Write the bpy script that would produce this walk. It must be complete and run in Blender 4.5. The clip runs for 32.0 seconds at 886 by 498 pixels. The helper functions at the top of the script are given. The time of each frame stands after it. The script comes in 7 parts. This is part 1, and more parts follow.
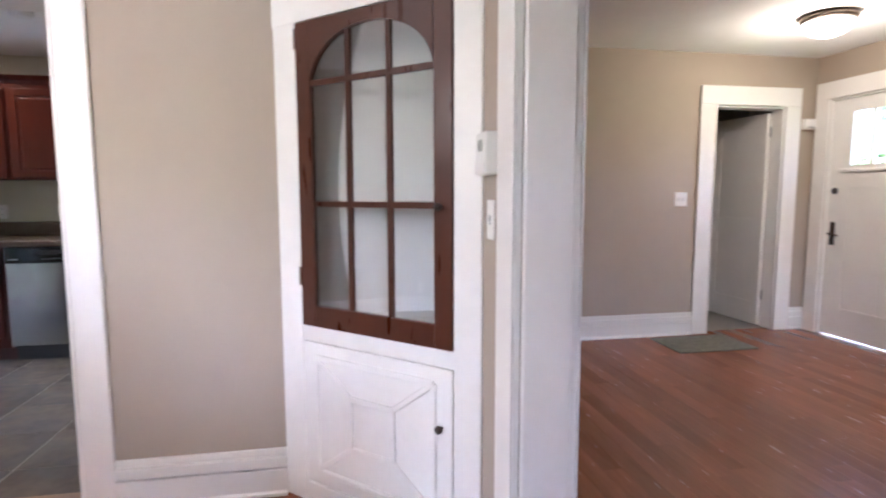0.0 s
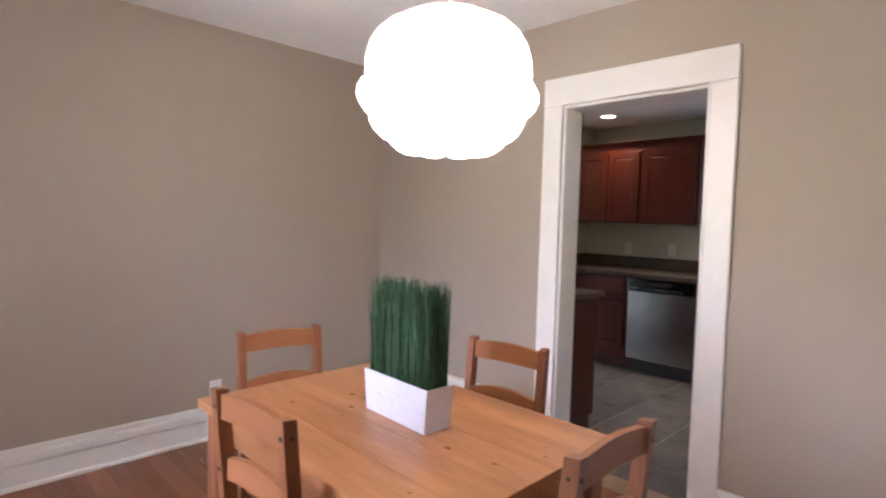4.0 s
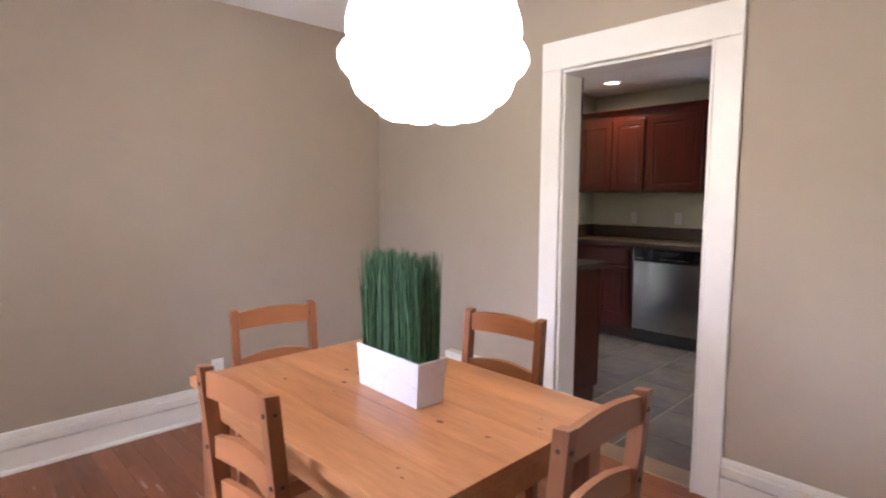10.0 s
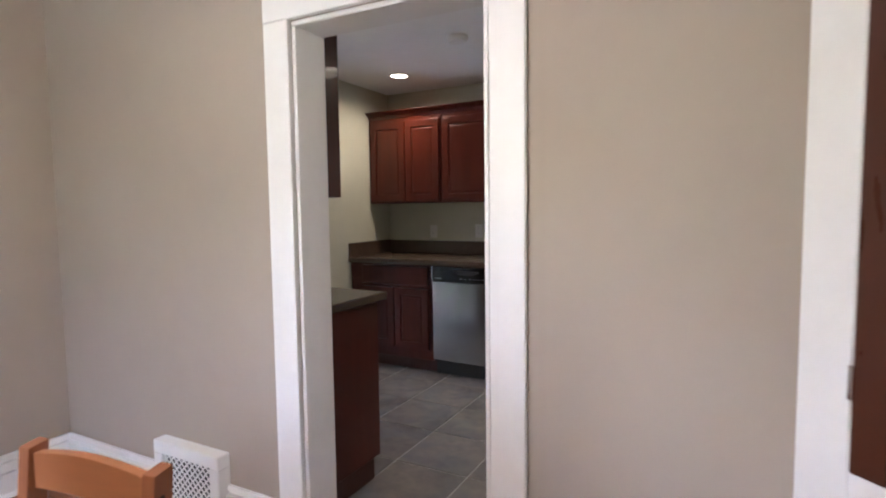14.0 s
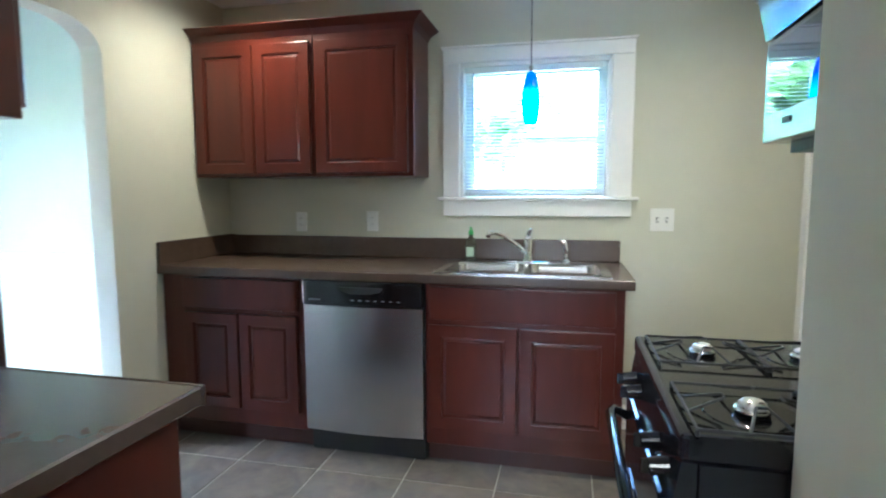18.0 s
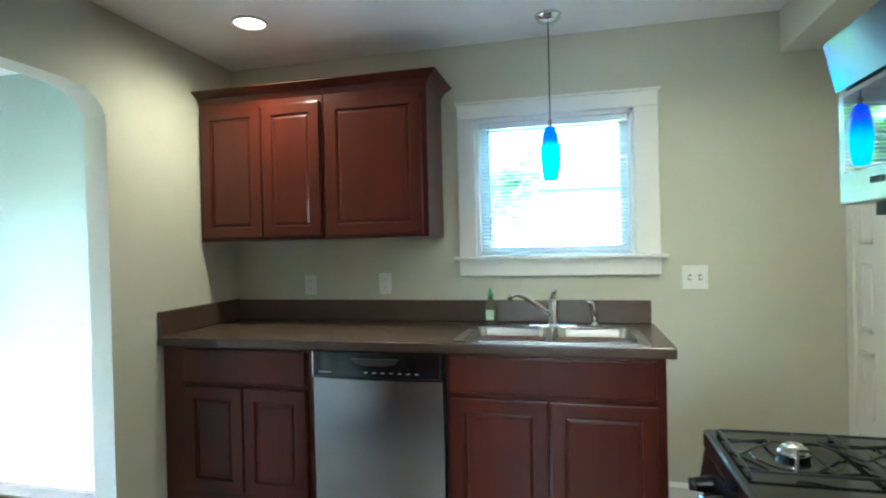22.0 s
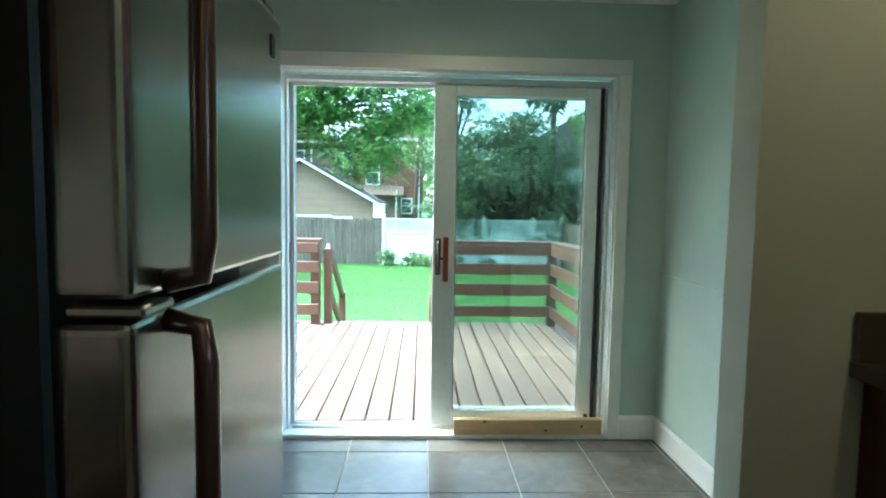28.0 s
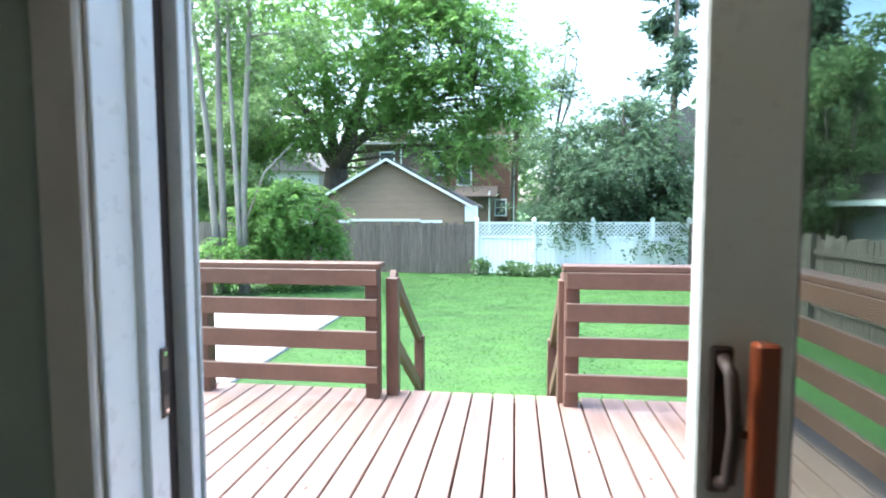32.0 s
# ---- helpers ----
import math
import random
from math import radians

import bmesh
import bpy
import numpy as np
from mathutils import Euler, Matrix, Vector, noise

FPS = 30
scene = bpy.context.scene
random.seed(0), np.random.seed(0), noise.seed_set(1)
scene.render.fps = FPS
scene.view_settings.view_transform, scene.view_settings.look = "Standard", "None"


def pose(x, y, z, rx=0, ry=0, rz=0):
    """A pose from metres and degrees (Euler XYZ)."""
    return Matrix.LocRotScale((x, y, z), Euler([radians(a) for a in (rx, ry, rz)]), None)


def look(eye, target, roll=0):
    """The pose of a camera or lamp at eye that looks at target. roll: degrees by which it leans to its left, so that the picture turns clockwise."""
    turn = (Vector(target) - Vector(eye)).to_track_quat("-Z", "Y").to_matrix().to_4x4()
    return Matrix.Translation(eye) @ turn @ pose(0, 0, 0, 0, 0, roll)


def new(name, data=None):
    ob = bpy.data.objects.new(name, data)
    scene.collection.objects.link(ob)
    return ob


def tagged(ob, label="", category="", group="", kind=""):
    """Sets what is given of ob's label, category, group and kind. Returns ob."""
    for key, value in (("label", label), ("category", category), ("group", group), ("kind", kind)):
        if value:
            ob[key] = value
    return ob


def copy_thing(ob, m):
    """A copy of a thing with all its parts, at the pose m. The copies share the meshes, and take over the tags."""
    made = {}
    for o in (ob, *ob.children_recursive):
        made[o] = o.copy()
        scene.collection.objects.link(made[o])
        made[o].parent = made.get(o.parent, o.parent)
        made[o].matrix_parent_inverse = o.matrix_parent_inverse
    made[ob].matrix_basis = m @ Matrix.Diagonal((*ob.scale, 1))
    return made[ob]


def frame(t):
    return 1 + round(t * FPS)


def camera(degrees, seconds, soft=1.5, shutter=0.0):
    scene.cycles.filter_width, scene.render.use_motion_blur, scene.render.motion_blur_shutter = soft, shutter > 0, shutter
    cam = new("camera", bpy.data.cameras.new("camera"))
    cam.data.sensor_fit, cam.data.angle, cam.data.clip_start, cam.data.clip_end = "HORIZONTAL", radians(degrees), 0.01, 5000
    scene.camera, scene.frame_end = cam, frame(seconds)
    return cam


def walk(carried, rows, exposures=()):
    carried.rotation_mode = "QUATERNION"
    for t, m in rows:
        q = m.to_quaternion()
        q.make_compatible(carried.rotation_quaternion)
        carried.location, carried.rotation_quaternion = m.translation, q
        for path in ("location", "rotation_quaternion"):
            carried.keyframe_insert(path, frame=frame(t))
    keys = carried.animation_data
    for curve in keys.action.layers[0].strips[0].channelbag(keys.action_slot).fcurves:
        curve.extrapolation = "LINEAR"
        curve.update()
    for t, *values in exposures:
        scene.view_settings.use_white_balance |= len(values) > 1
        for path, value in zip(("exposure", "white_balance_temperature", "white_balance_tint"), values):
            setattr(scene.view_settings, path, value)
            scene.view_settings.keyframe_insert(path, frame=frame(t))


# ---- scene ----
cam = camera(78.6, 32.0, soft=2.0, shutter=0.4)
PATH = [
    (0, (3.673, 0.887, 1.263), (4.032, 2.844, 1.055), -0.1),
    (0.5, (3.650, 0.854, 1.270), (3.729, 2.843, 1.072), 0.3),
    (1, (3.635, 0.816, 1.272), (3.438, 2.798, 1.084), 0.9),
    (1.5, (3.627, 0.781, 1.272), (3.144, 2.713, 1.090), 1.2),
    (2, (3.619, 0.750, 1.274), (2.903, 2.610, 1.109), 1.3),
    (2.5, (3.610, 0.718, 1.288), (2.686, 2.485, 1.129), 1.4),
    (3, (3.589, 0.689, 1.306), (2.491, 2.354, 1.156), 1.3),
    (3.5, (3.559, 0.664, 1.321), (2.309, 2.221, 1.196), 1.6),
    (4, (3.541, 0.635, 1.346), (2.121, 2.039, 1.239), 1.6),
    (4.5, (3.535, 0.594, 1.396), (1.966, 1.827, 1.265), 1.4),
    (6.5, (3.459, 0.540, 1.364), (1.600, 1.278, 1.333), 2.1),
    (7, (3.461, 0.546, 1.356), (1.606, 1.292, 1.308), 1.9),
    (7.5, (3.473, 0.557, 1.347), (1.641, 1.355, 1.266), 1.7),
    (8, (3.489, 0.576, 1.340), (1.701, 1.463, 1.216), 1.4),
    (8.5, (3.498, 0.608, 1.334), (1.774, 1.608, 1.164), 1.1),
    (9, (3.503, 0.645, 1.327), (1.862, 1.772, 1.132), 0.9),
    (9.5, (3.518, 0.678, 1.324), (1.976, 1.935, 1.122), 0.5),
    (10, (3.540, 0.710, 1.325), (2.105, 2.089, 1.130), 0.2),
    (10.5, (3.557, 0.741, 1.329), (2.240, 2.235, 1.146), -0.0),
    (11, (3.563, 0.769, 1.334), (2.368, 2.364, 1.166), -0.3),
    (11.5, (3.551, 0.793, 1.336), (2.484, 2.477, 1.183), -0.4),
    (12, (3.521, 0.834, 1.331), (2.568, 2.587, 1.189), -0.5),
    (12.5, (3.478, 0.951, 1.322), (2.604, 2.745, 1.193), -0.2),
    (13, (3.432, 1.165, 1.316), (2.563, 2.962, 1.178), -0.4),
    (13.5, (3.373, 1.424, 1.315), (2.483, 3.210, 1.177), -0.7),
    (14, (3.270, 1.672, 1.315), (2.335, 3.433, 1.166), -0.7),
    (14.5, (3.111, 1.882, 1.303), (2.142, 3.625, 1.158), -0.0),
    (16.5, (2.697, 2.734, 1.259), (1.626, 4.415, 1.096), -0.9),
    (17, (2.576, 2.842, 1.278), (1.676, 4.618, 1.092), -1.0),
    (17.5, (2.496, 2.927, 1.277), (1.815, 4.797, 1.083), -0.7),
    (18, (2.446, 3.010, 1.269), (1.997, 4.949, 1.069), -0.1),
    (18.5, (2.410, 3.088, 1.271), (2.171, 5.062, 1.065), -0.3),
    (19, (2.391, 3.131, 1.282), (2.280, 5.118, 1.082), -0.2),
    (19.5, (2.387, 3.151, 1.293), (2.316, 5.143, 1.123), -0.3),
    (20, (2.391, 3.158, 1.303), (2.301, 5.152, 1.182), -0.6),
    (20.5, (2.393, 3.153, 1.313), (2.245, 5.147, 1.238), -0.8),
    (21, (2.386, 3.147, 1.321), (2.155, 5.133, 1.283), -1.0),
    (21.5, (2.372, 3.146, 1.325), (2.033, 5.117, 1.303), -1.2),
    (22, (2.354, 3.161, 1.324), (1.882, 5.104, 1.307), -1.3),
    (22.5, (2.314, 3.229, 1.318), (1.695, 5.131, 1.297), -1.3),
    (23, (2.241, 3.387, 1.310), (1.476, 5.235, 1.283), -1.3),
    (23.5, (2.161, 3.594, 1.299), (1.185, 5.339, 1.255), -1.0),
    (24, (2.088, 3.794, 1.286), (0.854, 5.367, 1.252), -0.6),
    (24.5, (2.004, 3.972, 1.282), (0.562, 5.357, 1.226), 0.3),
    (25, (1.914, 4.117, 1.282), (0.291, 5.282, 1.175), -0.0),
    (25.5, (1.847, 4.214, 1.284), (0.071, 5.123, 1.142), -0.0),
    (26, (1.810, 4.270, 1.284), (-0.069, 4.935, 1.123), 0.3),
    (26.5, (1.789, 4.297, 1.281), (-0.149, 4.763, 1.115), 0.6),
    (28.5, (1.504, 4.304, 1.259), (-0.491, 4.298, 1.115), 0.8),
    (29, (1.254, 4.317, 1.269), (-0.739, 4.236, 1.121), 0.6),
    (29.5, (0.975, 4.325, 1.275), (-1.013, 4.175, 1.126), 0.7),
    (30, (0.672, 4.318, 1.279), (-1.312, 4.111, 1.134), 0.4),
    (30.5, (0.350, 4.289, 1.285), (-1.629, 4.040, 1.143), 0.3),
    (31, (0.031, 4.244, 1.287), (-1.945, 3.970, 1.148), 0.3),
    (31.5, (-0.272, 4.185, 1.282), (-2.248, 3.908, 1.146), 0.1),
    (32, (-0.568, 4.117, 1.279), (-2.546, 3.856, 1.136), -0.1),
]
EXPOSURES = [(0.0, 5.7, 5600, 18), (2.0, 5.6, 5800, 19), (3.0, 5.38, 6000, 20), (4.5, 5.1, 6100, 20), (7.0, 4.5, 5850, 19), (9.0, 5.25, 6200, 20), (10.0, 5.38, 6200, 20), (12.0, 5.2, 6250, 21), (13.0, 5.2, 6100, 19), (14.0, 5.35, 5800, 15), (17.0, 5.9, 5200, 6), (18.0, 6.15, 5150, 2), (19.0, 6.4, 5150, 2), (20.0, 6.4, 5200, 2), (21.0, 6.2, 5200, -2), (22.0, 6.0, 5250, -8), (23.0, 5.85, 5300, -14), (24.0, 6.0, 5400, -24), (25.0, 5.6, 5500, -28), (26.0, 4.5, 5600, -26), (29.0, 3.85, 6100, -12), (31.0, 3.75, 6200, -1), (32.0, 3.15, 6400, 4)]
walk(cam, [(t, look(eye, target, roll)) for t, eye, target, roll in PATH], EXPOSURES)

# ---- world and large lights ----
world = bpy.data.worlds.new("world")
scene.world = world
world.use_nodes = True
wn = world.node_tree.nodes
sky = wn.new("ShaderNodeTexSky")
sky.sky_type = "NISHITA"
sky.sun_disc = False
sky.sun_elevation = radians(55)
sky.sun_rotation = radians(200)
sky.air_density = 0.9
sky.dust_density = 5.0
sky.ozone_density = 5.0
world.node_tree.links.new(sky.outputs[0], wn["Background"].inputs[0])
wn["Background"].inputs[1].default_value = 0.15


def lamp(name, kind, m, energy, color=(1, 1, 1), size=0.1, size_y=None, angle=None, spread=None):
    data = bpy.data.lights.new(name, kind)
    data.energy, data.color = energy, color
    if kind == "AREA":
        data.shape = "RECTANGLE"
        data.size, data.size_y = size, size_y or size
    elif kind == "SUN":
        data.angle = radians(angle)
    else:
        data.shadow_soft_size = size
    if kind == "SPOT":
        data.spot_size, data.spot_blend = radians(spread), 1.0
    ob = new(name, data)
    ob.matrix_world = m
    return ob


# overcast sun, high over the garden
lamp("sun", "SUN", look((0, 0, 30), (-6, 8, 0)), 1.05, (0.90, 0.98, 1.0), angle=20)
# the sky's light in the opening of the dining room window
lamp("window_daylight", "AREA", look((1.92, -0.23, 1.36), (1.6, 3.0, 1.1)), 0.38, (0.80, 0.92, 1.0), 0.72, 1.4)
# lamps that the rooms have, weak beside the daylight
lamp("pendant_bulb", "POINT", pose(2.37, 1.795, 1.74), 0.22, (1.0, 0.82, 0.65), 0.10)
for x, y, z, e in ((0.90, 5.42, 2.36, 1.1), (2.9, 4.95, 2.36, 1.25), (-0.62, 4.45, 2.34, 0.85)):
    lamp("can_bulb", "SPOT", pose(x, y, z), e, (1.0, 0.81, 0.57), 0.06, spread=164)
lamp("living_bulb", "POINT", pose(6.90, 4.13, 2.22), 0.62, (1.0, 0.82, 0.6), 0.12)


# ---- materials ----
MATS = {}


def mat(name, color, rough=0.5, metal=0.0, vary=0.12, scale=6.0, bump=0.1, bscale=60.0, color2=None, spec=0.5, coat=0.0, stretch=(1, 1, 1), rand=0.0, emit=None, power=0.0, rvary=0.1):
    """A surface with colour variation at two scales, fine relief and uneven gloss. rand: how far pieces differ from one another."""
    if name in MATS:
        return MATS[name]
    m = bpy.data.materials.new(name)
    m.use_nodes = True
    nt = m.node_tree
    N, L = nt.nodes, nt.links
    b = N["Principled BSDF"]
    tc = N.new("ShaderNodeTexCoord")
    mp = N.new("ShaderNodeMapping")
    mp.inputs["Scale"].default_value = stretch
    L.new(tc.outputs["Object"], mp.inputs[0])
    src = mp.outputs[0]
    oi = N.new("ShaderNodeObjectInfo")
    if rand:
        add = N.new("ShaderNodeVectorMath")
        add.operation = "MULTIPLY_ADD"
        L.new(oi.outputs["Random"], add.inputs[0])
        add.inputs[1].default_value = (37.0, 53.0, 19.0)
        L.new(src, add.inputs[2])
        src = add.outputs[0]
    n1 = N.new("ShaderNodeTexNoise")
    n1.inputs["Scale"].default_value, n1.inputs["Detail"].default_value = scale, 6
    n2 = N.new("ShaderNodeTexNoise")
    n2.inputs["Scale"].default_value, n2.inputs["Detail"].default_value = scale * 7, 4
    L.new(src, n1.inputs["Vector"])
    L.new(src, n2.inputs["Vector"])
    mixn = N.new("ShaderNodeMath")
    mixn.operation = "MULTIPLY_ADD"
    L.new(n2.outputs[0], mixn.inputs[0])
    mixn.inputs[1].default_value = 0.4
    sub = N.new("ShaderNodeMath")
    sub.operation = "MULTIPLY_ADD"
    L.new(n1.outputs[0], sub.inputs[0])
    sub.inputs[1].default_value, sub.inputs[2].default_value = 0.9, -0.15
    L.new(sub.outputs[0], mixn.inputs[2])
    ramp = N.new("ShaderNodeValToRGB")
    c2 = color2 or tuple(min(1.0, c * (1 + vary)) for c in color)
    c1 = color if color2 else tuple(c * (1 - vary) for c in color)
    ramp.color_ramp.elements[0].position, ramp.color_ramp.elements[1].position = 0.3, 0.72
    ramp.color_ramp.elements[0].color, ramp.color_ramp.elements[1].color = (*c1, 1), (*c2, 1)
    L.new(mixn.outputs[0], ramp.inputs[0])
    col = ramp.outputs[0]
    if rand:
        hs = N.new("ShaderNodeHueSaturation")
        mr = N.new("ShaderNodeMapRange")
        mr.inputs[3].default_value, mr.inputs[4].default_value = 1 - rand, 1 + rand
        L.new(oi.outputs["Random"], mr.inputs[0])
        L.new(mr.outputs[0], hs.inputs["Value"])
        L.new(col, hs.inputs["Color"])
        col = hs.outputs[0]
    L.new(col, b.inputs["Base Color"])
    rr = N.new("ShaderNodeMapRange")
    rr.inputs[3].default_value, rr.inputs[4].default_value = max(0.02, rough - rvary), min(1, rough + rvary)
    L.new(n2.outputs[0], rr.inputs[0])
    L.new(rr.outputs[0], b.inputs["Roughness"])
    b.inputs["Metallic"].default_value = metal
    b.inputs["Specular IOR Level"].default_value = spec
    b.inputs["Coat Weight"].default_value = coat
    if bump:
        bp = N.new("ShaderNodeBump")
        n3 = N.new("ShaderNodeTexNoise")
        n3.inputs["Scale"].default_value, n3.inputs["Detail"].default_value = bscale, 3
        L.new(src, n3.inputs["Vector"])
        bp.inputs["Strength"].default_value, bp.inputs["Distance"].default_value = bump, 0.01
        L.new(n3.outputs[0], bp.inputs["Height"])
        L.new(bp.outputs[0], b.inputs["Normal"])
    if emit:
        b.inputs["Emission Color"].default_value = (*emit, 1)
        b.inputs["Emission Strength"].default_value = power
    MATS[name] = m
    return m


def glass(name, tint=(1, 1, 1), rough=0.0, gloss=0.08):
    """A thin pane: mostly clear, with a mirror-like sheen that grows at grazing angles."""
    m = bpy.data.materials.new(name)
    m.use_nodes = True
    N, L = m.node_tree.nodes, m.node_tree.links
    N.remove(N["Principled BSDF"])
    t = N.new("ShaderNodeBsdfTransparent")
    t.inputs[0].default_value = (*tint, 1)
    g = N.new("ShaderNodeBsdfGlossy")
    g.inputs["Roughness"].default_value = rough
    fr = N.new("ShaderNodeFresnel")
    fr.inputs[0].default_value = 1.45
    mx = N.new("ShaderNodeMath")
    mx.operation = "MULTIPLY_ADD"
    mx.inputs[1].default_value, mx.inputs[2].default_value = 0.8, gloss * 0.3
    L.new(fr.outputs[0], mx.inputs[0])
    mix = N.new("ShaderNodeMixShader")
    L.new(mx.outputs[0], mix.inputs[0])
    L.new(t.outputs[0], mix.inputs[1])
    L.new(g.outputs[0], mix.inputs[2])
    L.new(mix.outputs[0], N["Material Output"].inputs[0])
    return m


BEIGE = mat("beige_wall_paint", (0.40, 0.335, 0.265), 0.75, vary=0.04, scale=1.5, bump=0.06, bscale=250)
SAGE = mat("sage_wall_paint", (0.56, 0.55, 0.45), 0.7, vary=0.04, scale=1.5, bump=0.06, bscale=250)
NOOKC = mat("grey_green_wall_paint", (0.50, 0.585, 0.525), 0.6, vary=0.04, scale=1.5, bump=0.06, bscale=250)
CEIL = mat("ceiling_paint", (0.87, 0.87, 0.85), 0.85, vary=0.03, scale=2, bump=0.15, bscale=180)
TRIM = mat("white_trim_paint", (0.80, 0.78, 0.74), 0.35, vary=0.03, scale=4, bump=0.05, bscale=90)
WHITE = mat("white_plastic", (0.80, 0.79, 0.75), 0.35, vary=0.02, bump=0)
VINYL = mat("white_vinyl", (0.74, 0.785, 0.775), 0.3, vary=0.03, bump=0.02)
LAMINATE = mat("oak_laminate", (0.205, 0.070, 0.032), 0.27, color2=(0.285, 0.107, 0.050), scale=1.1, stretch=(0.8, 6, 1), bump=0.0, rand=0.12, rvary=0.01)
TILE = mat("slate_look_tile", (0.112, 0.104, 0.098), 0.23, color2=(0.205, 0.172, 0.145), scale=2.6, rvary=0.04, bump=0.03, bscale=14, rand=0.13)
# blue-grey clouds and pale veins among the brown of the tiles
tn, tl = TILE.node_tree.nodes, TILE.node_tree.links
tb = tn["Principled BSDF"]
tsrc, tcol = tn["Mapping"].outputs[0], tb.inputs["Base Color"].links[0].from_socket
for scale_, lo_, hi_, amount_, color_ in ((3.0, 0.46, 0.70, 0.60, (0.145, 0.15, 0.155)), (6.0, 0.52, 0.76, 0.45, (0.26, 0.222, 0.185))):
    nz_, mr_, mx_ = tn.new("ShaderNodeTexNoise"), tn.new("ShaderNodeMapRange"), tn.new("ShaderNodeMix")
    oi_, va_ = tn.new("ShaderNodeObjectInfo"), tn.new("ShaderNodeVectorMath")
    va_.operation = "MULTIPLY_ADD"
    va_.inputs[1].default_value = (31.0, 17.0, 7.0)
    tl.new(oi_.outputs["Random"], va_.inputs[0])
    tl.new(tsrc, va_.inputs[2])
    nz_.inputs["Scale"].default_value, nz_.inputs["Detail"].default_value, nz_.inputs["Distortion"].default_value = scale_, 5, 0.8
    tl.new(va_.outputs[0], nz_.inputs["Vector"])
    tl.new(nz_.outputs[0], mr_.inputs[0])
    mr_.inputs[1].default_value, mr_.inputs[2].default_value, mr_.inputs[4].default_value = lo_, hi_, amount_
    mx_.data_type = "RGBA"
    tl.new(mr_.outputs[0], mx_.inputs["Factor"])
    tl.new(tcol, mx_.inputs["A"])
    mx_.inputs["B"].default_value = (*color_, 1)
    tcol = mx_.outputs["Result"]
tl.new(tcol, tb.inputs["Base Color"])
GROUT = mat("grout", (0.36, 0.335, 0.295), 0.9, vary=0.1, scale=20)
CHERRY = mat("cherry_cabinet_wood", (0.056, 0.0100, 0.0056), 0.30, color2=(0.086, 0.0155, 0.0085), scale=0.8, stretch=(5, 5, 0.6), bump=0.0, coat=0.16, rvary=0.03, spec=0.32)
CHAIRP = mat("chair_pine", (0.24, 0.088, 0.034), 0.4, color2=(0.31, 0.125, 0.05), scale=2.0, stretch=(1.1, 9, 9), bump=0.03, bscale=50, rand=0.06)
# cherry with the shade of the toe recess put into its colour
CHERRY_SHADE = mat("cherry_shadow_wood", (0.05, 0.012, 0.007), 0.4, scale=3)
REDWOOD = mat("mahogany_door_wood", (0.05, 0.0135, 0.0064), 0.3, color2=(0.068, 0.0188, 0.0084), scale=1.0, stretch=(4, 4, 0.7), bump=0.02, bscale=60, coat=0.15)
PINE = mat("oiled_pine", (0.235, 0.092, 0.033), 0.3, color2=(0.40, 0.185, 0.080), scale=1.5, stretch=(1.3, 7, 9), bump=0.0, rand=0.035, rvary=0.015)
PINE_V = mat("oiled_pine_upright", (0.17, 0.058, 0.024), 0.4, color2=(0.25, 0.095, 0.04), scale=2.0, stretch=(9, 9, 1.1), bump=0.03, bscale=50, rand=0.06)
COUNTER = mat("brown_laminate_counter", (0.070, 0.046, 0.034), 0.27, color2=(0.092, 0.062, 0.046), scale=6, bump=0.0, rvary=0.005)
STEEL = mat("brushed_steel", (0.50, 0.495, 0.48), 0.24, metal=1.0, vary=0.03, scale=0.9, stretch=(1.2, 1.2, 6), bump=0.0, rvary=0.0)
STEEL.node_tree.nodes["Principled BSDF"].inputs["Anisotropic"].default_value = 0.6
CHROME = mat("chrome", (0.72, 0.71, 0.70), 0.1, metal=1.0, vary=0.02, bump=0, rvary=0.04)
BLACK = mat("black_enamel", (0.010, 0.010, 0.012), 0.09, vary=0.1, bump=0, spec=0.5, rvary=0.04)
BLACKP = mat("black_plastic", (0.02, 0.02, 0.022), 0.45, vary=0.1, bump=0.05, bscale=200)
IRON = mat("cast_iron", (0.018, 0.018, 0.018), 0.6, vary=0.15, bump=0.2, bscale=150)
BRONZE = mat("dark_bronze", (0.035, 0.022, 0.017), 0.55, metal=0.25, vary=0.2, bump=0.05)
CLEAR = glass("window_glass")
SLGLASS = glass("slider_glass", (0.76, 0.80, 0.785), gloss=0.12)


# ---- mesh helpers ----
def box(bm, x0, x1, y0, y1, z0, z1, bevel=0.0, m=None, segs=1):
    """A box added to bm, with its edges rounded by bevel; m turns or moves it."""
    r = bmesh.ops.create_cube(bm, size=1.0, matrix=Matrix.Translation(((x0 + x1) / 2, (y0 + y1) / 2, (z0 + z1) / 2)) @ Matrix.Diagonal((abs(x1 - x0), abs(y1 - y0), abs(z1 - z0), 1)))
    vs = r["verts"]
    if bevel:
        es = list({e for v in vs for e in v.link_edges})
        g = bmesh.ops.bevel(bm, geom=es, offset=bevel, segments=segs, affect="EDGES", profile=0.6)
        vs = list({v for v in g["verts"]} | {v for v in vs if v.is_valid})
    if m is not None:
        bmesh.ops.transform(bm, matrix=m, verts=vs)
    return bm


def bx(*a, **k):
    return box(bmesh.new(), *a, **k)


def cyl(bm, p, q, r, r2=None, n=16, caps=True):
    """A round bar from p to q."""
    p, q = Vector(p), Vector(q)
    d = q - p
    m = Matrix.Translation((p + q) / 2) @ d.to_track_quat("Z", "Y").to_matrix().to_4x4()
    bmesh.ops.create_cone(bm, cap_ends=caps, segments=n, radius1=r, radius2=r if r2 is None else r2, depth=d.length, matrix=m)
    return bm


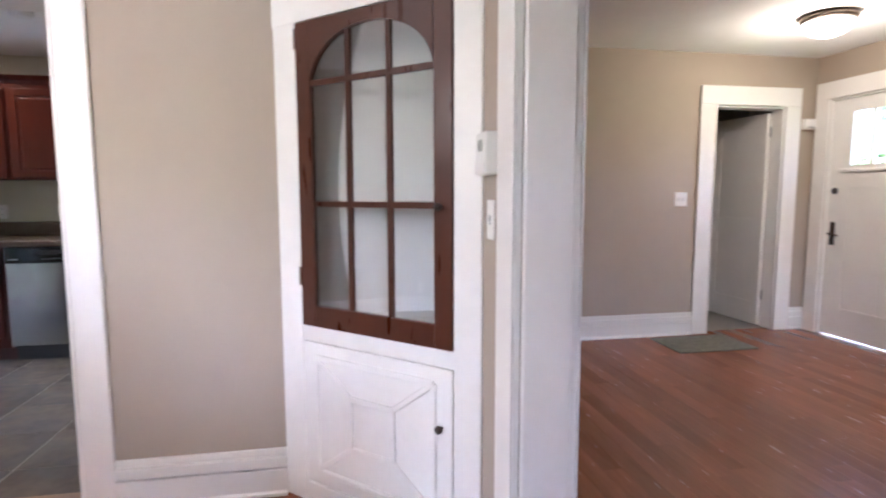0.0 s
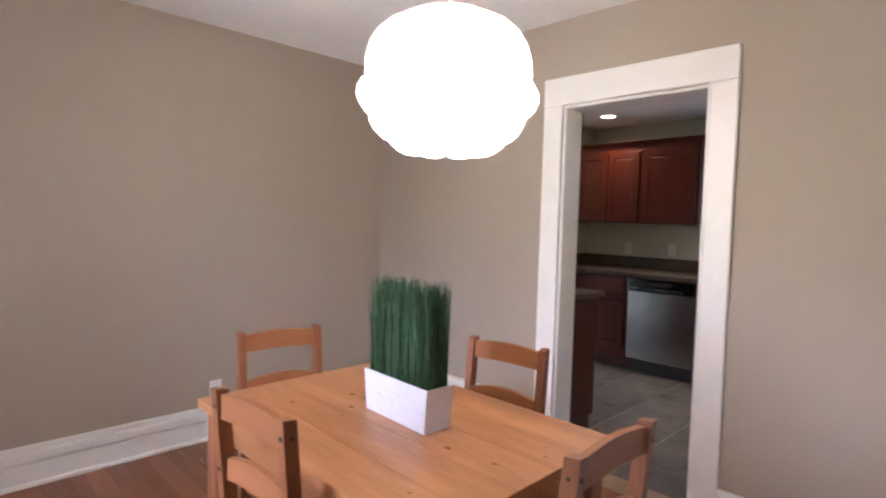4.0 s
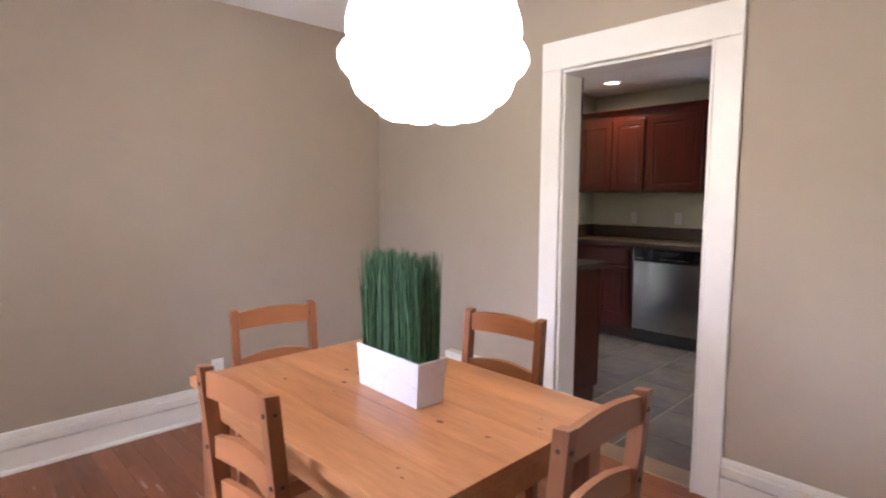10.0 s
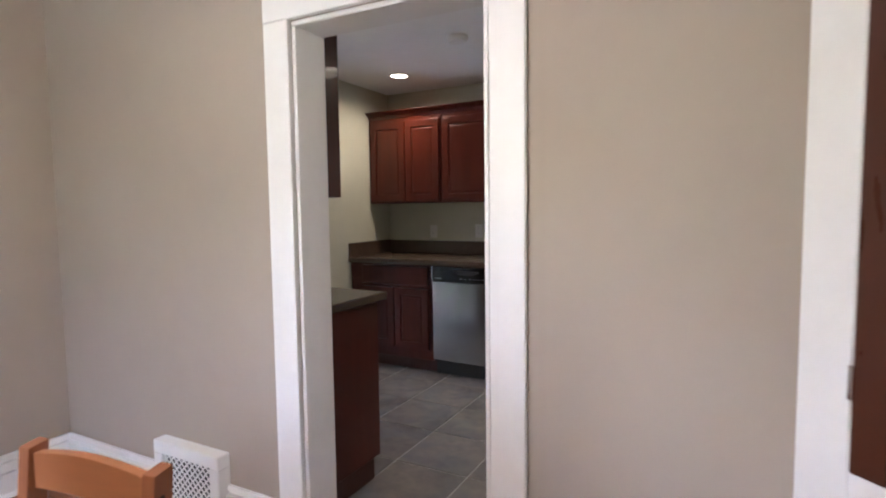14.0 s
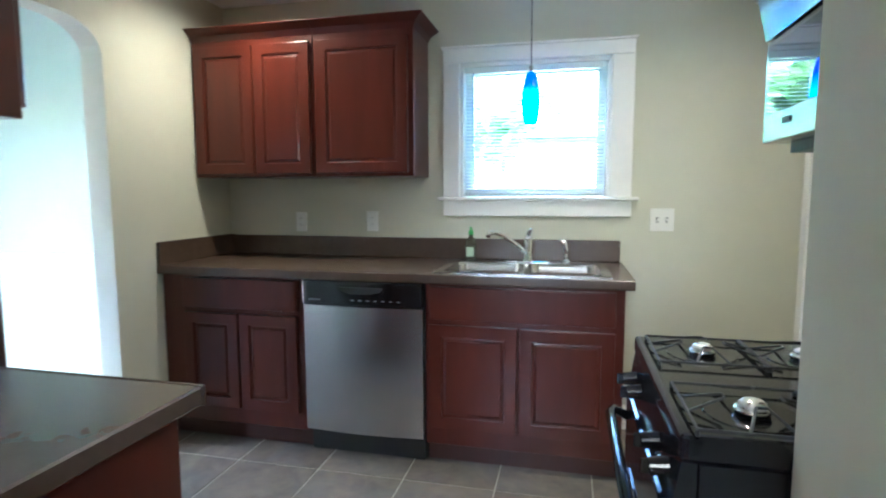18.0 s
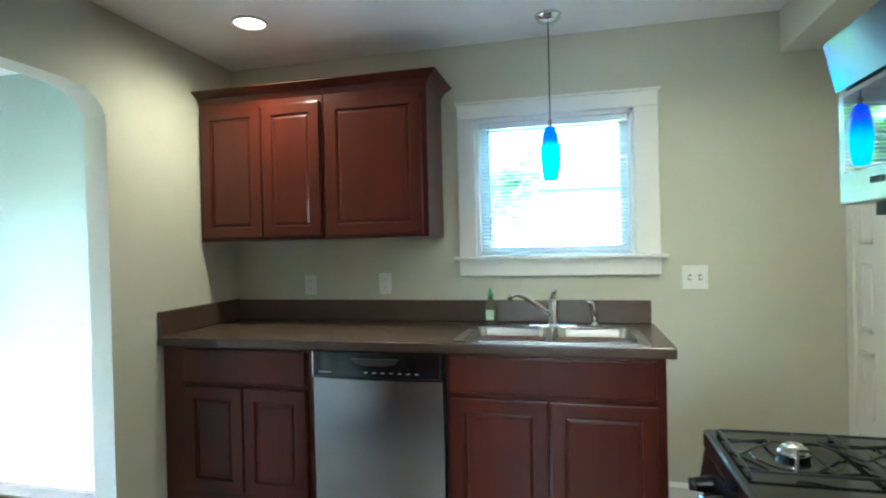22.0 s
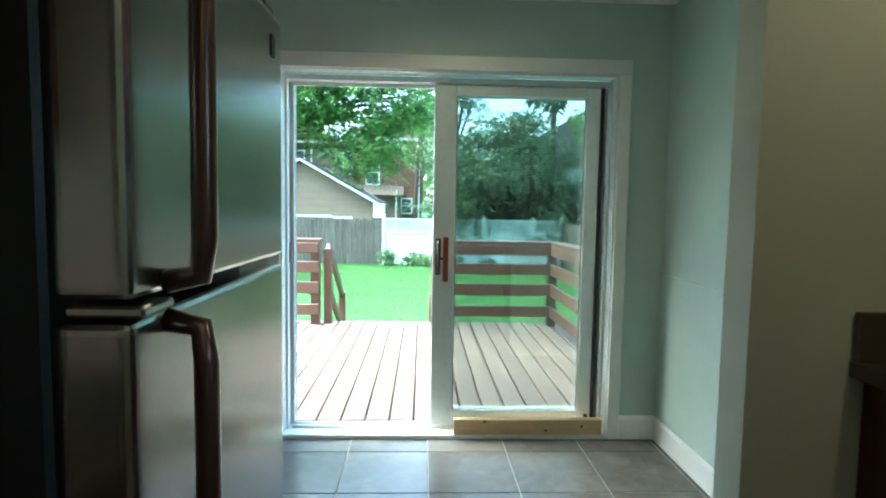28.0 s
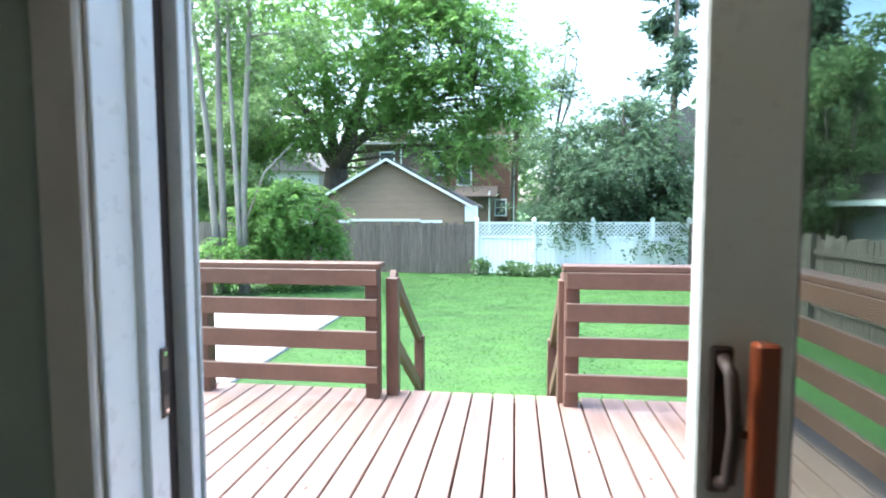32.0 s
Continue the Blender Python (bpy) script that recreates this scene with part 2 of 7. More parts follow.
def tube(bm, pts, r, n=8):
    """A bent round bar through pts."""
    rings = []
    pts = [Vector(p) for p in pts]
    for i, p in enumerate(pts):
        d = (pts[min(i + 1, len(pts) - 1)] - pts[max(i - 1, 0)]).normalized()
        q = d.to_track_quat("Z", "Y") if i == 0 else last.rotation_difference(d) @ q
        last = d
        rr = r[i] if isinstance(r, (list, tuple)) else r
        rings.append([bm.verts.new(p + q @ Vector((rr * math.cos(2 * math.pi * k / n), rr * math.sin(2 * math.pi * k / n), 0))) for k in range(n)])
    for a, b in zip(rings, rings[1:]):
        for k in range(n):
            bm.faces.new((a[k], a[(k + 1) % n], b[(k + 1) % n], b[k]))
    bm.faces.new(rings[0][::-1])
    bm.faces.new(rings[-1])
    return bm


def lathe(bm, prof, at=(0, 0, 0), n=32):
    """A turned body from (radius, height) pairs."""
    at = Vector(at)
    rings = [[bm.verts.new(at + Vector((r * math.cos(2 * math.pi * k / n), r * math.sin(2 * math.pi * k / n), z))) for k in range(n)] for r, z in prof]
    for a, b in zip(rings, rings[1:]):
        for k in range(n):
            bm.faces.new((a[k], a[(k + 1) % n], b[(k + 1) % n], b[k]))
    if prof[0][0] > 1e-4:
        bm.faces.new(rings[0][::-1])
    if prof[-1][0] > 1e-4:
        bm.faces.new(rings[-1])
    return bm


def prism(bm, poly, axis, a, b, m=None):
    """A flat outline, in the two other axes in order, pushed from a to b along axis."""
    def at(u, v, w):
        return {"x": (w, u, v), "y": (u, w, v), "z": (u, v, w)}[axis]
    lo = [bm.verts.new(at(u, v, a)) for u, v in poly]
    hi = [bm.verts.new(at(u, v, b)) for u, v in poly]
    bm.faces.new(lo)
    bm.faces.new(hi[::-1])
    for i in range(len(poly)):
        j = (i + 1) % len(poly)
        bm.faces.new((lo[i], hi[i], hi[j], lo[j]))
    if m is not None:
        bmesh.ops.transform(bm, matrix=m, verts=lo + hi)
    return bm


def done(name, bm, material, smooth=False):
    bmesh.ops.recalc_face_normals(bm, faces=bm.faces)
    me = bpy.data.meshes.new(name)
    bm.to_mesh(me)
    bm.free()
    me.materials.append(material)
    if smooth:
        for p in me.polygons:
            p.use_smooth = True
    return me


def part(name, bm, material, parent, label="", smooth=False, mesh=None):
    """One part of a thing, in the space of the whole place or, for a thing with its own space, in that."""
    ob = new(name, mesh or done(name, bm, material, smooth))
    ob.parent = parent
    if "base" in parent:
        ob.matrix_parent_inverse = Matrix.Translation([-v for v in parent["base"]])
    return tagged(ob, label)


def thing(name, base, label, category, group="", kind="", local=False):
    """A thing's Empty at its base. Its parts are given in the place's space, or in its own if local."""
    ob = new(name)
    ob.empty_display_size = 0.1
    ob.matrix_basis = Matrix.Translation(base)
    if not local:
        ob["base"] = base
    return tagged(ob, label, category, group, kind)


def solid(name, bm, material, label, category, group="", kind="", smooth=False):
    """A thing of one mesh."""
    return tagged(new(name, done(name, bm, material, smooth)), label, category, group, kind)


def structure(name, bm, material, label, category, smooth=False):
    return solid(name, bm, material, label, category, kind="structure", smooth=smooth)


def ring(bm, axis, at0, at1, outer, inner):
    """A slab from at0 to at1 along axis with a rectangular hole; outer and inner: (u0, u1, v0, v1) in the other two axes."""
    def at(u, v, w):
        return {"x": (w, u, v), "y": (u, w, v), "z": (u, v, w)}[axis]
    L = []
    for w in (at0, at1):
        for a, b, c, d in (outer, inner):
            L.append([bm.verts.new(at(u, v, w)) for u, v in ((a, c), (b, c), (b, d), (a, d))])
    o0, i0, o1, i1 = L
    for k in range(4):
        j = (k + 1) % 4
        for p, q in ((o0, i0), (o1, i1), (o0, o1), (i0, i1)):
            bm.faces.new((p[k], p[j], q[j], q[k]))
    return bm


def wall_with(bm, axis, at0, at1, u0, u1, z0, z1, holes=()):
    """A wall from u0 to u1 in one piece, with at most one opening (u0, u1, z0, z1) that goes right through."""
    if not holes:
        return box(bm, *((at0, at1, u0, u1, z0, z1) if axis == "x" else (u0, u1, at0, at1, z0, z1)))
    a, b, c, d = holes[0]
    if c <= z0 + 1e-4:
        return tri(prism(bm, [(u0, z0), (a, z0), (a, d), (b, d), (b, z0), (u1, z0), (u1, z1), (u0, z1)], axis, at0, at1))
    return ring(bm, axis, at0, at1, (u0, u1, z0, z1), (a, b, c, d))


def base_profile(h=0.2):
    """The outline of a tall baseboard: shoe, board, dark reveal, cap and top bead, as (out, up)."""
    return [(0, 0), (0.030, 0), (0.030, 0.014), (0.021, 0.022), (0.021, h * 0.57), (0.005, h * 0.575), (0.005, h * 0.635), (0.024, h * 0.64), (0.026, h * 0.83), (0.010, h * 0.85), (0.010, h * 0.90), (0.019, h * 0.91), (0.016, h), (0, h)]


def baseboard(p, q, out, h=0.2, material=None, label="white painted tall baseboard with a moulded cap"):
    """A baseboard along the floor from p to q; out: the way it faces, (x, y)."""
    p, q, o = Vector((*p, 0)), Vector((*q, 0)), Vector((*out, 0))
    bm = bmesh.new()
    prof = base_profile(h) if h > 0.15 else [(0, 0), (0.016, 0), (0.016, h * 0.85), (0.006, h), (0, h)]
    rings = [[bm.verts.new(e + o * a + Vector((0, 0, b))) for a, b in prof] for e in (p, q)]
    n = len(prof)
    for i in range(n):
        bm.faces.new((rings[0][i], rings[1][i], rings[1][(i + 1) % n], rings[0][(i + 1) % n]))
    bm.faces.new(rings[0])
    bm.faces.new(rings[1][::-1])
    return structure("baseboard", bm, material or TRIM, label, "baseboard")


def tri(bm):
    """Cut large outlines into triangles."""
    bm.normal_update()
    bmesh.ops.triangulate(bm, faces=[f for f in bm.faces if len(f.verts) > 4])
    return bm


# ---- the large structure ----
# floors: a slab under all rooms; planks and tiles lie on it as pieces, laid at the end of the file
structure("floor_slab", bx(-1.44, 8.2, -1.6, 6.3, -0.25, -0.003), GROUT, "grey mortar bed under the house floors", "floor")

# walls of the dining room
structure("wall_dining_north", wall_with(bmesh.new(), "y", 3.15, 3.29, 0.20, 4.23, 0, 2.46, [(1.889, 2.648, 0, 1.977)]), BEIGE, "warm beige painted wall with the kitchen doorway", "wall")
structure("wall_dining_west", wall_with(bmesh.new(), "x", 0.20, 0.32, -0.22, 3.15, 0, 2.46), BEIGE, "warm beige painted plain wall", "wall")
structure("wall_dining_south", wall_with(bmesh.new(), "y", -0.22, -0.08, 0.32, 4.23, 0, 2.46, [(1.54, 2.30, 0.67, 2.1)]), BEIGE, "warm beige painted wall with a window", "wall")
structure("wall_dining_east", wall_with(bmesh.new(), "x", 4.10, 4.23, -0.08, 3.15, 0, 2.46, [(0.25, 2.15, 0, 2.12)]), BEIGE, "warm beige painted wall with a wide cased opening", "wall")
structure("ceiling_dining", bx(0.20, 4.23, -0.22, 3.29, 2.43, 2.6), CEIL, "off-white dining room ceiling", "ceiling")

# walls of the living room
structure("wall_living_north", wall_with(bmesh.new(), "y", 5.15, 5.29, 4.23, 8.0, 0, 2.46, [(6.84, 7.54, 0, 2.01)]), BEIGE, "warm beige living room wall with an open door", "wall")
structure("wall_living_east", wall_with(bmesh.new(), "x", 7.85, 8.0, -1.5, 5.15, 0, 2.46, [(4.07, 5.00, 0, 2.06)]), BEIGE, "warm beige living room wall with the front door", "wall")
structure("wall_living_south", wall_with(bmesh.new(), "y", -1.5, -1.36, 4.23, 7.85, 0, 2.46, [(6.5, 7.2, 0.9, 2.0)]), BEIGE, "warm beige living room wall with a window", "wall")
structure("wall_living_west", wall_with(bmesh.new(), "x", 4.10, 4.23, -1.5, -0.22, 0, 2.46), BEIGE, "warm beige painted wall", "wall")
structure("wall_living_inner", wall_with(bmesh.new(), "x", 4.09, 4.23, 3.29, 5.29, 0, 2.46), BEIGE, "warm beige painted wall", "wall")
structure("ceiling_living", bx(4.23, 8.0, -1.5, 5.29, 2.44, 2.6), CEIL, "off-white living room ceiling", "ceiling")
# the small room behind the living room's door
structure("wall_hall", bx(6.2, 8.0, 6.15, 6.25, 0, 2.46), BEIGE, "pale wall of the room behind the door", "wall")
structure("wall_hall_side", wall_with(bmesh.new(), "x", 6.1, 6.2, 5.29, 6.25, 0, 2.46), BEIGE, "pale side wall of the room behind the door", "wall")
structure("wall_hall_end", wall_with(bmesh.new(), "x", 8.0, 8.1, 5.15, 6.25, 0, 2.46), BEIGE, "pale end wall of the room behind the door", "wall")
structure("ceiling_hall", bx(6.1, 8.1, 5.29, 6.25, 2.44, 2.6), CEIL, "off-white ceiling", "ceiling")

# walls of the kitchen
structure("wall_kitchen_north", wall_with(bmesh.new(), "y", 6.0, 6.16, 0.28, 3.70, 0, 2.46, [(1.85, 2.652, 1.256, 1.98)]), SAGE, "pale sage green wall with the window over the sink", "wall")
structure("wall_kitchen_east", wall_with(bmesh.new(), "x", 3.58, 3.70, 3.812, 6.0, 0, 2.46), SAGE, "pale sage green kitchen wall", "wall")
structure("wall_kitchen_south", wall_with(bmesh.new(), "y", 3.29, 3.31, 0.40, 3.70, 0, 2.46, [(1.889, 2.648, 0, 1.977)]), SAGE, "pale sage green wall round the doorway", "wall")
structure("wall_kitchen_stub", bx(2.762, 3.58, 3.31, 3.832, 0, 2.46), SAGE, "pale sage green short wall beside the stove", "wall")
structure("wall_stove", bx(3.30, 3.58, 3.812, 4.55, 0, 2.46), SAGE, "pale sage green wall behind the stove", "wall")
structure("soffit", bx(3.305, 3.58, 4.55, 6.0, 2.185, 2.38), SAGE, "painted soffit box under the ceiling", "soffit")
structure("ceiling_kitchen", bx(0.28, 3.70, 3.29, 6.16, 2.38, 2.6), CEIL, "off-white kitchen ceiling", "ceiling")


def arch_wall():
    """The wall between kitchen and back room, with a flat-topped opening whose upper corners are round."""
    y0, y1, top, r = 3.72, 5.095, 2.022, 0.21
    poly = [(3.31, 0), (y0, 0)]
    poly += [(y0 + r - r * math.cos(a), top - r * 0.62 + r * 0.62 * math.sin(a)) for a in (i * math.pi / 20 for i in range(0, 11))]
    poly += [(y1 - r + r * math.sin(a), top - r * 0.62 + r * 0.62 * math.cos(a)) for a in (i * math.pi / 20 for i in range(0, 11))]
    poly += [(y1, 0), (6.16, 0), (6.16, 2.46), (3.31, 2.46)]
    bm = prism(bmesh.new(), poly, "x", 0.285, 0.40)
    tri(bm)
    return structure("wall_arch", bm, SAGE, "pale sage wall with an arched opening", "wall")


arch_wall()

# the back room with the sliding door
structure("wall_nook_west", wall_with(bmesh.new(), "x", -1.40, -1.24, 2.0, 5.75, 0, 2.46, [(3.553, 5.336, 0, 1.985)]), NOOKC, "grey-green wall round the sliding door", "wall")
structure("wall_nook_north", wall_with(bmesh.new(), "y", 5.62, 5.75, -1.24, 0.285, 0, 2.46), NOOKC, "grey-green painted wall", "wall")
structure("wall_nook_south", wall_with(bmesh.new(), "y", 2.0, 2.12, -1.24, 0.20, 0, 2.46), NOOKC, "grey-green painted wall", "wall")
structure("wall_nook_east", wall_with(bmesh.new(), "x", 0.20, 0.285, 2.12, 3.6, 0, 2.46), NOOKC, "grey-green painted wall", "wall")
structure("ceiling_nook", bx(-1.44, 0.285, 2.0, 5.75, 2.36, 2.6), CEIL, "off-white ceiling of the back room", "ceiling")
structure("roof", bx(-1.5, 8.3, -1.7, 6.4, 2.62, 2.75), BLACKP, "dark flat roof over the house", "roof")

# baseboards
baseboard((2.76, 3.15), (3.418, 3.15), (0, -1))
baseboard((0.32, 3.15), (1.755, 3.15), (0, -1))
baseboard((0.32, -0.08), (0.32, 3.15), (1, 0))
baseboard((0.32, -0.08), (4.15, -0.08), (0, 1))
baseboard((4.23, 5.15), (6.695, 5.15), (0, -1))
baseboard((7.685, 5.15), (7.85, 5.15), (0, -1))
baseboard((4.10, 2.30), (4.10, 2.515), (-1, 0))
SHORT = "white painted plain baseboard"
baseboard((-1.24, 5.62), (0.285, 5.62), (0, -1), 0.13, label=SHORT)
baseboard((-1.24, 5.406), (-1.24, 5.62), (1, 0), 0.13, label=SHORT)
baseboard((-1.24, 2.12), (-1.24, 3.482), (1, 0), 0.13, label=SHORT)
baseboard((0.40, 5.10), (0.40, 5.37), (1, 0), 0.13, label=SHORT)
baseboard((2.70, 6.0), (3.58, 6.0), (0, -1), 0.13, label=SHORT)


def casing(name, axis, face, out, u0, u1, top, w=0.12, d=0.022, jamb=None, label="white painted door casing", head=None, material=None):
    """Trim round an opening on one side of a wall: two legs and a head; jamb: the wall's other face, lined with boards."""
    material = material or TRIM
    t = thing(name, ((u0 + u1) / 2, face, 0) if axis == "y" else (face, (u0 + u1) / 2, 0), label, "door frame", kind="structure")

    def b(p, u_0, u_1, n0, n1, z0, z1, bev=0.004):
        n0, n1 = sorted((n0, n1))
        part(p, bx(u_0, u_1, n0, n1, z0, z1, bevel=bev) if axis == "y" else bx(n0, n1, u_0, u_1, z0, z1, bevel=bev), material, t)
    f2 = face + out * d
    b("leg", u0 - w, u0 + 0.006, face, f2, 0, top)
    b("leg", u1 - 0.006, u1 + w, face, f2, 0, top)
    b("head", u0 - w, u1 + w, face, f2 + out * 0.002, top, top + (head or w + 0.015))
    b("bead", u0 - 0.004, u0 + 0.010, f2, f2 + out * 0.006, 0, top, 0.002)
    b("bead", u1 - 0.010, u1 + 0.004, f2, f2 + out * 0.006, 0, top, 0.002)
    if jamb is not None:
        b("jamb", u0, u0 + 0.018, face - out * 0.001, jamb, 0, top - 0.018)
        b("jamb", u1 - 0.018, u1, face - out * 0.001, jamb, 0, top - 0.018)
        b("head_jamb", u0, u1, face - out * 0.001, jamb, top - 0.018, top)
    return t


casing("door_frame", "y", 3.15, -1, 1.889, 2.648, 1.977, w=0.112, head=0.145, jamb=3.312, label="white painted casing round the kitchen doorway")
casing("door_frame", "y", 5.15, -1, 6.84, 7.54, 2.01, w=0.145, jamb=5.29, label="white painted casing round the living room door")
casing("door_frame", "x", 4.10, -1, 0.25, 2.15, 2.12, w=0.15, jamb=4.23, label="white painted casing of the wide opening")
casing("door_frame", "x", 4.23, 1, 0.25, 2.15, 2.12, w=0.13, label="white painted casing of the wide opening")
casing("door_frame", "x", 7.85, -1, 4.07, 5.00, 2.06, w=0.13, jamb=8.0, label="white painted casing round the front door")
structure("threshold", bx(1.907, 2.630, 3.15, 3.30, -0.012, 0.006, bevel=0.003), mat("worn_bronze_strip", (0.30, 0.20, 0.12), 0.4, metal=0.5, vary=0.2), "thin bronze metal threshold strip in the doorway", "threshold")


# ---- cabinet making ----
def cabinet_door(parent, x0, x1, z0, z1, y, out=-1, rail=0.055, m=None):
    """A raised-panel door in the xz plane whose front is at y, as a frame with its panel; out: the way it faces along y."""
    bm = bmesh.new()
    lo, hi = sorted((y, y - out * 0.02))
    ring(bm, "y", lo, hi, (x0, x1, z0, z1), (x0 + rail, x1 - rail, z0 + rail, z1 - rail))
    bm.normal_update()
    bmesh.ops.recalc_face_normals(bm, faces=bm.faces)
    bmesh.ops.bevel(bm, geom=[e for e in bm.edges if e.is_manifold and e.calc_face_angle() > 1], offset=0.003, segments=2, affect="EDGES", profile=0.6)
    d = part("door", bm, CHERRY, parent)
    bm = bmesh.new()
    g, s = 0.004, 0.018
    a0, a1, c0, c1 = x0 + rail - 0.002, x1 - rail + 0.002, z0 + rail - 0.002, z1 - rail + 0.002
    rows = []
    for ins, dep in ((0, 0.008), (g, 0.008), (g + 0.003, 0.0096), (g + 0.009, 0.0086), (g + s, 0.0045), (g + s + 0.006, 0.0045)):
        yy = y - out * dep
        rows.append([bm.verts.new(v) for v in ((a0 + ins, yy, c0 + ins), (a1 - ins, yy, c0 + ins), (a1 - ins, yy, c1 - ins), (a0 + ins, yy, c1 - ins))])
    for p, q in zip(rows, rows[1:]):
        for i in range(4):
            bm.faces.new((p[i], p[(i + 1) % 4], q[(i + 1) % 4], q[i]))
    bm.faces.new(rows[-1])
    yy = y - out * 0.019
    back = [bm.verts.new(v) for v in ((a0, yy, c0), (a1, yy, c0), (a1, yy, c1), (a0, yy, c1))]
    for i in range(4):
        bm.faces.new((rows[0][i], rows[0][(i + 1) % 4], back[(i + 1) % 4], back[i]))
    bm.faces.new(back)
    part("raised_panel", bm, CHERRY, d)
    if m is not None:
        d.matrix_basis = m
    return d


def base_cabinet(x0, x1, yb, yf, doors, drawers, label, out=-1):
    """A floor cabinet against yb with its front at yf; doors and drawers: the x spans of their fronts."""
    t = thing("base_cabinet", ((x0 + x1) / 2, (yb + yf) / 2, 0), label, "cabinet", "kitchen base cabinets")
    face = yf - out * 0.02
    lo, hi = sorted((yb, face))
    part("body", bx(x0, x1, lo, hi, 0.10, 0.872, bevel=0.002), CHERRY, t)
    lo, hi = sorted((yb, face - out * 0.055))
    part("toe_kick", bx(x0, x1, lo, hi, 0, 0.10), CHERRY_SHADE, t, "recessed toe kick, shade put into its colour")
    for a, b in doors:
        cabinet_door(t, a, b, 0.185, 0.675, yf, out=out)
    for a, b in drawers:
        lo, hi = sorted((yf, yf - out * 0.02))
        part("drawer_front", bx(a, b, lo, hi, 0.70, 0.853, bevel=0.006, segs=2), CHERRY, t)
    return t


base_cabinet(0.402, 1.203, 5.998, 5.37, [(0.53, 0.838), (0.848, 1.165)], [(0.53, 1.165)], "cherry wood base cabinet with a drawer and two raised-panel doors")
base_cabinet(1.812, 2.69, 5.998, 5.37, [(1.835, 2.235), (2.247, 2.652)], [(1.835, 2.652)], "cherry wood sink cabinet with a false drawer and two doors")
base_cabinet(1.16, 1.757, 3.312, 3.852, [(1.18, 1.452), (1.462, 1.735)], [(1.18, 1.735)], "cherry wood base cabinet beside the doorway", out=1)


def upper_cabinet(x0, x1, yb, yf, z0, z1, doors, label, out=-1, crown=0.05, ends=(0, 1)):
    """A wall cabinet with raised-panel doors and a flared crown."""
    t = thing("wall_cabinet", ((x0 + x1) / 2, (yb + yf) / 2, z0), label, "cabinet", "kitchen wall cabinets")
    face = yf - out * 0.02
    lo, hi = sorted((yb, face))
    part("body", bx(x0, x1, lo, hi, z0, z1, bevel=0.002), CHERRY, t)
    for a, b in doors:
        cabinet_door(t, a, b, z0 + 0.018, z1 - 0.045, yf, out=out)
    if crown:
        bm = bmesh.new()
        fl = 0.06
        rings = []
        for k, (o, z) in enumerate(((0.0, z1 - 0.012), (0.006, z1), (0.016, z1 + crown * 0.35), (fl, z1 + crown * 0.9), (fl, z1 + crown))):
            xa, xb, yy = x0 - o * ends[0], x1 + o * ends[1], face + out * o
            rings.append([bm.verts.new(v) for v in ((xa, yb, z), (xa, yy, z), (xb, yy, z), (xb, yb, z))])
        for a, b in zip(rings, rings[1:]):
            for i in range(3):
                bm.faces.new((a[i], a[i + 1], b[i + 1], b[i]))
            bm.faces.new((a[3], a[0], b[0], b[3]))
        bm.faces.new(rings[-1])
        bm.faces.new(rings[0][::-1])
        part("crown", bm, CHERRY, t, "flared crown moulding")
    return t


upper_cabinet(0.402, 1.126, 5.998, 5.675, 1.365, 2.11, [(0.425, 0.776), (0.788, 1.11)], "cherry wood wall cabinet with two raised-panel doors", ends=(0, 0))
upper_cabinet(1.128, 1.672, 5.998, 5.675, 1.365, 2.11, [(1.150, 1.645)], "cherry wood wall cabinet with one raised-panel door")
upper_cabinet(1.16, 1.737, 3.312, 3.62, 1.37, 2.2, [(1.18, 1.445), (1.455, 1.72)], "cherry wood wall cabinet over the side counter", out=1)


# ---- dining room things ----
def dining_table():
    t = thing("dining_table", (2.287, 1.677, 0), "oiled pine dining table with planked top", "table", local=True)
    t.matrix_basis = pose(2.287, 1.677, 0, 0, 0, 0.3)
    n, w = 5, 0.752 / 5
    for i in range(n):
        part("top_plank", bx(-0.54, 0.54, -0.376 + i * w, -0.376 + (i + 1) * w - 0.0005, 0.712, 0.742, bevel=0.0008), PINE, t)
    rng = random.Random(8)
    knot = mat("dark_pine_knot", (0.10, 0.035, 0.012), 0.45, vary=0.3, scale=40, bump=0)
    for i in range(26):
        kx, ky, r = rng.uniform(-0.51, 0.51), -0.376 + (rng.randrange(5) + rng.uniform(0.2, 0.8)) * w, rng.choice((0.003, 0.004, 0.006, 0.008))
        part("knot", lathe(bmesh.new(), [(r, 0.0), (r * 0.7, 0.0003), (0, 0.0004)], (0, 0, 0), 12), knot, t).matrix_basis = pose(kx, ky, 0.7421) @ Matrix.Diagonal((rng.uniform(1.2, 2.2), 1, 1, 1))
    for y in (-0.33, 0.308):
        part("apron", bx(-0.45, 0.45, y, y + 0.022, 0.62, 0.712), PINE, t)
    for x in (-0.497, 0.475):
        part("end_apron", bx(x, x + 0.022, -0.30, 0.30, 0.62, 0.712), PINE, t)
    for x in (-0.485, 0.485):
        for y in (-0.32, 0.32):
            part("leg", bx(x - 0.034, x + 0.034, y - 0.034, y + 0.034, 0, 0.712, bevel=0.006), PINE_V, t)
    return t


dining_table()


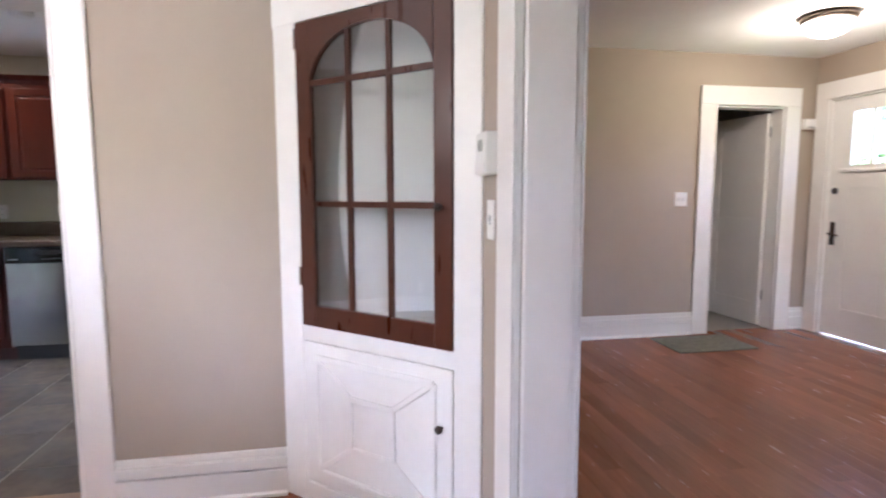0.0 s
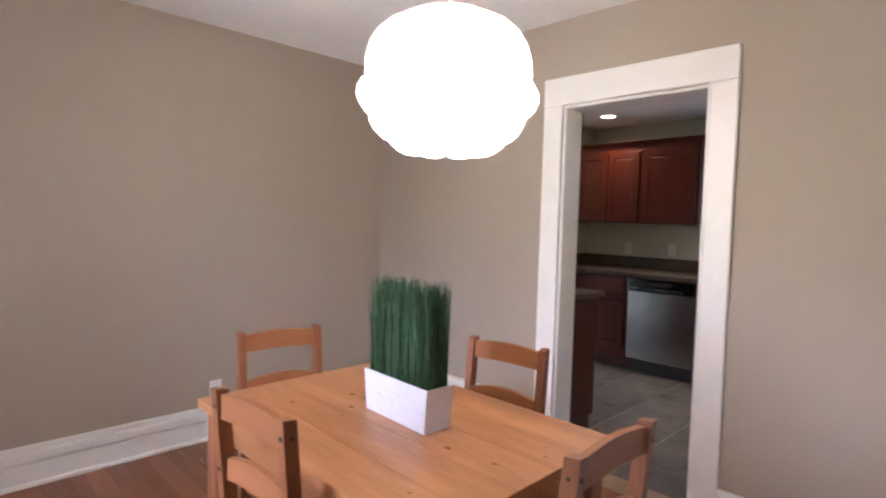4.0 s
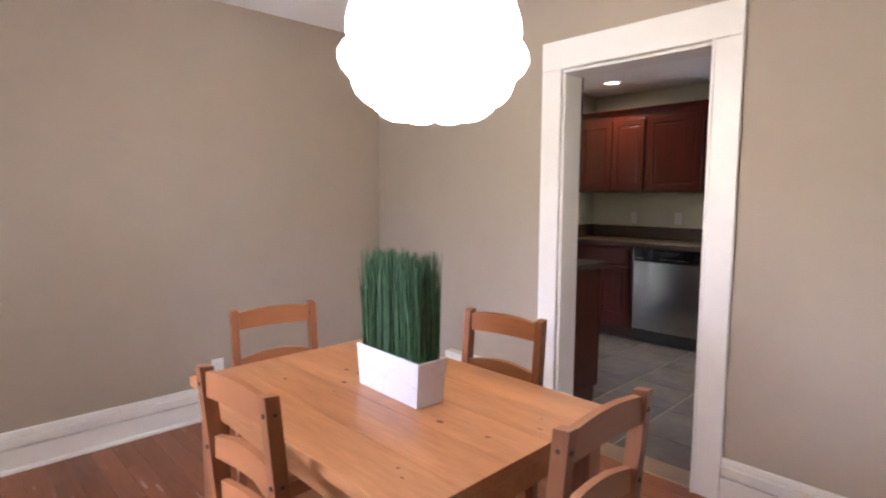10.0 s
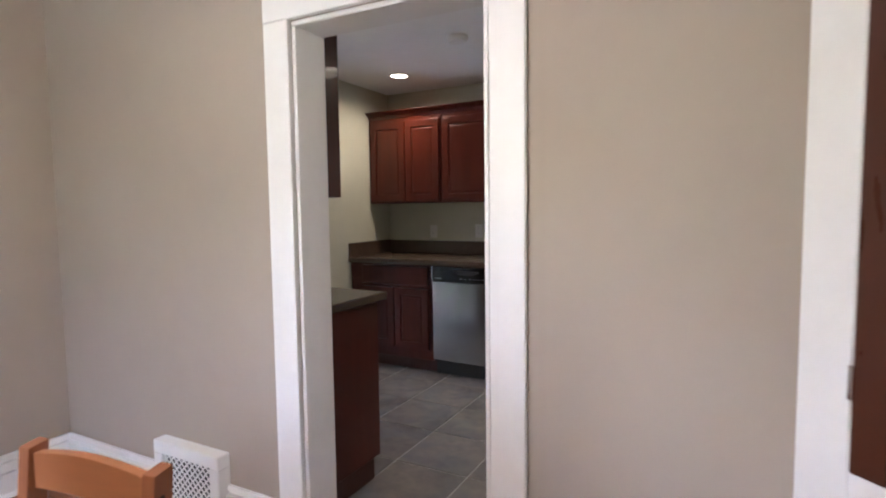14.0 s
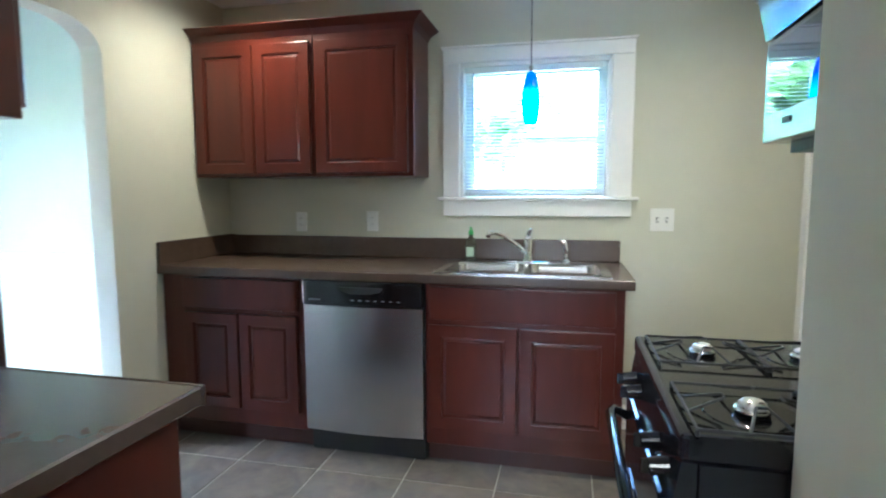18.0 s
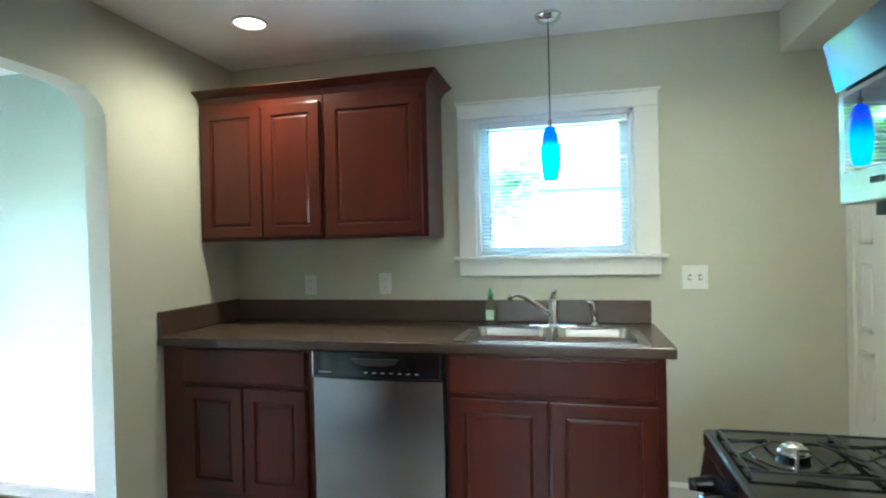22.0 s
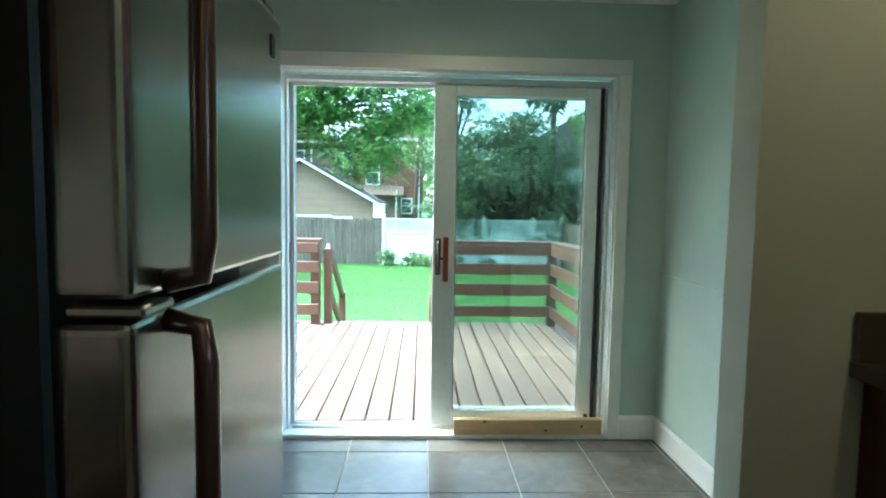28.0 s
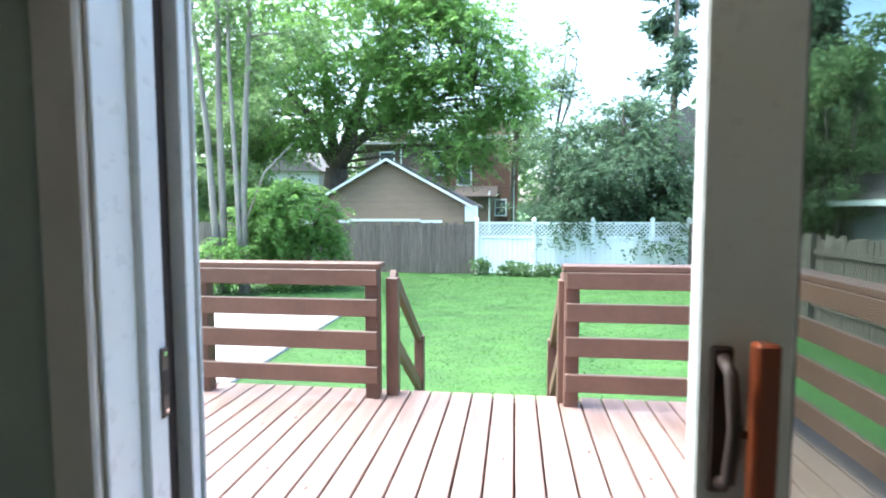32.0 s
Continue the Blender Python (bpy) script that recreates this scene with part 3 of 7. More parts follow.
def dining_chair():
    """A pine chair; the seat looks along +y, the back stands at y = 0."""
    t = thing("dining_chair", (0, 0, 0), "oiled pine dining chair with two curved back rails", "chair", "chairs round the table", local=True)
    for x in (-0.148, 0.148):
        bm = prism(bmesh.new(), [(-0.02, 0), (0.018, 0), (0.022, 0.44), (-0.02, 0.905), (-0.055, 0.91), (-0.016, 0.44)], "x", x - 0.013, x + 0.013)
        post = part("back_post", bm, PINE_V, t)
        for z, yy in ((0.865, -0.0495), (0.70, -0.0365)):
            part("plug", cyl(bmesh.new(), (x, yy + 0.004, z), (x, yy - 0.0035, z), 0.006, n=10), mat("dark_plug", (0.02, 0.012, 0.008), 0.5, bump=0), post)
            part("plug", cyl(bmesh.new(), (x - 0.0137, yy + 0.018, z), (x + 0.0137, yy + 0.018, z), 0.005, n=10), MATS["dark_plug"], post)
        part("front_leg", bx(x - 0.018, x + 0.018, 0.345, 0.381, 0, 0.43, bevel=0.004), PINE_V, t)
        part("side_rail", bx(x - 0.011, x + 0.011, 0.02, 0.35, 0.36, 0.42), CHAIRP, t)
        part("stretcher", bx(x - 0.009, x + 0.009, 0.015, 0.35, 0.17, 0.20), CHAIRP, t)
    part("seat", bx(-0.172, 0.172, 0.0, 0.40, 0.43, 0.45, bevel=0.006), CHAIRP, t)
    part("front_rail", bx(-0.132, 0.132, 0.352, 0.374, 0.36, 0.43), CHAIRP, t)

    def rail(zc, h, y, arch):
        bm = bmesh.new()
        k = 10
        poly = [(-0.132 + 0.264 * i / k, zc - h / 2 + arch * math.sin(math.pi * i / k) * 0.4) for i in range(k + 1)]
        poly += [(0.132 - 0.264 * i / k, zc + h / 2 + arch * math.sin(math.pi * i / k)) for i in range(k + 1)]
        prism(bm, poly, "y", y, y + 0.018)
        tri(bm)
        return bm
    part("top_rail", rail(0.865, 0.062, -0.043, 0.012), CHAIRP, t)
    part("middle_rail", rail(0.70, 0.055, -0.026, 0.020), CHAIRP, t)
    part("lower_rail", rail(0.585, 0.045, -0.014, 0.012), CHAIRP, t)
    return t


chair = dining_chair()
chair.matrix_basis = pose(1.667, 1.647, 0, 0, 0, -98.5)
copy_thing(chair, pose(2.334, 2.137, 0, 0, 0, 187))
copy_thing(chair, pose(2.978, 1.672, 0, 0, 0, 89.5))
copy_thing(chair, pose(2.343, 1.235, 0, 0, 0, 4.5))


def grass_planter():
    t = thing("planter", (2.318, 1.706, 0.742), "white rectangular planter with tall artificial grass on the table", "planter", local=True)
    t.matrix_basis = pose(2.318, 1.706, 0.742, 0, 0, -2.5)
    bm = bmesh.new()
    rings = []
    for k, z, e in ((1.0, 0.0, 0.0), (1.08, 0.128, 0.0), (1.08, 0.128, 0.005), (1.01, 0.012, 0.005)):
        u, v = 0.142 * k - e, 0.0475 * k - e
        rings.append([bm.verts.new(p) for p in ((-u, -v, z), (u, -v, z), (u, v, z), (-u, v, z))])
    for p, q in zip(rings, rings[1:]):
        for i in range(4):
            bm.faces.new((p[i], p[(i + 1) % 4], q[(i + 1) % 4], q[i]))
    bm.faces.new(rings[0])
    bm.faces.new(rings[-1])
    part("pot", bm, mat("white_glazed_pot", (0.64, 0.64, 0.69), 0.3, vary=0.02, bump=0), t, "glossy white pot")
    part("soil", bx(-0.145, 0.145, -0.043, 0.043, 0.10, 0.116), BLACKP, t)
    rng = random.Random(5)
    verts, faces = [], []
    for i in range(1500):
        x, y = rng.uniform(-0.14, 0.14), rng.uniform(-0.042, 0.042)
        h = rng.uniform(0.19, 0.30) if rng.random() < 0.35 else rng.uniform(0.26, 0.315)
        a, w = rng.uniform(0, 3.14), rng.uniform(0.0014, 0.0026)
        lx, ly = rng.gauss(0, 0.010), rng.gauss(0, 0.010)
        c, s = math.cos(a) * w, math.sin(a) * w
        k = len(verts)
        for f, q in ((0, 1.0), (0.55, 1.0), (1.0, 0.25)):
            ox, oy, z = x + lx * f * f, y + ly * f * f, 0.115 + h * f
            verts += [(ox - c * q, oy - s * q, z), (ox + c * q, oy + s * q, z)]
        faces += [(k, k + 1, k + 3, k + 2), (k + 2, k + 3, k + 5, k + 4)]
    me = bpy.data.meshes.new("grass")
    me.from_pydata(verts, [], faces)
    me.materials.append(mat("plastic_grass", (0.018, 0.055, 0.022), 0.5, color2=(0.045, 0.12, 0.05), scale=40, bump=0))
    g = part("grass", None, None, t, "dense upright dark green grass blades", mesh=me)
    tagged(g, kind="stuff")
    return t


grass_planter()


def cloud_lamp():
    cx, cy, zb, R, Q = 2.37, 1.795, 1.542, 0.272, 0.254
    t = thing("pendant_lamp", (cx, cy, 2.44), "glowing white lobed paper pendant lamp over the table", "lamp")
    # half outline from top to bottom: three puffed tiers, as (radius, height) in radii
    prof = [(0.0, 1.60), (0.31, 1.60), (0.52, 1.555), (0.69, 1.46), (0.81, 1.34), (0.885, 1.20), (0.925, 1.05), (0.93, 0.93), (0.90, 0.845),
            (0.955, 0.80), (0.995, 0.72), (1.0, 0.63), (0.965, 0.54), (0.90, 0.475), (0.865, 0.43), (0.86, 0.36), (0.82, 0.27), (0.75, 0.20), (0.68, 0.165), (0.655, 0.12), (0.58, 0.055), (0.50, 0.015), (0.40, 0.0), (0.0, 0.0)]
    n = 112
    bm = bmesh.new()
    rings = []
    for r, z in prof:
        ring = []
        for i in range(n):
            th = 2 * math.pi * i / n
            k = 9 if z > 0.86 else 11 if z > 0.45 else 8
            puff = abs(math.sin(k * th / 2 + z * 0.5)) ** 0.6
            q = 1 - 0.05 * (1 - puff) * min(1.0, 2.2 * r)
            ring.append(bm.verts.new((cx + R * r * q * math.cos(th), cy + R * r * q * math.sin(th), zb + Q * (z + (0.06 * (1 - puff) * min(1, 2 * r) if z < 0.2 else 0.0)))))
        rings.append(ring)
    for a, b in zip(rings, rings[1:]):
        for i in range(n):
            bm.faces.new((a[i], a[(i + 1) % n], b[(i + 1) % n], b[i]))
    bmesh.ops.remove_doubles(bm, verts=bm.verts, dist=0.0005)
    sh = part("shade", bm, mat("glowing_paper", (0.85, 0.84, 0.8), 0.8, vary=0.01, bump=0, emit=(1.0, 0.90, 0.76), power=0.3), t, "lobed glowing shade", smooth=True)
    sh.visible_shadow = False
    part("cord", cyl(bmesh.new(), (cx, cy, 1.945), (cx, cy, 2.41), 0.004, n=8), WHITE, t)
    part("canopy", lathe(bmesh.new(), [(0.055, 0), (0.055, 0.008), (0.03, 0.022), (0.0, 0.024)][::-1], (cx, cy, 2.406)), WHITE, t)
    for k in range(3):
        a = k * 2.094 + 0.5
        part("wire_hanger", tube(bmesh.new(), [(cx + 0.082 * math.cos(a), cy + 0.082 * math.sin(a), 1.947), (cx + 0.075 * math.cos(a), cy + 0.075 * math.sin(a), 1.96), (cx + 0.06 * math.cos(a), cy + 0.06 * math.sin(a), 1.953)], 0.003, 6), BRONZE, t)
    return t


cloud_lamp()


# ---- kitchen things ----
def counter(name, x0, x1, yb, yf, label, hole=None, out=-1):
    """A laminate worktop with a rounded front edge, cut open for a sink."""
    t = thing(name, ((x0 + x1) / 2, (yb + yf) / 2, 0.872), label, "worktop")
    bm = bmesh.new()
    lo, hi = sorted((yb, yf))
    if hole:
        ring(bm, "z", 0.872, 0.910, (x0, x1, lo, hi), hole)
    else:
        box(bm, x0, x1, lo, hi, 0.872, 0.910, bevel=0.004)
    part("top", bm, COUNTER, t)
    e0, e1 = sorted((yf + out * 0.012, yf + out * 0.0003))
    part("front_edge", bx(x0, x1, e0, e1, 0.868, 0.910, bevel=0.0055, segs=3), COUNTER, t, "rounded laminate edge")
    return t


c = counter("worktop", 0.402, 2.725, 5.998, 5.362, "brown laminate worktop with backsplash along the window wall", (1.875, 2.605, 5.42, 5.845))
part("backsplash", bx(0.422, 2.715, 5.978, 5.998, 0.910, 1.025, bevel=0.003), COUNTER, c)
part("side_splash", bx(0.402, 0.422, 5.355, 5.998, 0.910, 1.030, bevel=0.003), COUNTER, c)
counter("worktop", 1.155, 1.778, 3.312, 3.874, "brown laminate worktop beside the doorway", out=1)


def sink():
    t = thing("kitchen_sink", (2.24, 5.63, 0.91), "stainless steel double-bowl drop-in sink", "sink")
    bm = bmesh.new()
    x0, x1, y0, y1 = 1.845, 2.635, 5.395, 5.885
    cells = [(1.885, 2.225), (2.255, 2.595)]
    ya, yb = 5.435, 5.80
    zt = 0.9165
    for a, b, c_, d in ((x0, x1, y0, ya), (x0, x1, yb, y1), (x0, cells[0][0], ya, yb), (cells[0][1], cells[1][0], ya, yb), (cells[1][1], x1, ya, yb)):
        box(bm, a, b, c_, d, 0.911, zt)
    part("rim", bm, STEEL, t)
    for a, b in cells:
        bm = bmesh.new()
        rings = []
        for ins, z in ((0.0, zt), (0.006, 0.90), (0.016, 0.76), (0.045, 0.742)):
            r = 0.05
            ring = []
            for cx, cy, a0 in ((b - ins - r, yb - ins - r, 0), (a + ins + r, yb - ins - r, 90), (a + ins + r, ya + ins + r, 180), (b - ins - r, ya + ins + r, 270)):
                for k in range(6):
                    an = radians(a0 + 18 * k)
                    ring.append(bm.verts.new((cx + r * math.cos(an), cy + r * math.sin(an), z)))
            rings.append(ring)
        n = len(rings[0])
        for p, q in zip(rings, rings[1:]):
            for i in range(n):
                bm.faces.new((p[i], p[(i + 1) % n], q[(i + 1) % n], q[i]))
        bm.faces.new(rings[-1])
        bowl = part("bowl", bm, STEEL, t, smooth=True)
        part("drain", lathe(bmesh.new(), [(0.042, 0), (0.042, 0.004), (0.03, 0.004), (0.012, 0.001)], ((a + b) / 2, 5.63, 0.742), 20), CHROME, bowl)
    return t


sink()


def faucet():
    t = thing("faucet", (2.245, 5.845, 0.9165), "chrome single-lever kitchen faucet", "faucet")
    part("base", lathe(bmesh.new(), [(0.03, 0), (0.03, 0.012), (0.022, 0.02), (0.0205, 0.12), (0.016, 0.135), (0, 0.138)], (2.245, 5.845, 0.9165), 20), CHROME, t, smooth=True)
    part("deck_plate", bx(2.13, 2.36, 5.825, 5.868, 0.9165, 0.924, bevel=0.003), CHROME, t)
    part("spout", tube(bmesh.new(), [(2.245, 5.84, 0.96), (2.20, 5.82, 1.00), (2.12, 5.77, 1.062), (2.085, 5.74, 1.078), (2.06, 5.72, 1.075), (2.052, 5.712, 1.055)], [0.013, 0.012, 0.011, 0.011, 0.013, 0.013], 12), CHROME, t, smooth=True)
    part("lever", tube(bmesh.new(), [(2.245, 5.845, 1.05), (2.25, 5.83, 1.075), (2.262, 5.80, 1.092)], [0.012, 0.010, 0.007], 10), CHROME, t, smooth=True)
    s = thing("sink_sprayer", (2.44, 5.85, 0.9165), "chrome pull-out side sprayer by the sink", "sprayer")
    part("base", lathe(bmesh.new(), [(0.02, 0), (0.02, 0.01), (0.012, 0.02)], (2.44, 5.85, 0.9165), 16), CHROME, s, smooth=True)
    part("wand", tube(bmesh.new(), [(2.44, 5.85, 0.93), (2.437, 5.85, 0.99), (2.428, 5.845, 1.025), (2.408, 5.835, 1.035)], [0.010, 0.013, 0.014, 0.010], 10), CHROME, s, smooth=True)


faucet()


def soap_bottle():
    t = thing("soap_bottle", (1.93, 5.90, 0.91), "clear plastic dish soap bottle with a green cap", "bottle")
    m = mat("clear_green_plastic", (0.8, 0.92, 0.8), 0.1, vary=0.05, bump=0)
    m.node_tree.nodes["Principled BSDF"].inputs["Transmission Weight"].default_value = 0.95
    bm = lathe(bmesh.new(), [(0.026, 0), (0.03, 0.01), (0.028, 0.05), (0.031, 0.08), (0.026, 0.11), (0.012, 0.13), (0.012, 0.14)], (1.93, 5.915, 0.911), 20)
    part("bottle_body", bm, m, t, smooth=True)
    g = mat("green_cap", (0.10, 0.42, 0.12), 0.4, vary=0.05, bump=0)
    part("cap", lathe(bmesh.new(), [(0.014, 0.14), (0.014, 0.158), (0.006, 0.165), (0.005, 0.182), (0, 0.183)], (1.93, 5.915, 0.911), 16), g, t, smooth=True)
    part("label", bx(1.91, 1.95, 5.8835, 5.8855, 0.935, 0.985), mat("pale_label", (0.5, 0.62, 0.45), 0.5), t)


soap_bottle()


def dishwasher():
    t = thing("dishwasher", (1.507, 5.67, 0), "stainless steel dishwasher with a black control panel", "dishwasher")
    part("tub", bx(1.21, 1.805, 5.40, 5.995, 0.10, 0.868), BLACKP, t)
    bm = bmesh.new()
    # door skin bows out a little
    n = 40
    ring = []
    for i in range(n + 1):
        u = i / n
        x = 1.211 + 0.593 * u
        y = 5.366 - 0.018 * math.sin(math.pi * u)
        ring.append((x, y))
    for (xa, ya), (xb, yb) in zip(ring, ring[1:]):
        v = [bm.verts.new(p) for p in ((xa, ya, 0.125), (xb, yb, 0.125), (xb, yb, 0.744), (xa, ya, 0.744), (xa, 5.40, 0.125), (xb, 5.40, 0.125), (xb, 5.40, 0.744), (xa, 5.40, 0.744))]
        for f in ((0, 1, 2, 3), (3, 2, 6, 7), (1, 0, 4, 5)):
            bm.faces.new([v[k] for k in f])
    bmesh.ops.remove_doubles(bm, verts=bm.verts, dist=0.0005)
    part("door", bm, STEEL, t, "brushed steel front", smooth=False)
    p = part("control_panel", bx(1.211, 1.804, 5.348, 5.40, 0.748, 0.866, bevel=0.008, segs=2), BLACK, t, "black control panel")
    # pocket handle and its lip
    bm = bmesh.new()
    prism(bm, [(1.40, 0.838), (1.42, 0.818), (1.46, 0.808), (1.56, 0.808), (1.60, 0.818), (1.62, 0.838)], "y", 5.340, 5.349)
    part("handle_recess", tri(bm), BLACKP, p)
    for k in range(7):
        part("button_mark", bx(1.46 + k * 0.038, 1.475 + k * 0.038, 5.3465, 5.3485, 0.775, 0.779), mat("grey_print", (0.25, 0.25, 0.26), 0.5), p)
    part("maker_mark", bx(1.245, 1.305, 5.3465, 5.3485, 0.772, 0.779), MATS["grey_print"], p)
    part("kick_plate", bx(1.215, 1.80, 5.42, 5.45, 0.0, 0.115), BLACKP, t)
    return t


dishwasher()


def stove():
    """A black gas range that faces -x."""
    t = thing("gas_stove", (2.92, 4.12, 0), "black enamel gas stove with wire pan grates", "stove")
    y0, y1 = 3.842, 4.425
    part("body", bx(2.64, 3.27, y0, y1, 0.03, 0.87, bevel=0.004), BLACK, t)
    top = part("cooktop", bx(2.615, 3.27, y0 - 0.004, y1 + 0.004, 0.872, 0.914, bevel=0.012, segs=3), BLACK, t, "glossy black cooktop")
    bm = bmesh.new()
    prism(bm, [(2.605, 0.79), (2.64, 0.79), (2.64, 0.871), (2.618, 0.871)], "y", y0, y1)
    pan = part("control_panel", bm, BLACK, t)
    for y in (4.335, 4.245, 4.00, 3.905):
        k = part("knob", cyl(bmesh.new(), (2.612, y, 0.832), (2.582, y, 0.829), 0.017, 0.014, 20), BLACK, pan)
        part("knob_grip", bx(2.568, 2.584, y - 0.003, y + 0.003, 0.816, 0.842, bevel=0.002), BLACK, k)
    dr = part("oven_door", bx(2.60, 2.64, y0 + 0.005, y1 - 0.005, 0.22, 0.775, bevel=0.008, segs=2), BLACK, t, "black oven door")
    part("oven_window", bx(2.597, 2.601, 3.93, 4.31, 0.36, 0.62), mat("dark_oven_glass", (0.005, 0.005, 0.006), 0.05, vary=0.02, bump=0), dr)
    h = part("door_handle", tube(bmesh.new(), [(2.60, y0 + 0.03, 0.715), (2.565, y0 + 0.045, 0.735), (2.555, y0 + 0.08, 0.738), (2.555, y1 - 0.08, 0.738), (2.565, y1 - 0.045, 0.735), (2.60, y1 - 0.03, 0.715)], 0.012, 10), BLACK, t, smooth=True)
    part("drawer", bx(2.605, 2.64, y0 + 0.005, y1 - 0.005, 0.05, 0.205, bevel=0.006), BLACK, t)
    bg = part("backguard", bx(3.19, 3.27, y0, y1, 0.914, 1.08, bevel=0.02, segs=3), BLACK, t, "black backguard")
    part("backguard_cap", tube(bmesh.new(), [(3.20, y1 + 0.012, 1.02), (3.19, y1 + 0.012, 1.075), (3.205, y1 + 0.012, 1.11)], 0.016, 8), BLACKP, bg)
    for bx_, by in ((2.742, 4.285), (2.945, 4.285), (2.742, 3.945), (2.945, 3.945)):
        b = part("burner_well", lathe(bmesh.new(), [(0.075, 0.0), (0.072, 0.002), (0.04, 0.001)], (bx_, by, 0.914), 28), BLACK, t)
        part("burner_ring", lathe(bmesh.new(), [(0.026, 0), (0.029, 0.006), (0.026, 0.010), (0.019, 0.010)], (bx_, by, 0.917), 24), CHROME, b, "polished burner ring", smooth=True)
        part("burner_cap", lathe(bmesh.new(), [(0.020, 0.0095), (0.021, 0.016), (0.016, 0.021), (0, 0.022)], (bx_, by, 0.917), 24), mat("burner_alloy", (0.6, 0.58, 0.54), 0.3, metal=0.9), b, smooth=True)
        bm = bmesh.new()
        s, zt, zb = 0.104, 0.942, 0.924
        sq = [(bx_ - s, by - s), (bx_ + s, by - s), (bx_ + s, by + s), (bx_ - s, by + s)]
        for (xa, ya), (xb, yb) in zip(sq, sq[1:] + sq[:1]):
            tube(bm, [(xa, ya, zb), (xb, yb, zb)], 0.0028, 6)
        for k in range(4):
            (xa, ya), (xb, yb) = sq[k], sq[(k + 1) % 4]
            mx, my = (xa + xb) / 2, (ya + yb) / 2
            ends, tips = [], []
            for f in (0.34, 0.66):
                px, py = xa + (xb - xa) * f, ya + (yb - ya) * f
                ends.append((px, py, zb))
                tips.append((bx_ + (mx - bx_) * 0.42 + (px - mx) * 0.25, by + (my - by) * 0.42 + (py - my) * 0.25, zt))
            tube(bm, [ends[0], tips[0], tips[1], ends[1]], 0.0026, 6)
            tube(bm, [(xa, ya, zb), (xa, ya, 0.914)], 0.0035, 6)
        part("pan_grate", bm, IRON, t, "black wire grate")
    return t


stove()


def microwave():
    t = thing("microwave", (3.1, 4.22, 1.38), "stainless over-range microwave with dark mirror-like door", "microwave")
    y0, y1, x = 3.836, 4.434, 2.885
    part("case", bx(x + 0.012, 3.29, y0, y1, 1.385, 1.725, bevel=0.003), STEEL, t)
    part("under_tray", bx(x + 0.05, 3.28, y0 + 0.02, y1 - 0.03, 1.362, 1.385), mat("brown_underside", (0.04, 0.025, 0.02), 0.5), t)
    d = part("door", bx(x, x + 0.012, y0, y1, 1.385, 1.612, bevel=0.003), STEEL, t, "steel door frame")
    part("door_glass", bx(x - 0.003, x + 0.001, y0 + 0.03, y1 - 0.03, 1.447, 1.598), mat("mirror_black_glass", (0.03, 0.03, 0.035), 0.03, vary=0.02, bump=0, spec=1.0, coat=1.0, rvary=0.01), d, "dark reflective window")
    part("maker_mark", bx(x - 0.003, x + 0.001, 4.27, 4.31, 1.418, 1.430), BLACKP, d)
    bm = bmesh.new()
    prism(bm, [(x - 0.004, 1.616), (x + 0.011, 1.616), (x + 0.011, 1.725), (x - 0.026, 1.716)], "y", y0, y1)
    # polished steel; the blue of the reflected pendant and window is in its colour
    part("vent_panel", bm, mat("steel_blue_reflection", (0.30, 0.33, 0.38), 0.14, metal=1.0, vary=0.03, bump=0, rvary=0.01), t, "sloping steel vent panel")
    u = thing("wall_cabinet", (3.13, 4.22, 1.735), "short cherry wood cabinet over the microwave", "cabinet", "kitchen wall cabinets")
    part("body", bx(2.98, 3.298, y0, y1 - 0.02, 1.735, 2.2, bevel=0.002), CHERRY, u)
    for a, b in ((y0 + 0.01, 4.10), (4.11, y1 - 0.03)):
        cabinet_door(u, a, b, 1.745, 2.19, 0.0, m=Matrix(((0, 1, 0, 2.96), (1, 0, 0, 0), (0, 0, 1, 0), (0, 0, 0, 1))))
    return t


microwave()


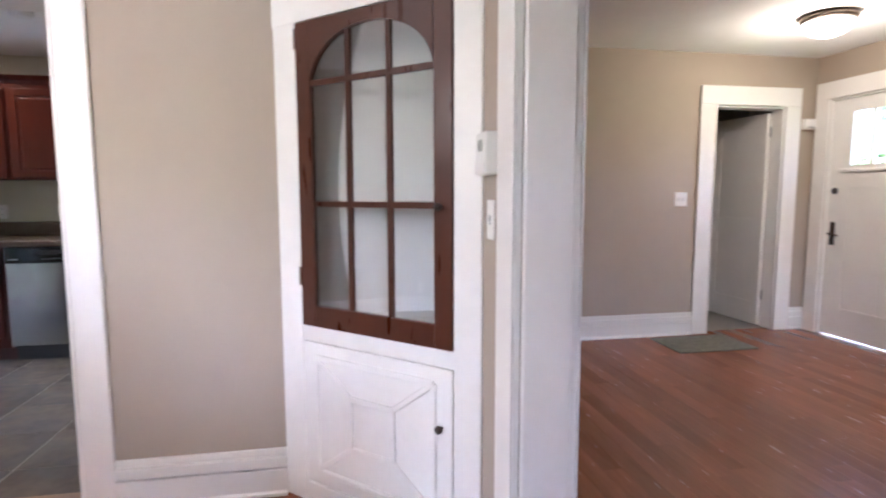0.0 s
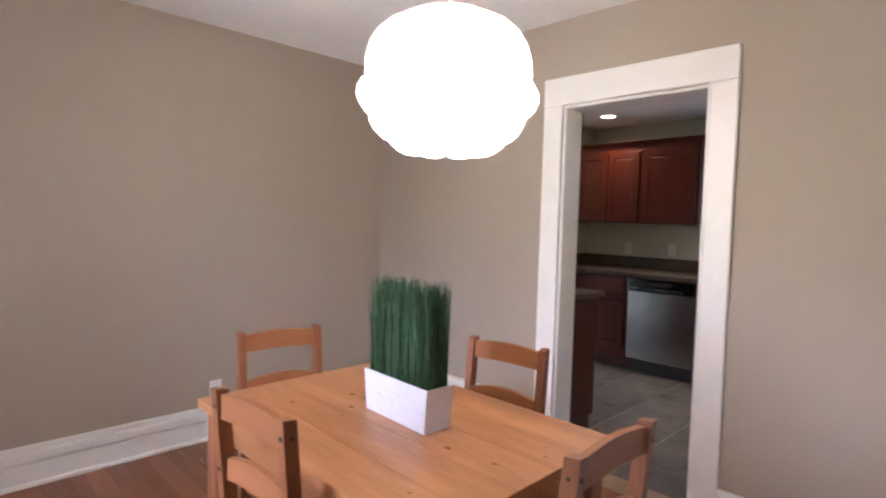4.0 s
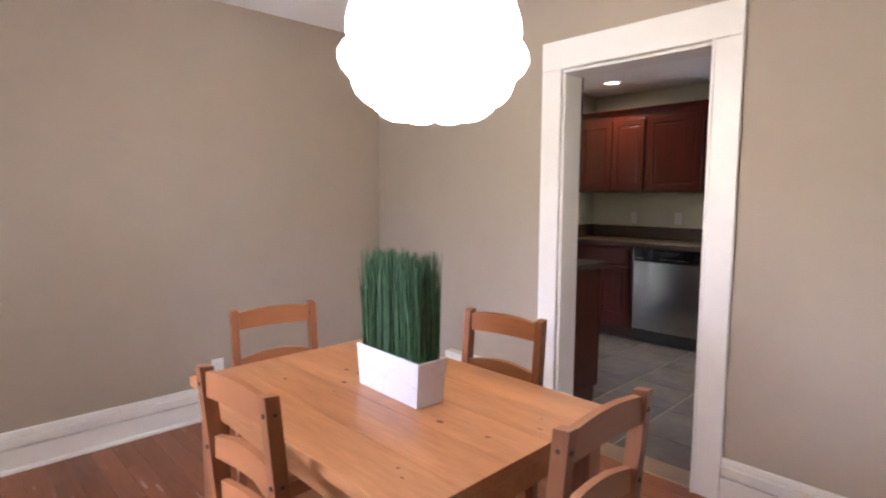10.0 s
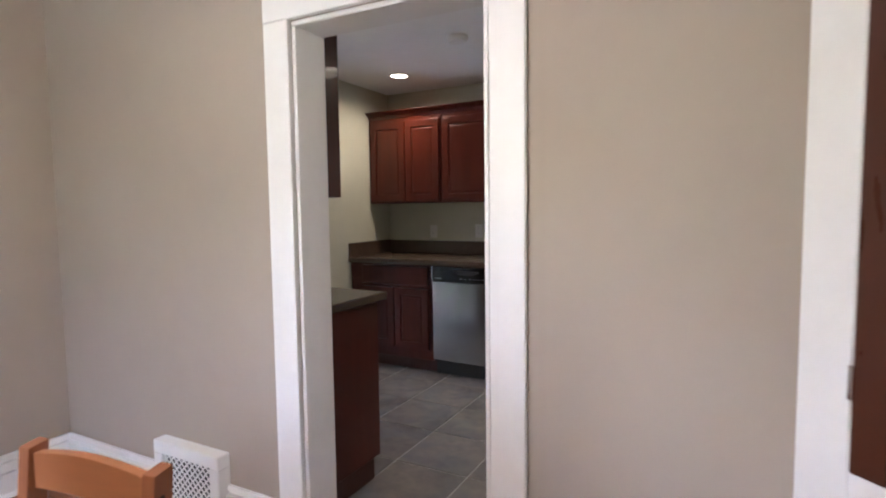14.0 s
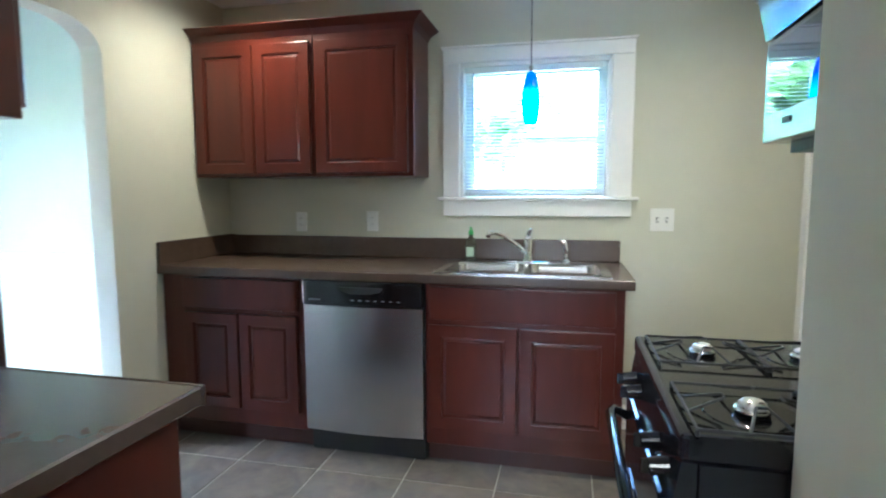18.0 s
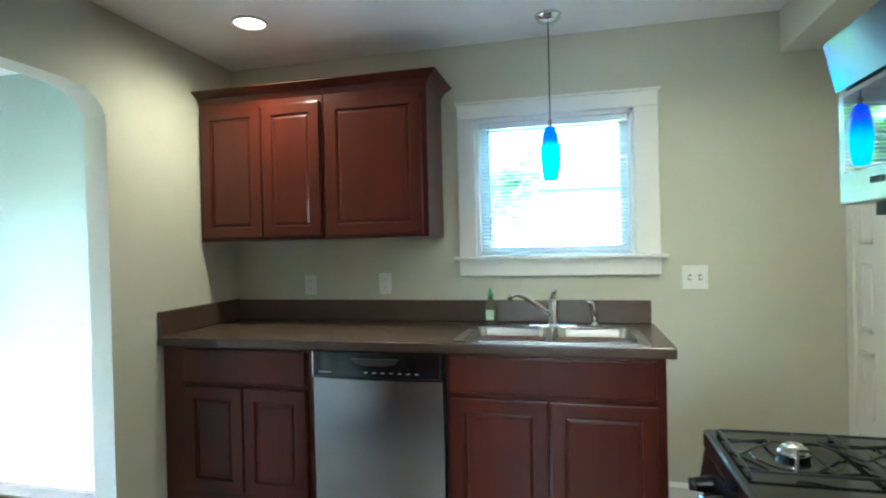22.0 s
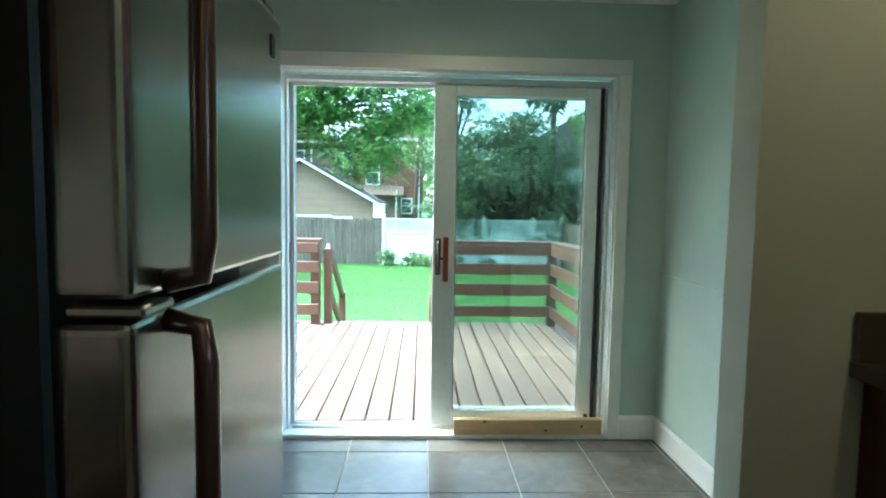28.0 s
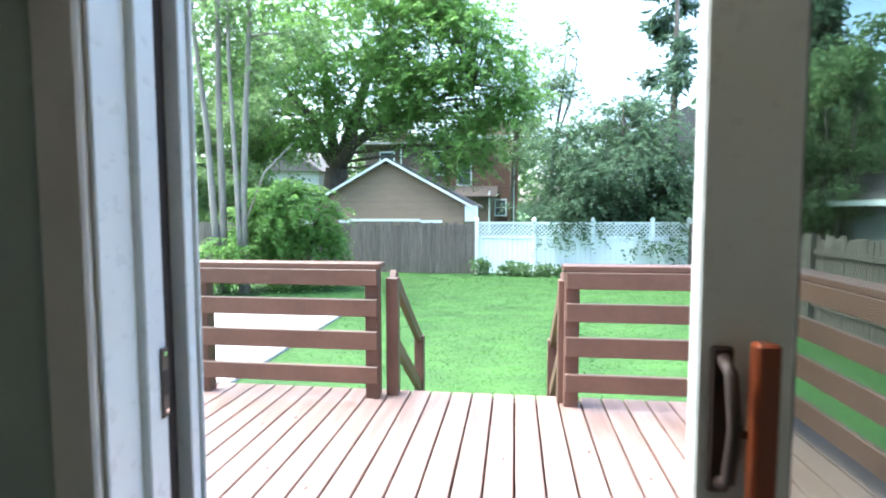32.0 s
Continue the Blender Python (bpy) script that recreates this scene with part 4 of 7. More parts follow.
def fridge():
    """A steel fridge with its doors to +y and dark sides."""
    t = thing("refrigerator", (0.825, 3.64, 0), "stainless steel fridge with freezer on top and dark sides", "refrigerator")
    x0, x1, yd, yf = 0.53, 1.12, 3.935, 4.012
    part("case", bx(x0 + 0.01, x1, 3.33, yd - 0.006, 0.02, 1.64, bevel=0.006), BLACKP, t, "black textured case")
    for nm, z0, z1 in (("freezer_door", 1.163, 1.63), ("fridge_door", 0.10, 1.143)):
        d = part(nm, bx(x0, x1, yd, yf, z0, z1, bevel=0.014, segs=4), STEEL, t, "curved steel door")
        if z0 > 1:
            pts = [(1.045, yf, z0 + 0.012), (1.047, yf + 0.040, z0 + 0.02), (1.049, yf + 0.046, z0 + 0.06), (1.05, yf + 0.047, z1 - 0.12), (1.05, yf + 0.036, z1 - 0.06), (1.05, yf, z1 - 0.03)]
        else:
            pts = [(1.045, yf, z1 - 0.012), (1.047, yf + 0.040, z1 - 0.02), (1.049, yf + 0.046, z1 - 0.06), (1.05, yf + 0.047, z1 - 0.55), (1.05, yf + 0.036, z1 - 0.62), (1.05, yf, z1 - 0.65)]
        part("door_handle", tube(bmesh.new(), pts, 0.014, 12), mat("satin_dark_metal", (0.17, 0.10, 0.08), 0.3, metal=0.85, vary=0.02, bump=0, rvary=0.02), d, "bowed metal handle", smooth=True)
        part("gasket", bx(x0 + 0.01, x1 - 0.01, yd - 0.006, yd, z0 + 0.01, z1 - 0.01), BLACKP, d)
    part("door_bracket", bx(1.05, 1.118, yd + 0.01, yf + 0.012, 1.147, 1.159, bevel=0.003), STEEL, t)
    part("hinge_cap", bx(x0 + 0.02, x0 + 0.08, yd, yf - 0.01, 1.631, 1.65, bevel=0.003), BLACKP, t)
    part("maker_mark", bx(x0 + 0.06, x0 + 0.08, yf - 0.001, yf + 0.003, 1.545, 1.585), BLACKP, t)
    part("kick_grille", bx(x0 + 0.012, x1 - 0.01, 3.925, 3.96, 0.015, 0.09), BLACKP, t)
    return t


fridge()


def plate(name, label, axis, face, out, u, z, w, h, kind):
    """A cover plate on a wall, with its sockets or toggles."""
    pos = (u, face, z) if axis == "y" else (face, u, z)
    t = thing(name, pos, label, "outlet" if kind == "o" else "light switch")

    def b(nm, du, dz, ww, hh, d0, d1, mm, bev=0.0):
        n0, n1 = sorted((face + out * d0, face + out * d1))
        a = (u + du - ww / 2, u + du + ww / 2)
        part(nm, bx(*a, n0, n1, z + dz - hh / 2, z + dz + hh / 2, bevel=bev) if axis == "y" else bx(n0, n1, *a, z + dz - hh / 2, z + dz + hh / 2, bevel=bev), mm, t)
    b("cover", 0, 0, w, h, 0, 0.006, WHITE, 0.002)
    if kind == "o":
        for dz in (-0.02, 0.02):
            b("socket", 0, dz, 0.026, 0.028, 0.006, 0.008, WHITE)
            for du in (-0.005, 0.005):
                b("slot", du, dz + 0.002, 0.002, 0.008, 0.0075, 0.0085, BLACKP)
    else:
        n = 2 if w > 0.1 else 1
        for k in range(n):
            b("toggle_slot", (k - (n - 1) / 2) * 0.046, 0, 0.013, 0.026, 0.0055, 0.0066, BLACKP)
            b("toggle", (k - (n - 1) / 2) * 0.046, 0, 0.009, 0.018, 0.006, 0.016, WHITE, 0.002)
    return t


plate("outlet", "white double outlet over the worktop", "y", 6.0, -1, 0.88, 1.108, 0.07, 0.115, "o")
plate("outlet", "white double outlet over the worktop", "y", 6.0, -1, 1.332, 1.115, 0.07, 0.115, "o")
plate("light_switch", "white double switch plate beside the kitchen window", "y", 6.0, -1, 2.918, 1.137, 0.118, 0.118, "s")
plate("light_switch", "white switch plate on the far kitchen wall", "x", 3.58, -1, 5.353, 1.055, 0.07, 0.115, "s")
plate("outlet", "white double outlet above the baseboard", "x", 0.32, 1, 1.93, 0.292, 0.07, 0.115, "o")
plate("light_switch", "white switch plate on the living room wall", "y", 5.15, -1, 6.55, 1.20, 0.118, 0.118, "s")
plate("light_switch", "white switch plate under the thermostat", "x", 4.10, -1, 2.42, 1.183, 0.07, 0.115, "s")


def kitchen_window():
    t = thing("window_1", (2.25, 6.0, 1.25), "white framed kitchen window with a raised blind", "window", kind="structure")
    x0, x1, z0, z1 = 1.85, 2.652, 1.256, 1.98
    part("casing", bx(x0 - 0.09, x0 + 0.004, 5.975, 6.0, z0, z1 + 0.002, bevel=0.004), TRIM, t)
    part("casing", bx(x1 - 0.004, x1 + 0.112, 5.975, 6.0, z0, z1 + 0.002, bevel=0.004), TRIM, t)
    part("head_casing", bx(x0 - 0.09, x1 + 0.112, 5.973, 6.0, z1, z1 + 0.075, bevel=0.004), TRIM, t)
    part("head_cap", bx(x0 - 0.10, x1 + 0.122, 5.966, 6.0, z1 + 0.075, z1 + 0.088, bevel=0.003), TRIM, t)
    part("window_sill", bx(x0 - 0.115, x1 + 0.145, 5.945, 6.09, z0 - 0.02, z0, bevel=0.005), TRIM, t)
    part("apron", bx(x0 - 0.09, x1 + 0.112, 5.98, 6.0, z0 - 0.105, z0 - 0.02, bevel=0.004), TRIM, t)
    for a, b in ((x0, x0 + 0.02), (x1 - 0.02, x1)):
        part("jamb", bx(a, b, 5.999, 6.15, z0, z1), TRIM, t)
    part("jamb_head", bx(x0, x1, 5.999, 6.15, z1 - 0.02, z1), TRIM, t)
    for nm, y, za, zb in (("sash", 6.08, z0 + 0.002, z1 - 0.02),):
        s = part(nm, bx(x0 + 0.02, x0 + 0.065, y, y + 0.035, za, zb), VINYL, t)
        part("stile", bx(x1 - 0.065, x1 - 0.02, y, y + 0.035, za, zb), VINYL, s)
        part("rail", bx(x0 + 0.065, x1 - 0.065, y, y + 0.035, za, za + 0.04), VINYL, s)
        part("rail", bx(x0 + 0.065, x1 - 0.065, y, y + 0.035, zb - 0.035, zb), VINYL, s)
        g = part("pane", bx(x0 + 0.06, x1 - 0.06, y + 0.015, y + 0.019, za + 0.03, zb - 0.03), CLEAR, s)
        g.visible_shadow = False
    b = thing("window_blind", (2.25, 6.03, 1.95), "white slatted blind on the kitchen window", "blind")
    part("headrail", bx(x0 + 0.025, x1 - 0.03, 6.005, 6.04, 1.925, 1.958, bevel=0.003), VINYL, b)
    sl = bmesh.new()
    for k in range(34):
        z = 1.30 + k * 0.0185
        box(sl, x0 + 0.03, x1 - 0.035, 6.012, 6.036, z, z + 0.0008, m=Matrix.Translation((0, 6.024, z)) @ Matrix.Rotation(radians(16), 4, "X") @ Matrix.Translation((0, -6.024, -z)))
    part("slats", sl, mat("thin_white_slat", (0.8, 0.82, 0.84), 0.5, vary=0.02, bump=0), b, "thin open white slats")["kind"] = "stuff"
    part("bottom_rail", bx(x0 + 0.025, x1 - 0.03, 6.01, 6.038, 1.268, 1.285, bevel=0.003), VINYL, b)
    part("wand", cyl(bmesh.new(), (x0 + 0.075, 6.0, 1.93), (x0 + 0.08, 6.0, 1.33), 0.003, n=8), mat("blue_grey_wand", (0.15, 0.22, 0.35), 0.3), b)
    part("cord", tube(bmesh.new(), [(x1 - 0.01, 6.0, 1.94), (x1 + 0.01, 5.97, 1.6), (x1 + 0.085, 5.968, 1.28)], 0.0012, 5), VINYL, b)


kitchen_window()


def blue_pendant():
    x, y = 2.255, 5.74
    t = thing("pendant_lamp", (x, y, 2.38), "blue art glass pendant lamp on a thin cord", "lamp")
    part("canopy", lathe(bmesh.new(), [(0.062, 0.04), (0.060, 0.028), (0.042, 0.010), (0.012, 0.0), (0, 0)], (x, y, 2.34), 28), CHROME, t, smooth=True)
    part("cord", cyl(bmesh.new(), (x, y, 1.86), (x, y, 2.345), 0.003, n=8), BLACKP, t)
    m = bpy.data.materials.new("blue_art_glass")
    m.use_nodes = True
    N, L = m.node_tree.nodes, m.node_tree.links
    b = N["Principled BSDF"]
    tc, sp, rp, nz = N.new("ShaderNodeTexCoord"), N.new("ShaderNodeSeparateXYZ"), N.new("ShaderNodeValToRGB"), N.new("ShaderNodeTexNoise")
    L.new(tc.outputs["Generated"], sp.inputs[0])
    ad = N.new("ShaderNodeMath")
    ad.operation = "MULTIPLY_ADD"
    nz.inputs["Scale"].default_value = 9
    L.new(tc.outputs["Generated"], nz.inputs["Vector"])
    L.new(nz.outputs[0], ad.inputs[0])
    ad.inputs[1].default_value = 0.25
    L.new(sp.outputs[2], ad.inputs[2])
    L.new(ad.outputs[0], rp.inputs[0])
    e = rp.color_ramp.elements
    e[0].position, e[0].color = 0.55, (0.02, 0.55, 0.95, 1)
    e[1].position, e[1].color = 0.85, (0.01, 0.05, 0.55, 1)
    L.new(rp.outputs[0], b.inputs["Base Color"])
    b.inputs["Roughness"].default_value = 0.12
    b.inputs["Transmission Weight"].default_value = 0.25
    L.new(rp.outputs[0], b.inputs["Emission Color"])
    b.inputs["Emission Strength"].default_value = 0.05
    prof = [(0.030, 0.0), (0.038, 0.04), (0.0445, 0.10), (0.044, 0.15), (0.036, 0.205), (0.024, 0.245), (0.008, 0.252)]
    part("shade", lathe(bmesh.new(), prof, (x, y, 1.612), 28), m, t, "blue glass shade, dark at the top", smooth=True)
    part("socket", cyl(bmesh.new(), (x, y, 1.858), (x, y, 1.89), 0.009, n=12), CHROME, t)
    return t


blue_pendant()


def can_light(x, y, z):
    t = thing("can_light", (x, y, z), "lit recessed ceiling can light", "ceiling light", "recessed can lights")
    part("trim_ring", lathe(bmesh.new(), [(0.085, 0.0), (0.088, -0.006), (0.068, -0.008), (0.066, 0.0)], (x, y, z), 32), WHITE, t, smooth=True)
    part("bulb", lathe(bmesh.new(), [(0.066, -0.002), (0.04, -0.007), (0, -0.008)], (x, y, z), 28), mat("lit_bulb", (0.9, 0.85, 0.75), 0.5, vary=0.01, bump=0, emit=(1.0, 0.86, 0.66), power=0.5), t, "glowing lens").visible_shadow = False


can_light(0.90, 5.42, 2.38)
can_light(2.90, 4.95, 2.38)
can_light(-0.62, 4.45, 2.36)
sd = thing("smoke_detector", (1.747,4.767, 2.38), "white round smoke detector on the kitchen ceiling", "smoke detector")
part("case", lathe(bmesh.new(), [(0.065, 0), (0.065, -0.02), (0.05, -0.034), (0, -0.036)], (1.747,4.767, 2.38), 28), WHITE, sd, smooth=True)
part("vent_ring", lathe(bmesh.new(), [(0.054, -0.030), (0.052, -0.036), (0.046, -0.036)], (1.747,4.767, 2.38), 28), WHITE, sd)


def plain_door(name, x, y0, y1, label):
    """A closed panelled door on the far kitchen wall."""
    t = thing(name, (x, (y0 + y1) / 2, 0), label, "door", kind="structure")
    part("casing", bx(x - 0.022, x, y1, 5.998, 0, 2.05, bevel=0.004), TRIM, t)
    part("casing", bx(x - 0.022, x, y0 - 0.10, y0, 0, 2.05, bevel=0.004), TRIM, t)
    part("head_casing", bx(x - 0.024, x, y0 - 0.10, 5.998, 2.05, 2.16, bevel=0.004), TRIM, t)
    part("slab", bx(x - 0.012, x, y0 + 0.002, y1 - 0.002, 0.01, 2.045), TRIM, t)
    for k in range(5):
        z = 0.16 + k * 0.375
        for a, b, c_, d in ((y0 + 0.05, y1 - 0.05, z, z + 0.02), (y0 + 0.05, y1 - 0.05, z + 0.27, z + 0.29), (y0 + 0.05, y0 + 0.07, z, z + 0.29), (y1 - 0.07, y1 - 0.05, z, z + 0.29)):
            part("panel_mould", bx(x - 0.019, x - 0.012, a, b, c_, d, bevel=0.003), TRIM, t)
    return t


plain_door("door_1", 3.58, 5.735, 5.93, "narrow white panelled door by the window wall")


# ---- built-in corner cabinet ----
def corner_cabinet():
    """A corner china cabinet; its own x runs along the slanting front, y goes into the corner."""
    ang = -43.1
    t = thing("china_cabinet", (3.418, 3.15, 0), "white built-in corner china cabinet with arched glass door", "cabinet", local=True)
    t.matrix_basis = pose(3.418, 3.15, 0, 0, 0, ang)
    W, dx0, dx1, z0, z1 = 0.93, 0.122, 0.825, 0.74, 1.897
    part("stile", bx(0, dx0, -0.004, 0.022, 0, 2.0, bevel=0.004), TRIM, t)
    part("stile", bx(dx1, W, -0.004, 0.022, 0, 2.0, bevel=0.004), TRIM, t)
    # head with scrolled upper outline
    poly = [(0, z1), (W, z1), (W, 2.095), (0.865, 2.115), (0.855, 2.098), (0.82, 2.095), (0.80, 2.118), (0.76, 2.135), (0.70, 2.19), (0.58, 2.26), (W / 2, 2.285), (0.37, 2.26), (0.25, 2.19), (0.19, 2.135), (0.155, 2.118), (0.135, 2.095), (0.10, 2.098), (0.088, 2.115), (0, 2.095)]
    part("head", tri(prism(bmesh.new(), poly, "y", -0.007, 0.019)), TRIM, t, "scrolled white head board")
    part("rail", bx(dx0, dx1, 0.0, 0.02, 0.680, z0, bevel=0.002), TRIM, t)
    part("plinth", bx(dx0, dx1, -0.004, 0.02, 0, 0.09, bevel=0.003), TRIM, t)
    # the carcass behind: shelves and two walls that meet in the corner
    back = Vector((0.495, 0.445))
    inner = mat("white_cabinet_interior", (0.74, 0.74, 0.72), 0.5, vary=0.03, bump=0.03)
    for a, b in (((0.035, 0.025), back), (back, (0.905, 0.025))):
        a, b = Vector(a), Vector(b)
        d = (b - a).normalized() * 0.004
        nrm = Vector((d.y, -d.x))
        bm = prism(bmesh.new(), [tuple(a), tuple(b), tuple(b + nrm), tuple(a + nrm)], "z", 0.0, 2.0)
        part("back_wall", bm, inner, t)
    for z in (0.745, 1.21, 1.96):
        part("shelf", tri(prism(bmesh.new(), [(0.05, 0.026), (0.88, 0.026), (0.51, 0.42), (0.48, 0.42)], "z", z, z + 0.018)), inner, t)
    # glazed door
    d = part("glass_door", bx(dx0 + 0.003, dx0 + 0.075, -0.006, 0.016, z0 + 0.002, z1 - 0.003, bevel=0.003), REDWOOD, t, "dark mahogany glazed door")
    part("stile", bx(dx1 - 0.075, dx1 - 0.003, -0.006, 0.016, z0 + 0.002, z1 - 0.003, bevel=0.003), REDWOOD, d)
    part("bottom_rail", bx(dx0 + 0.075, dx1 - 0.075, -0.006, 0.016, z0 + 0.002, z0 + 0.085, bevel=0.003), REDWOOD, d)
    gx0, gx1, gb = dx0 + 0.075, dx1 - 0.075, z0 + 0.085
    cx, spring = (gx0 + gx1) / 2, 1.66
    rx, rz = (gx1 - gx0) / 2, 0.19
    poly = [(gx0, z1 - 0.003), (gx0, spring)] + [(cx - rx * math.cos(a), spring + rz * math.sin(a)) for a in (i * math.pi / 24 for i in range(1, 24))] + [(gx1, spring), (gx1, z1 - 0.003)]
    part("arched_rail", tri(prism(bmesh.new(), poly, "y", -0.006, 0.016)), REDWOOD, d)
    mw = 0.011
    for f in (0.333, 0.667):
        x = gx0 + (gx1 - gx0) * f
        top = spring + rz * math.sqrt(max(0, 1 - ((x - cx) / rx) ** 2)) - 0.002
        part("muntin", bx(x - mw, x + mw, -0.004, 0.012, gb, top, bevel=0.002), REDWOOD, d)
    for z in (1.22, spring + 0.008):
        part("muntin", bx(gx0, gx1, -0.003, 0.0115, z - mw, z + mw, bevel=0.002), REDWOOD, d)
    xs = [gx0, gx0 + (gx1 - gx0) / 3, gx0 + (gx1 - gx0) * 2 / 3, gx1]
    zs = [gb, 1.22, spring + 0.008, spring + rz]
    for i in range(3):
        for k in range(3):
            p = part("pane", bx(xs[i], xs[i + 1], 0.0045, 0.0065, zs[k], zs[k + 1]), CLEAR, d)
            p.visible_shadow = False
    part("knob", lathe(bmesh.new(), [(0.006, 0), (0.006, 0.012), (0.013, 0.018), (0.012, 0.028), (0, 0.031)], (0, 0, 0), 16), BRONZE, d, smooth=True).matrix_basis = pose(dx1 - 0.045, -0.006, 1.217, 90)
    for z in (0.90, 1.80):
        part("hinge", bx(dx0 - 0.004, dx0 + 0.006, -0.012, -0.004, z, z + 0.075, bevel=0.002), CHROME, d)
    # lower door with a star of mouldings
    low = part("lower_door", bx(dx0 + 0.003, dx1 - 0.003, -0.004, 0.014, 0.095, 0.677, bevel=0.003), TRIM, t, "white lower door with raised mouldings")
    ex0, ex1, ez0, ez1 = dx0 + 0.075, dx1 - 0.075, 0.155, 0.622
    ccx, ccz = (ex0 + ex1) / 2, (ez0 + ez1) / 2

    def mould(ax, az, bx_, bz):
        v = Vector((bx_ - ax, 0, bz - az))
        L_ = v.length
        m = pose((ax + bx_) / 2, -0.008, (az + bz) / 2, 0, -math.degrees(math.atan2(v.z, v.x)), 0)
        part("moulding", box(bmesh.new(), -L_ / 2, L_ / 2, -0.008, 0.006, -0.011, 0.011, bevel=0.004, m=m), TRIM, low)
    mould(ex0, ez1, ex1, ez1)
    mould(ex0, ez0, ex1, ez0)
    mould(ex0, ez0, ex0, ez1)
    mould(ex1, ez0, ex1, ez1)
    q = 0.10
    for sx in (-1, 1):
        for sz in (-1, 1):
            ox, oz = (ex0 if sx < 0 else ex1), (ez0 if sz < 0 else ez1)
            mould(ox - sx * 0.01, oz - sz * 0.01, ccx + sx * q, ccz + sz * q)
    mould(ccx + q, ccz - q, ccx + q, ccz + q)
    mould(ccx - q, ccz - q, ccx - q, ccz + q)
    mould(ccx - q, ccz + q, ccx + q, ccz + q)
    mould(ccx - q, ccz - q, ccx + q, ccz - q)
    part("knob", lathe(bmesh.new(), [(0.006, 0), (0.006, 0.012), (0.014, 0.018), (0.013, 0.028), (0, 0.031)], (0, 0, 0), 16), BRONZE, low, smooth=True).matrix_basis = pose(dx1 - 0.045, -0.004, 0.472, 90)
    return t


corner_cabinet()


def thermostat():
    t = thing("thermostat", (4.10, 2.415, 1.31), "white wall thermostat beside the cabinet", "thermostat")
    part("case", bx(4.062, 4.10, 2.357, 2.472, 1.312, 1.432, bevel=0.006, segs=2), WHITE, t)
    part("screen", bx(4.060, 4.063, 2.395, 2.435, 1.38, 1.412), mat("lcd_grey", (0.3, 0.33, 0.28), 0.3), t)
    part("lower_flap", bx(4.060, 4.063, 2.362, 2.467, 1.316, 1.345), WHITE, t)


thermostat()


def register():
    t = thing("floor_register", (1.29, 3.15, 0.03), "white wall register with a cross-lattice grille", "vent")
    x0, x1, z0, z1 = 1.085, 1.49, 0.02, 0.335
    for a in ((x0, x1, z0, z0 + 0.055), (x0, x1, z1 - 0.055, z1), (x0, x0 + 0.055, z0 + 0.055, z1 - 0.055), (x1 - 0.055, x1, z0 + 0.055, z1 - 0.055)):
        part("frame_bar", bx(a[0], a[1], 3.088, 3.15, a[2], a[3], bevel=0.004), TRIM, t)
    # black block painting the shade of the hollow behind the lattice
    part("dark_duct", bx(x0 + 0.05, x1 - 0.05, 3.110, 3.147, z0 + 0.05, z1 - 0.05), mat("dark_duct", (0.004, 0.004, 0.004), 0.9, bump=0), t)
    bm = bmesh.new()
    gx0, gx1, gz0, gz1 = x0 + 0.055, x1 - 0.055, z0 + 0.055, z1 - 0.055
    # two crossing sets of diagonal bars, cut to the frame
    for sgn in (1, -1):
        u = -(gz1 - gz0)
        while u < gx1 - gx0:
            xa, xb = max(gx0, gx0 + u), min(gx1, gx0 + u + (gz1 - gz0))
            if xb - xa > 0.012:
                za, zb = gz0 + (xa - gx0 - u), gz0 + (xb - gx0 - u)
                if sgn < 0:
                    za, zb = gz0 + gz1 - za, gz0 + gz1 - zb
                v = Vector((xb - xa, 0, zb - za))
                m = pose((xa + xb) / 2, 3.102 + 0.002 * sgn, (za + zb) / 2, 0, -math.degrees(math.atan2(v.z, v.x)), 0)
                box(bm, -v.length / 2, v.length / 2, -0.0012, 0.0012, -0.0036, 0.0036, m=m)
            u += 0.033
    part("grille", bm, TRIM, t, "white lattice")["kind"] = "stuff"


register()


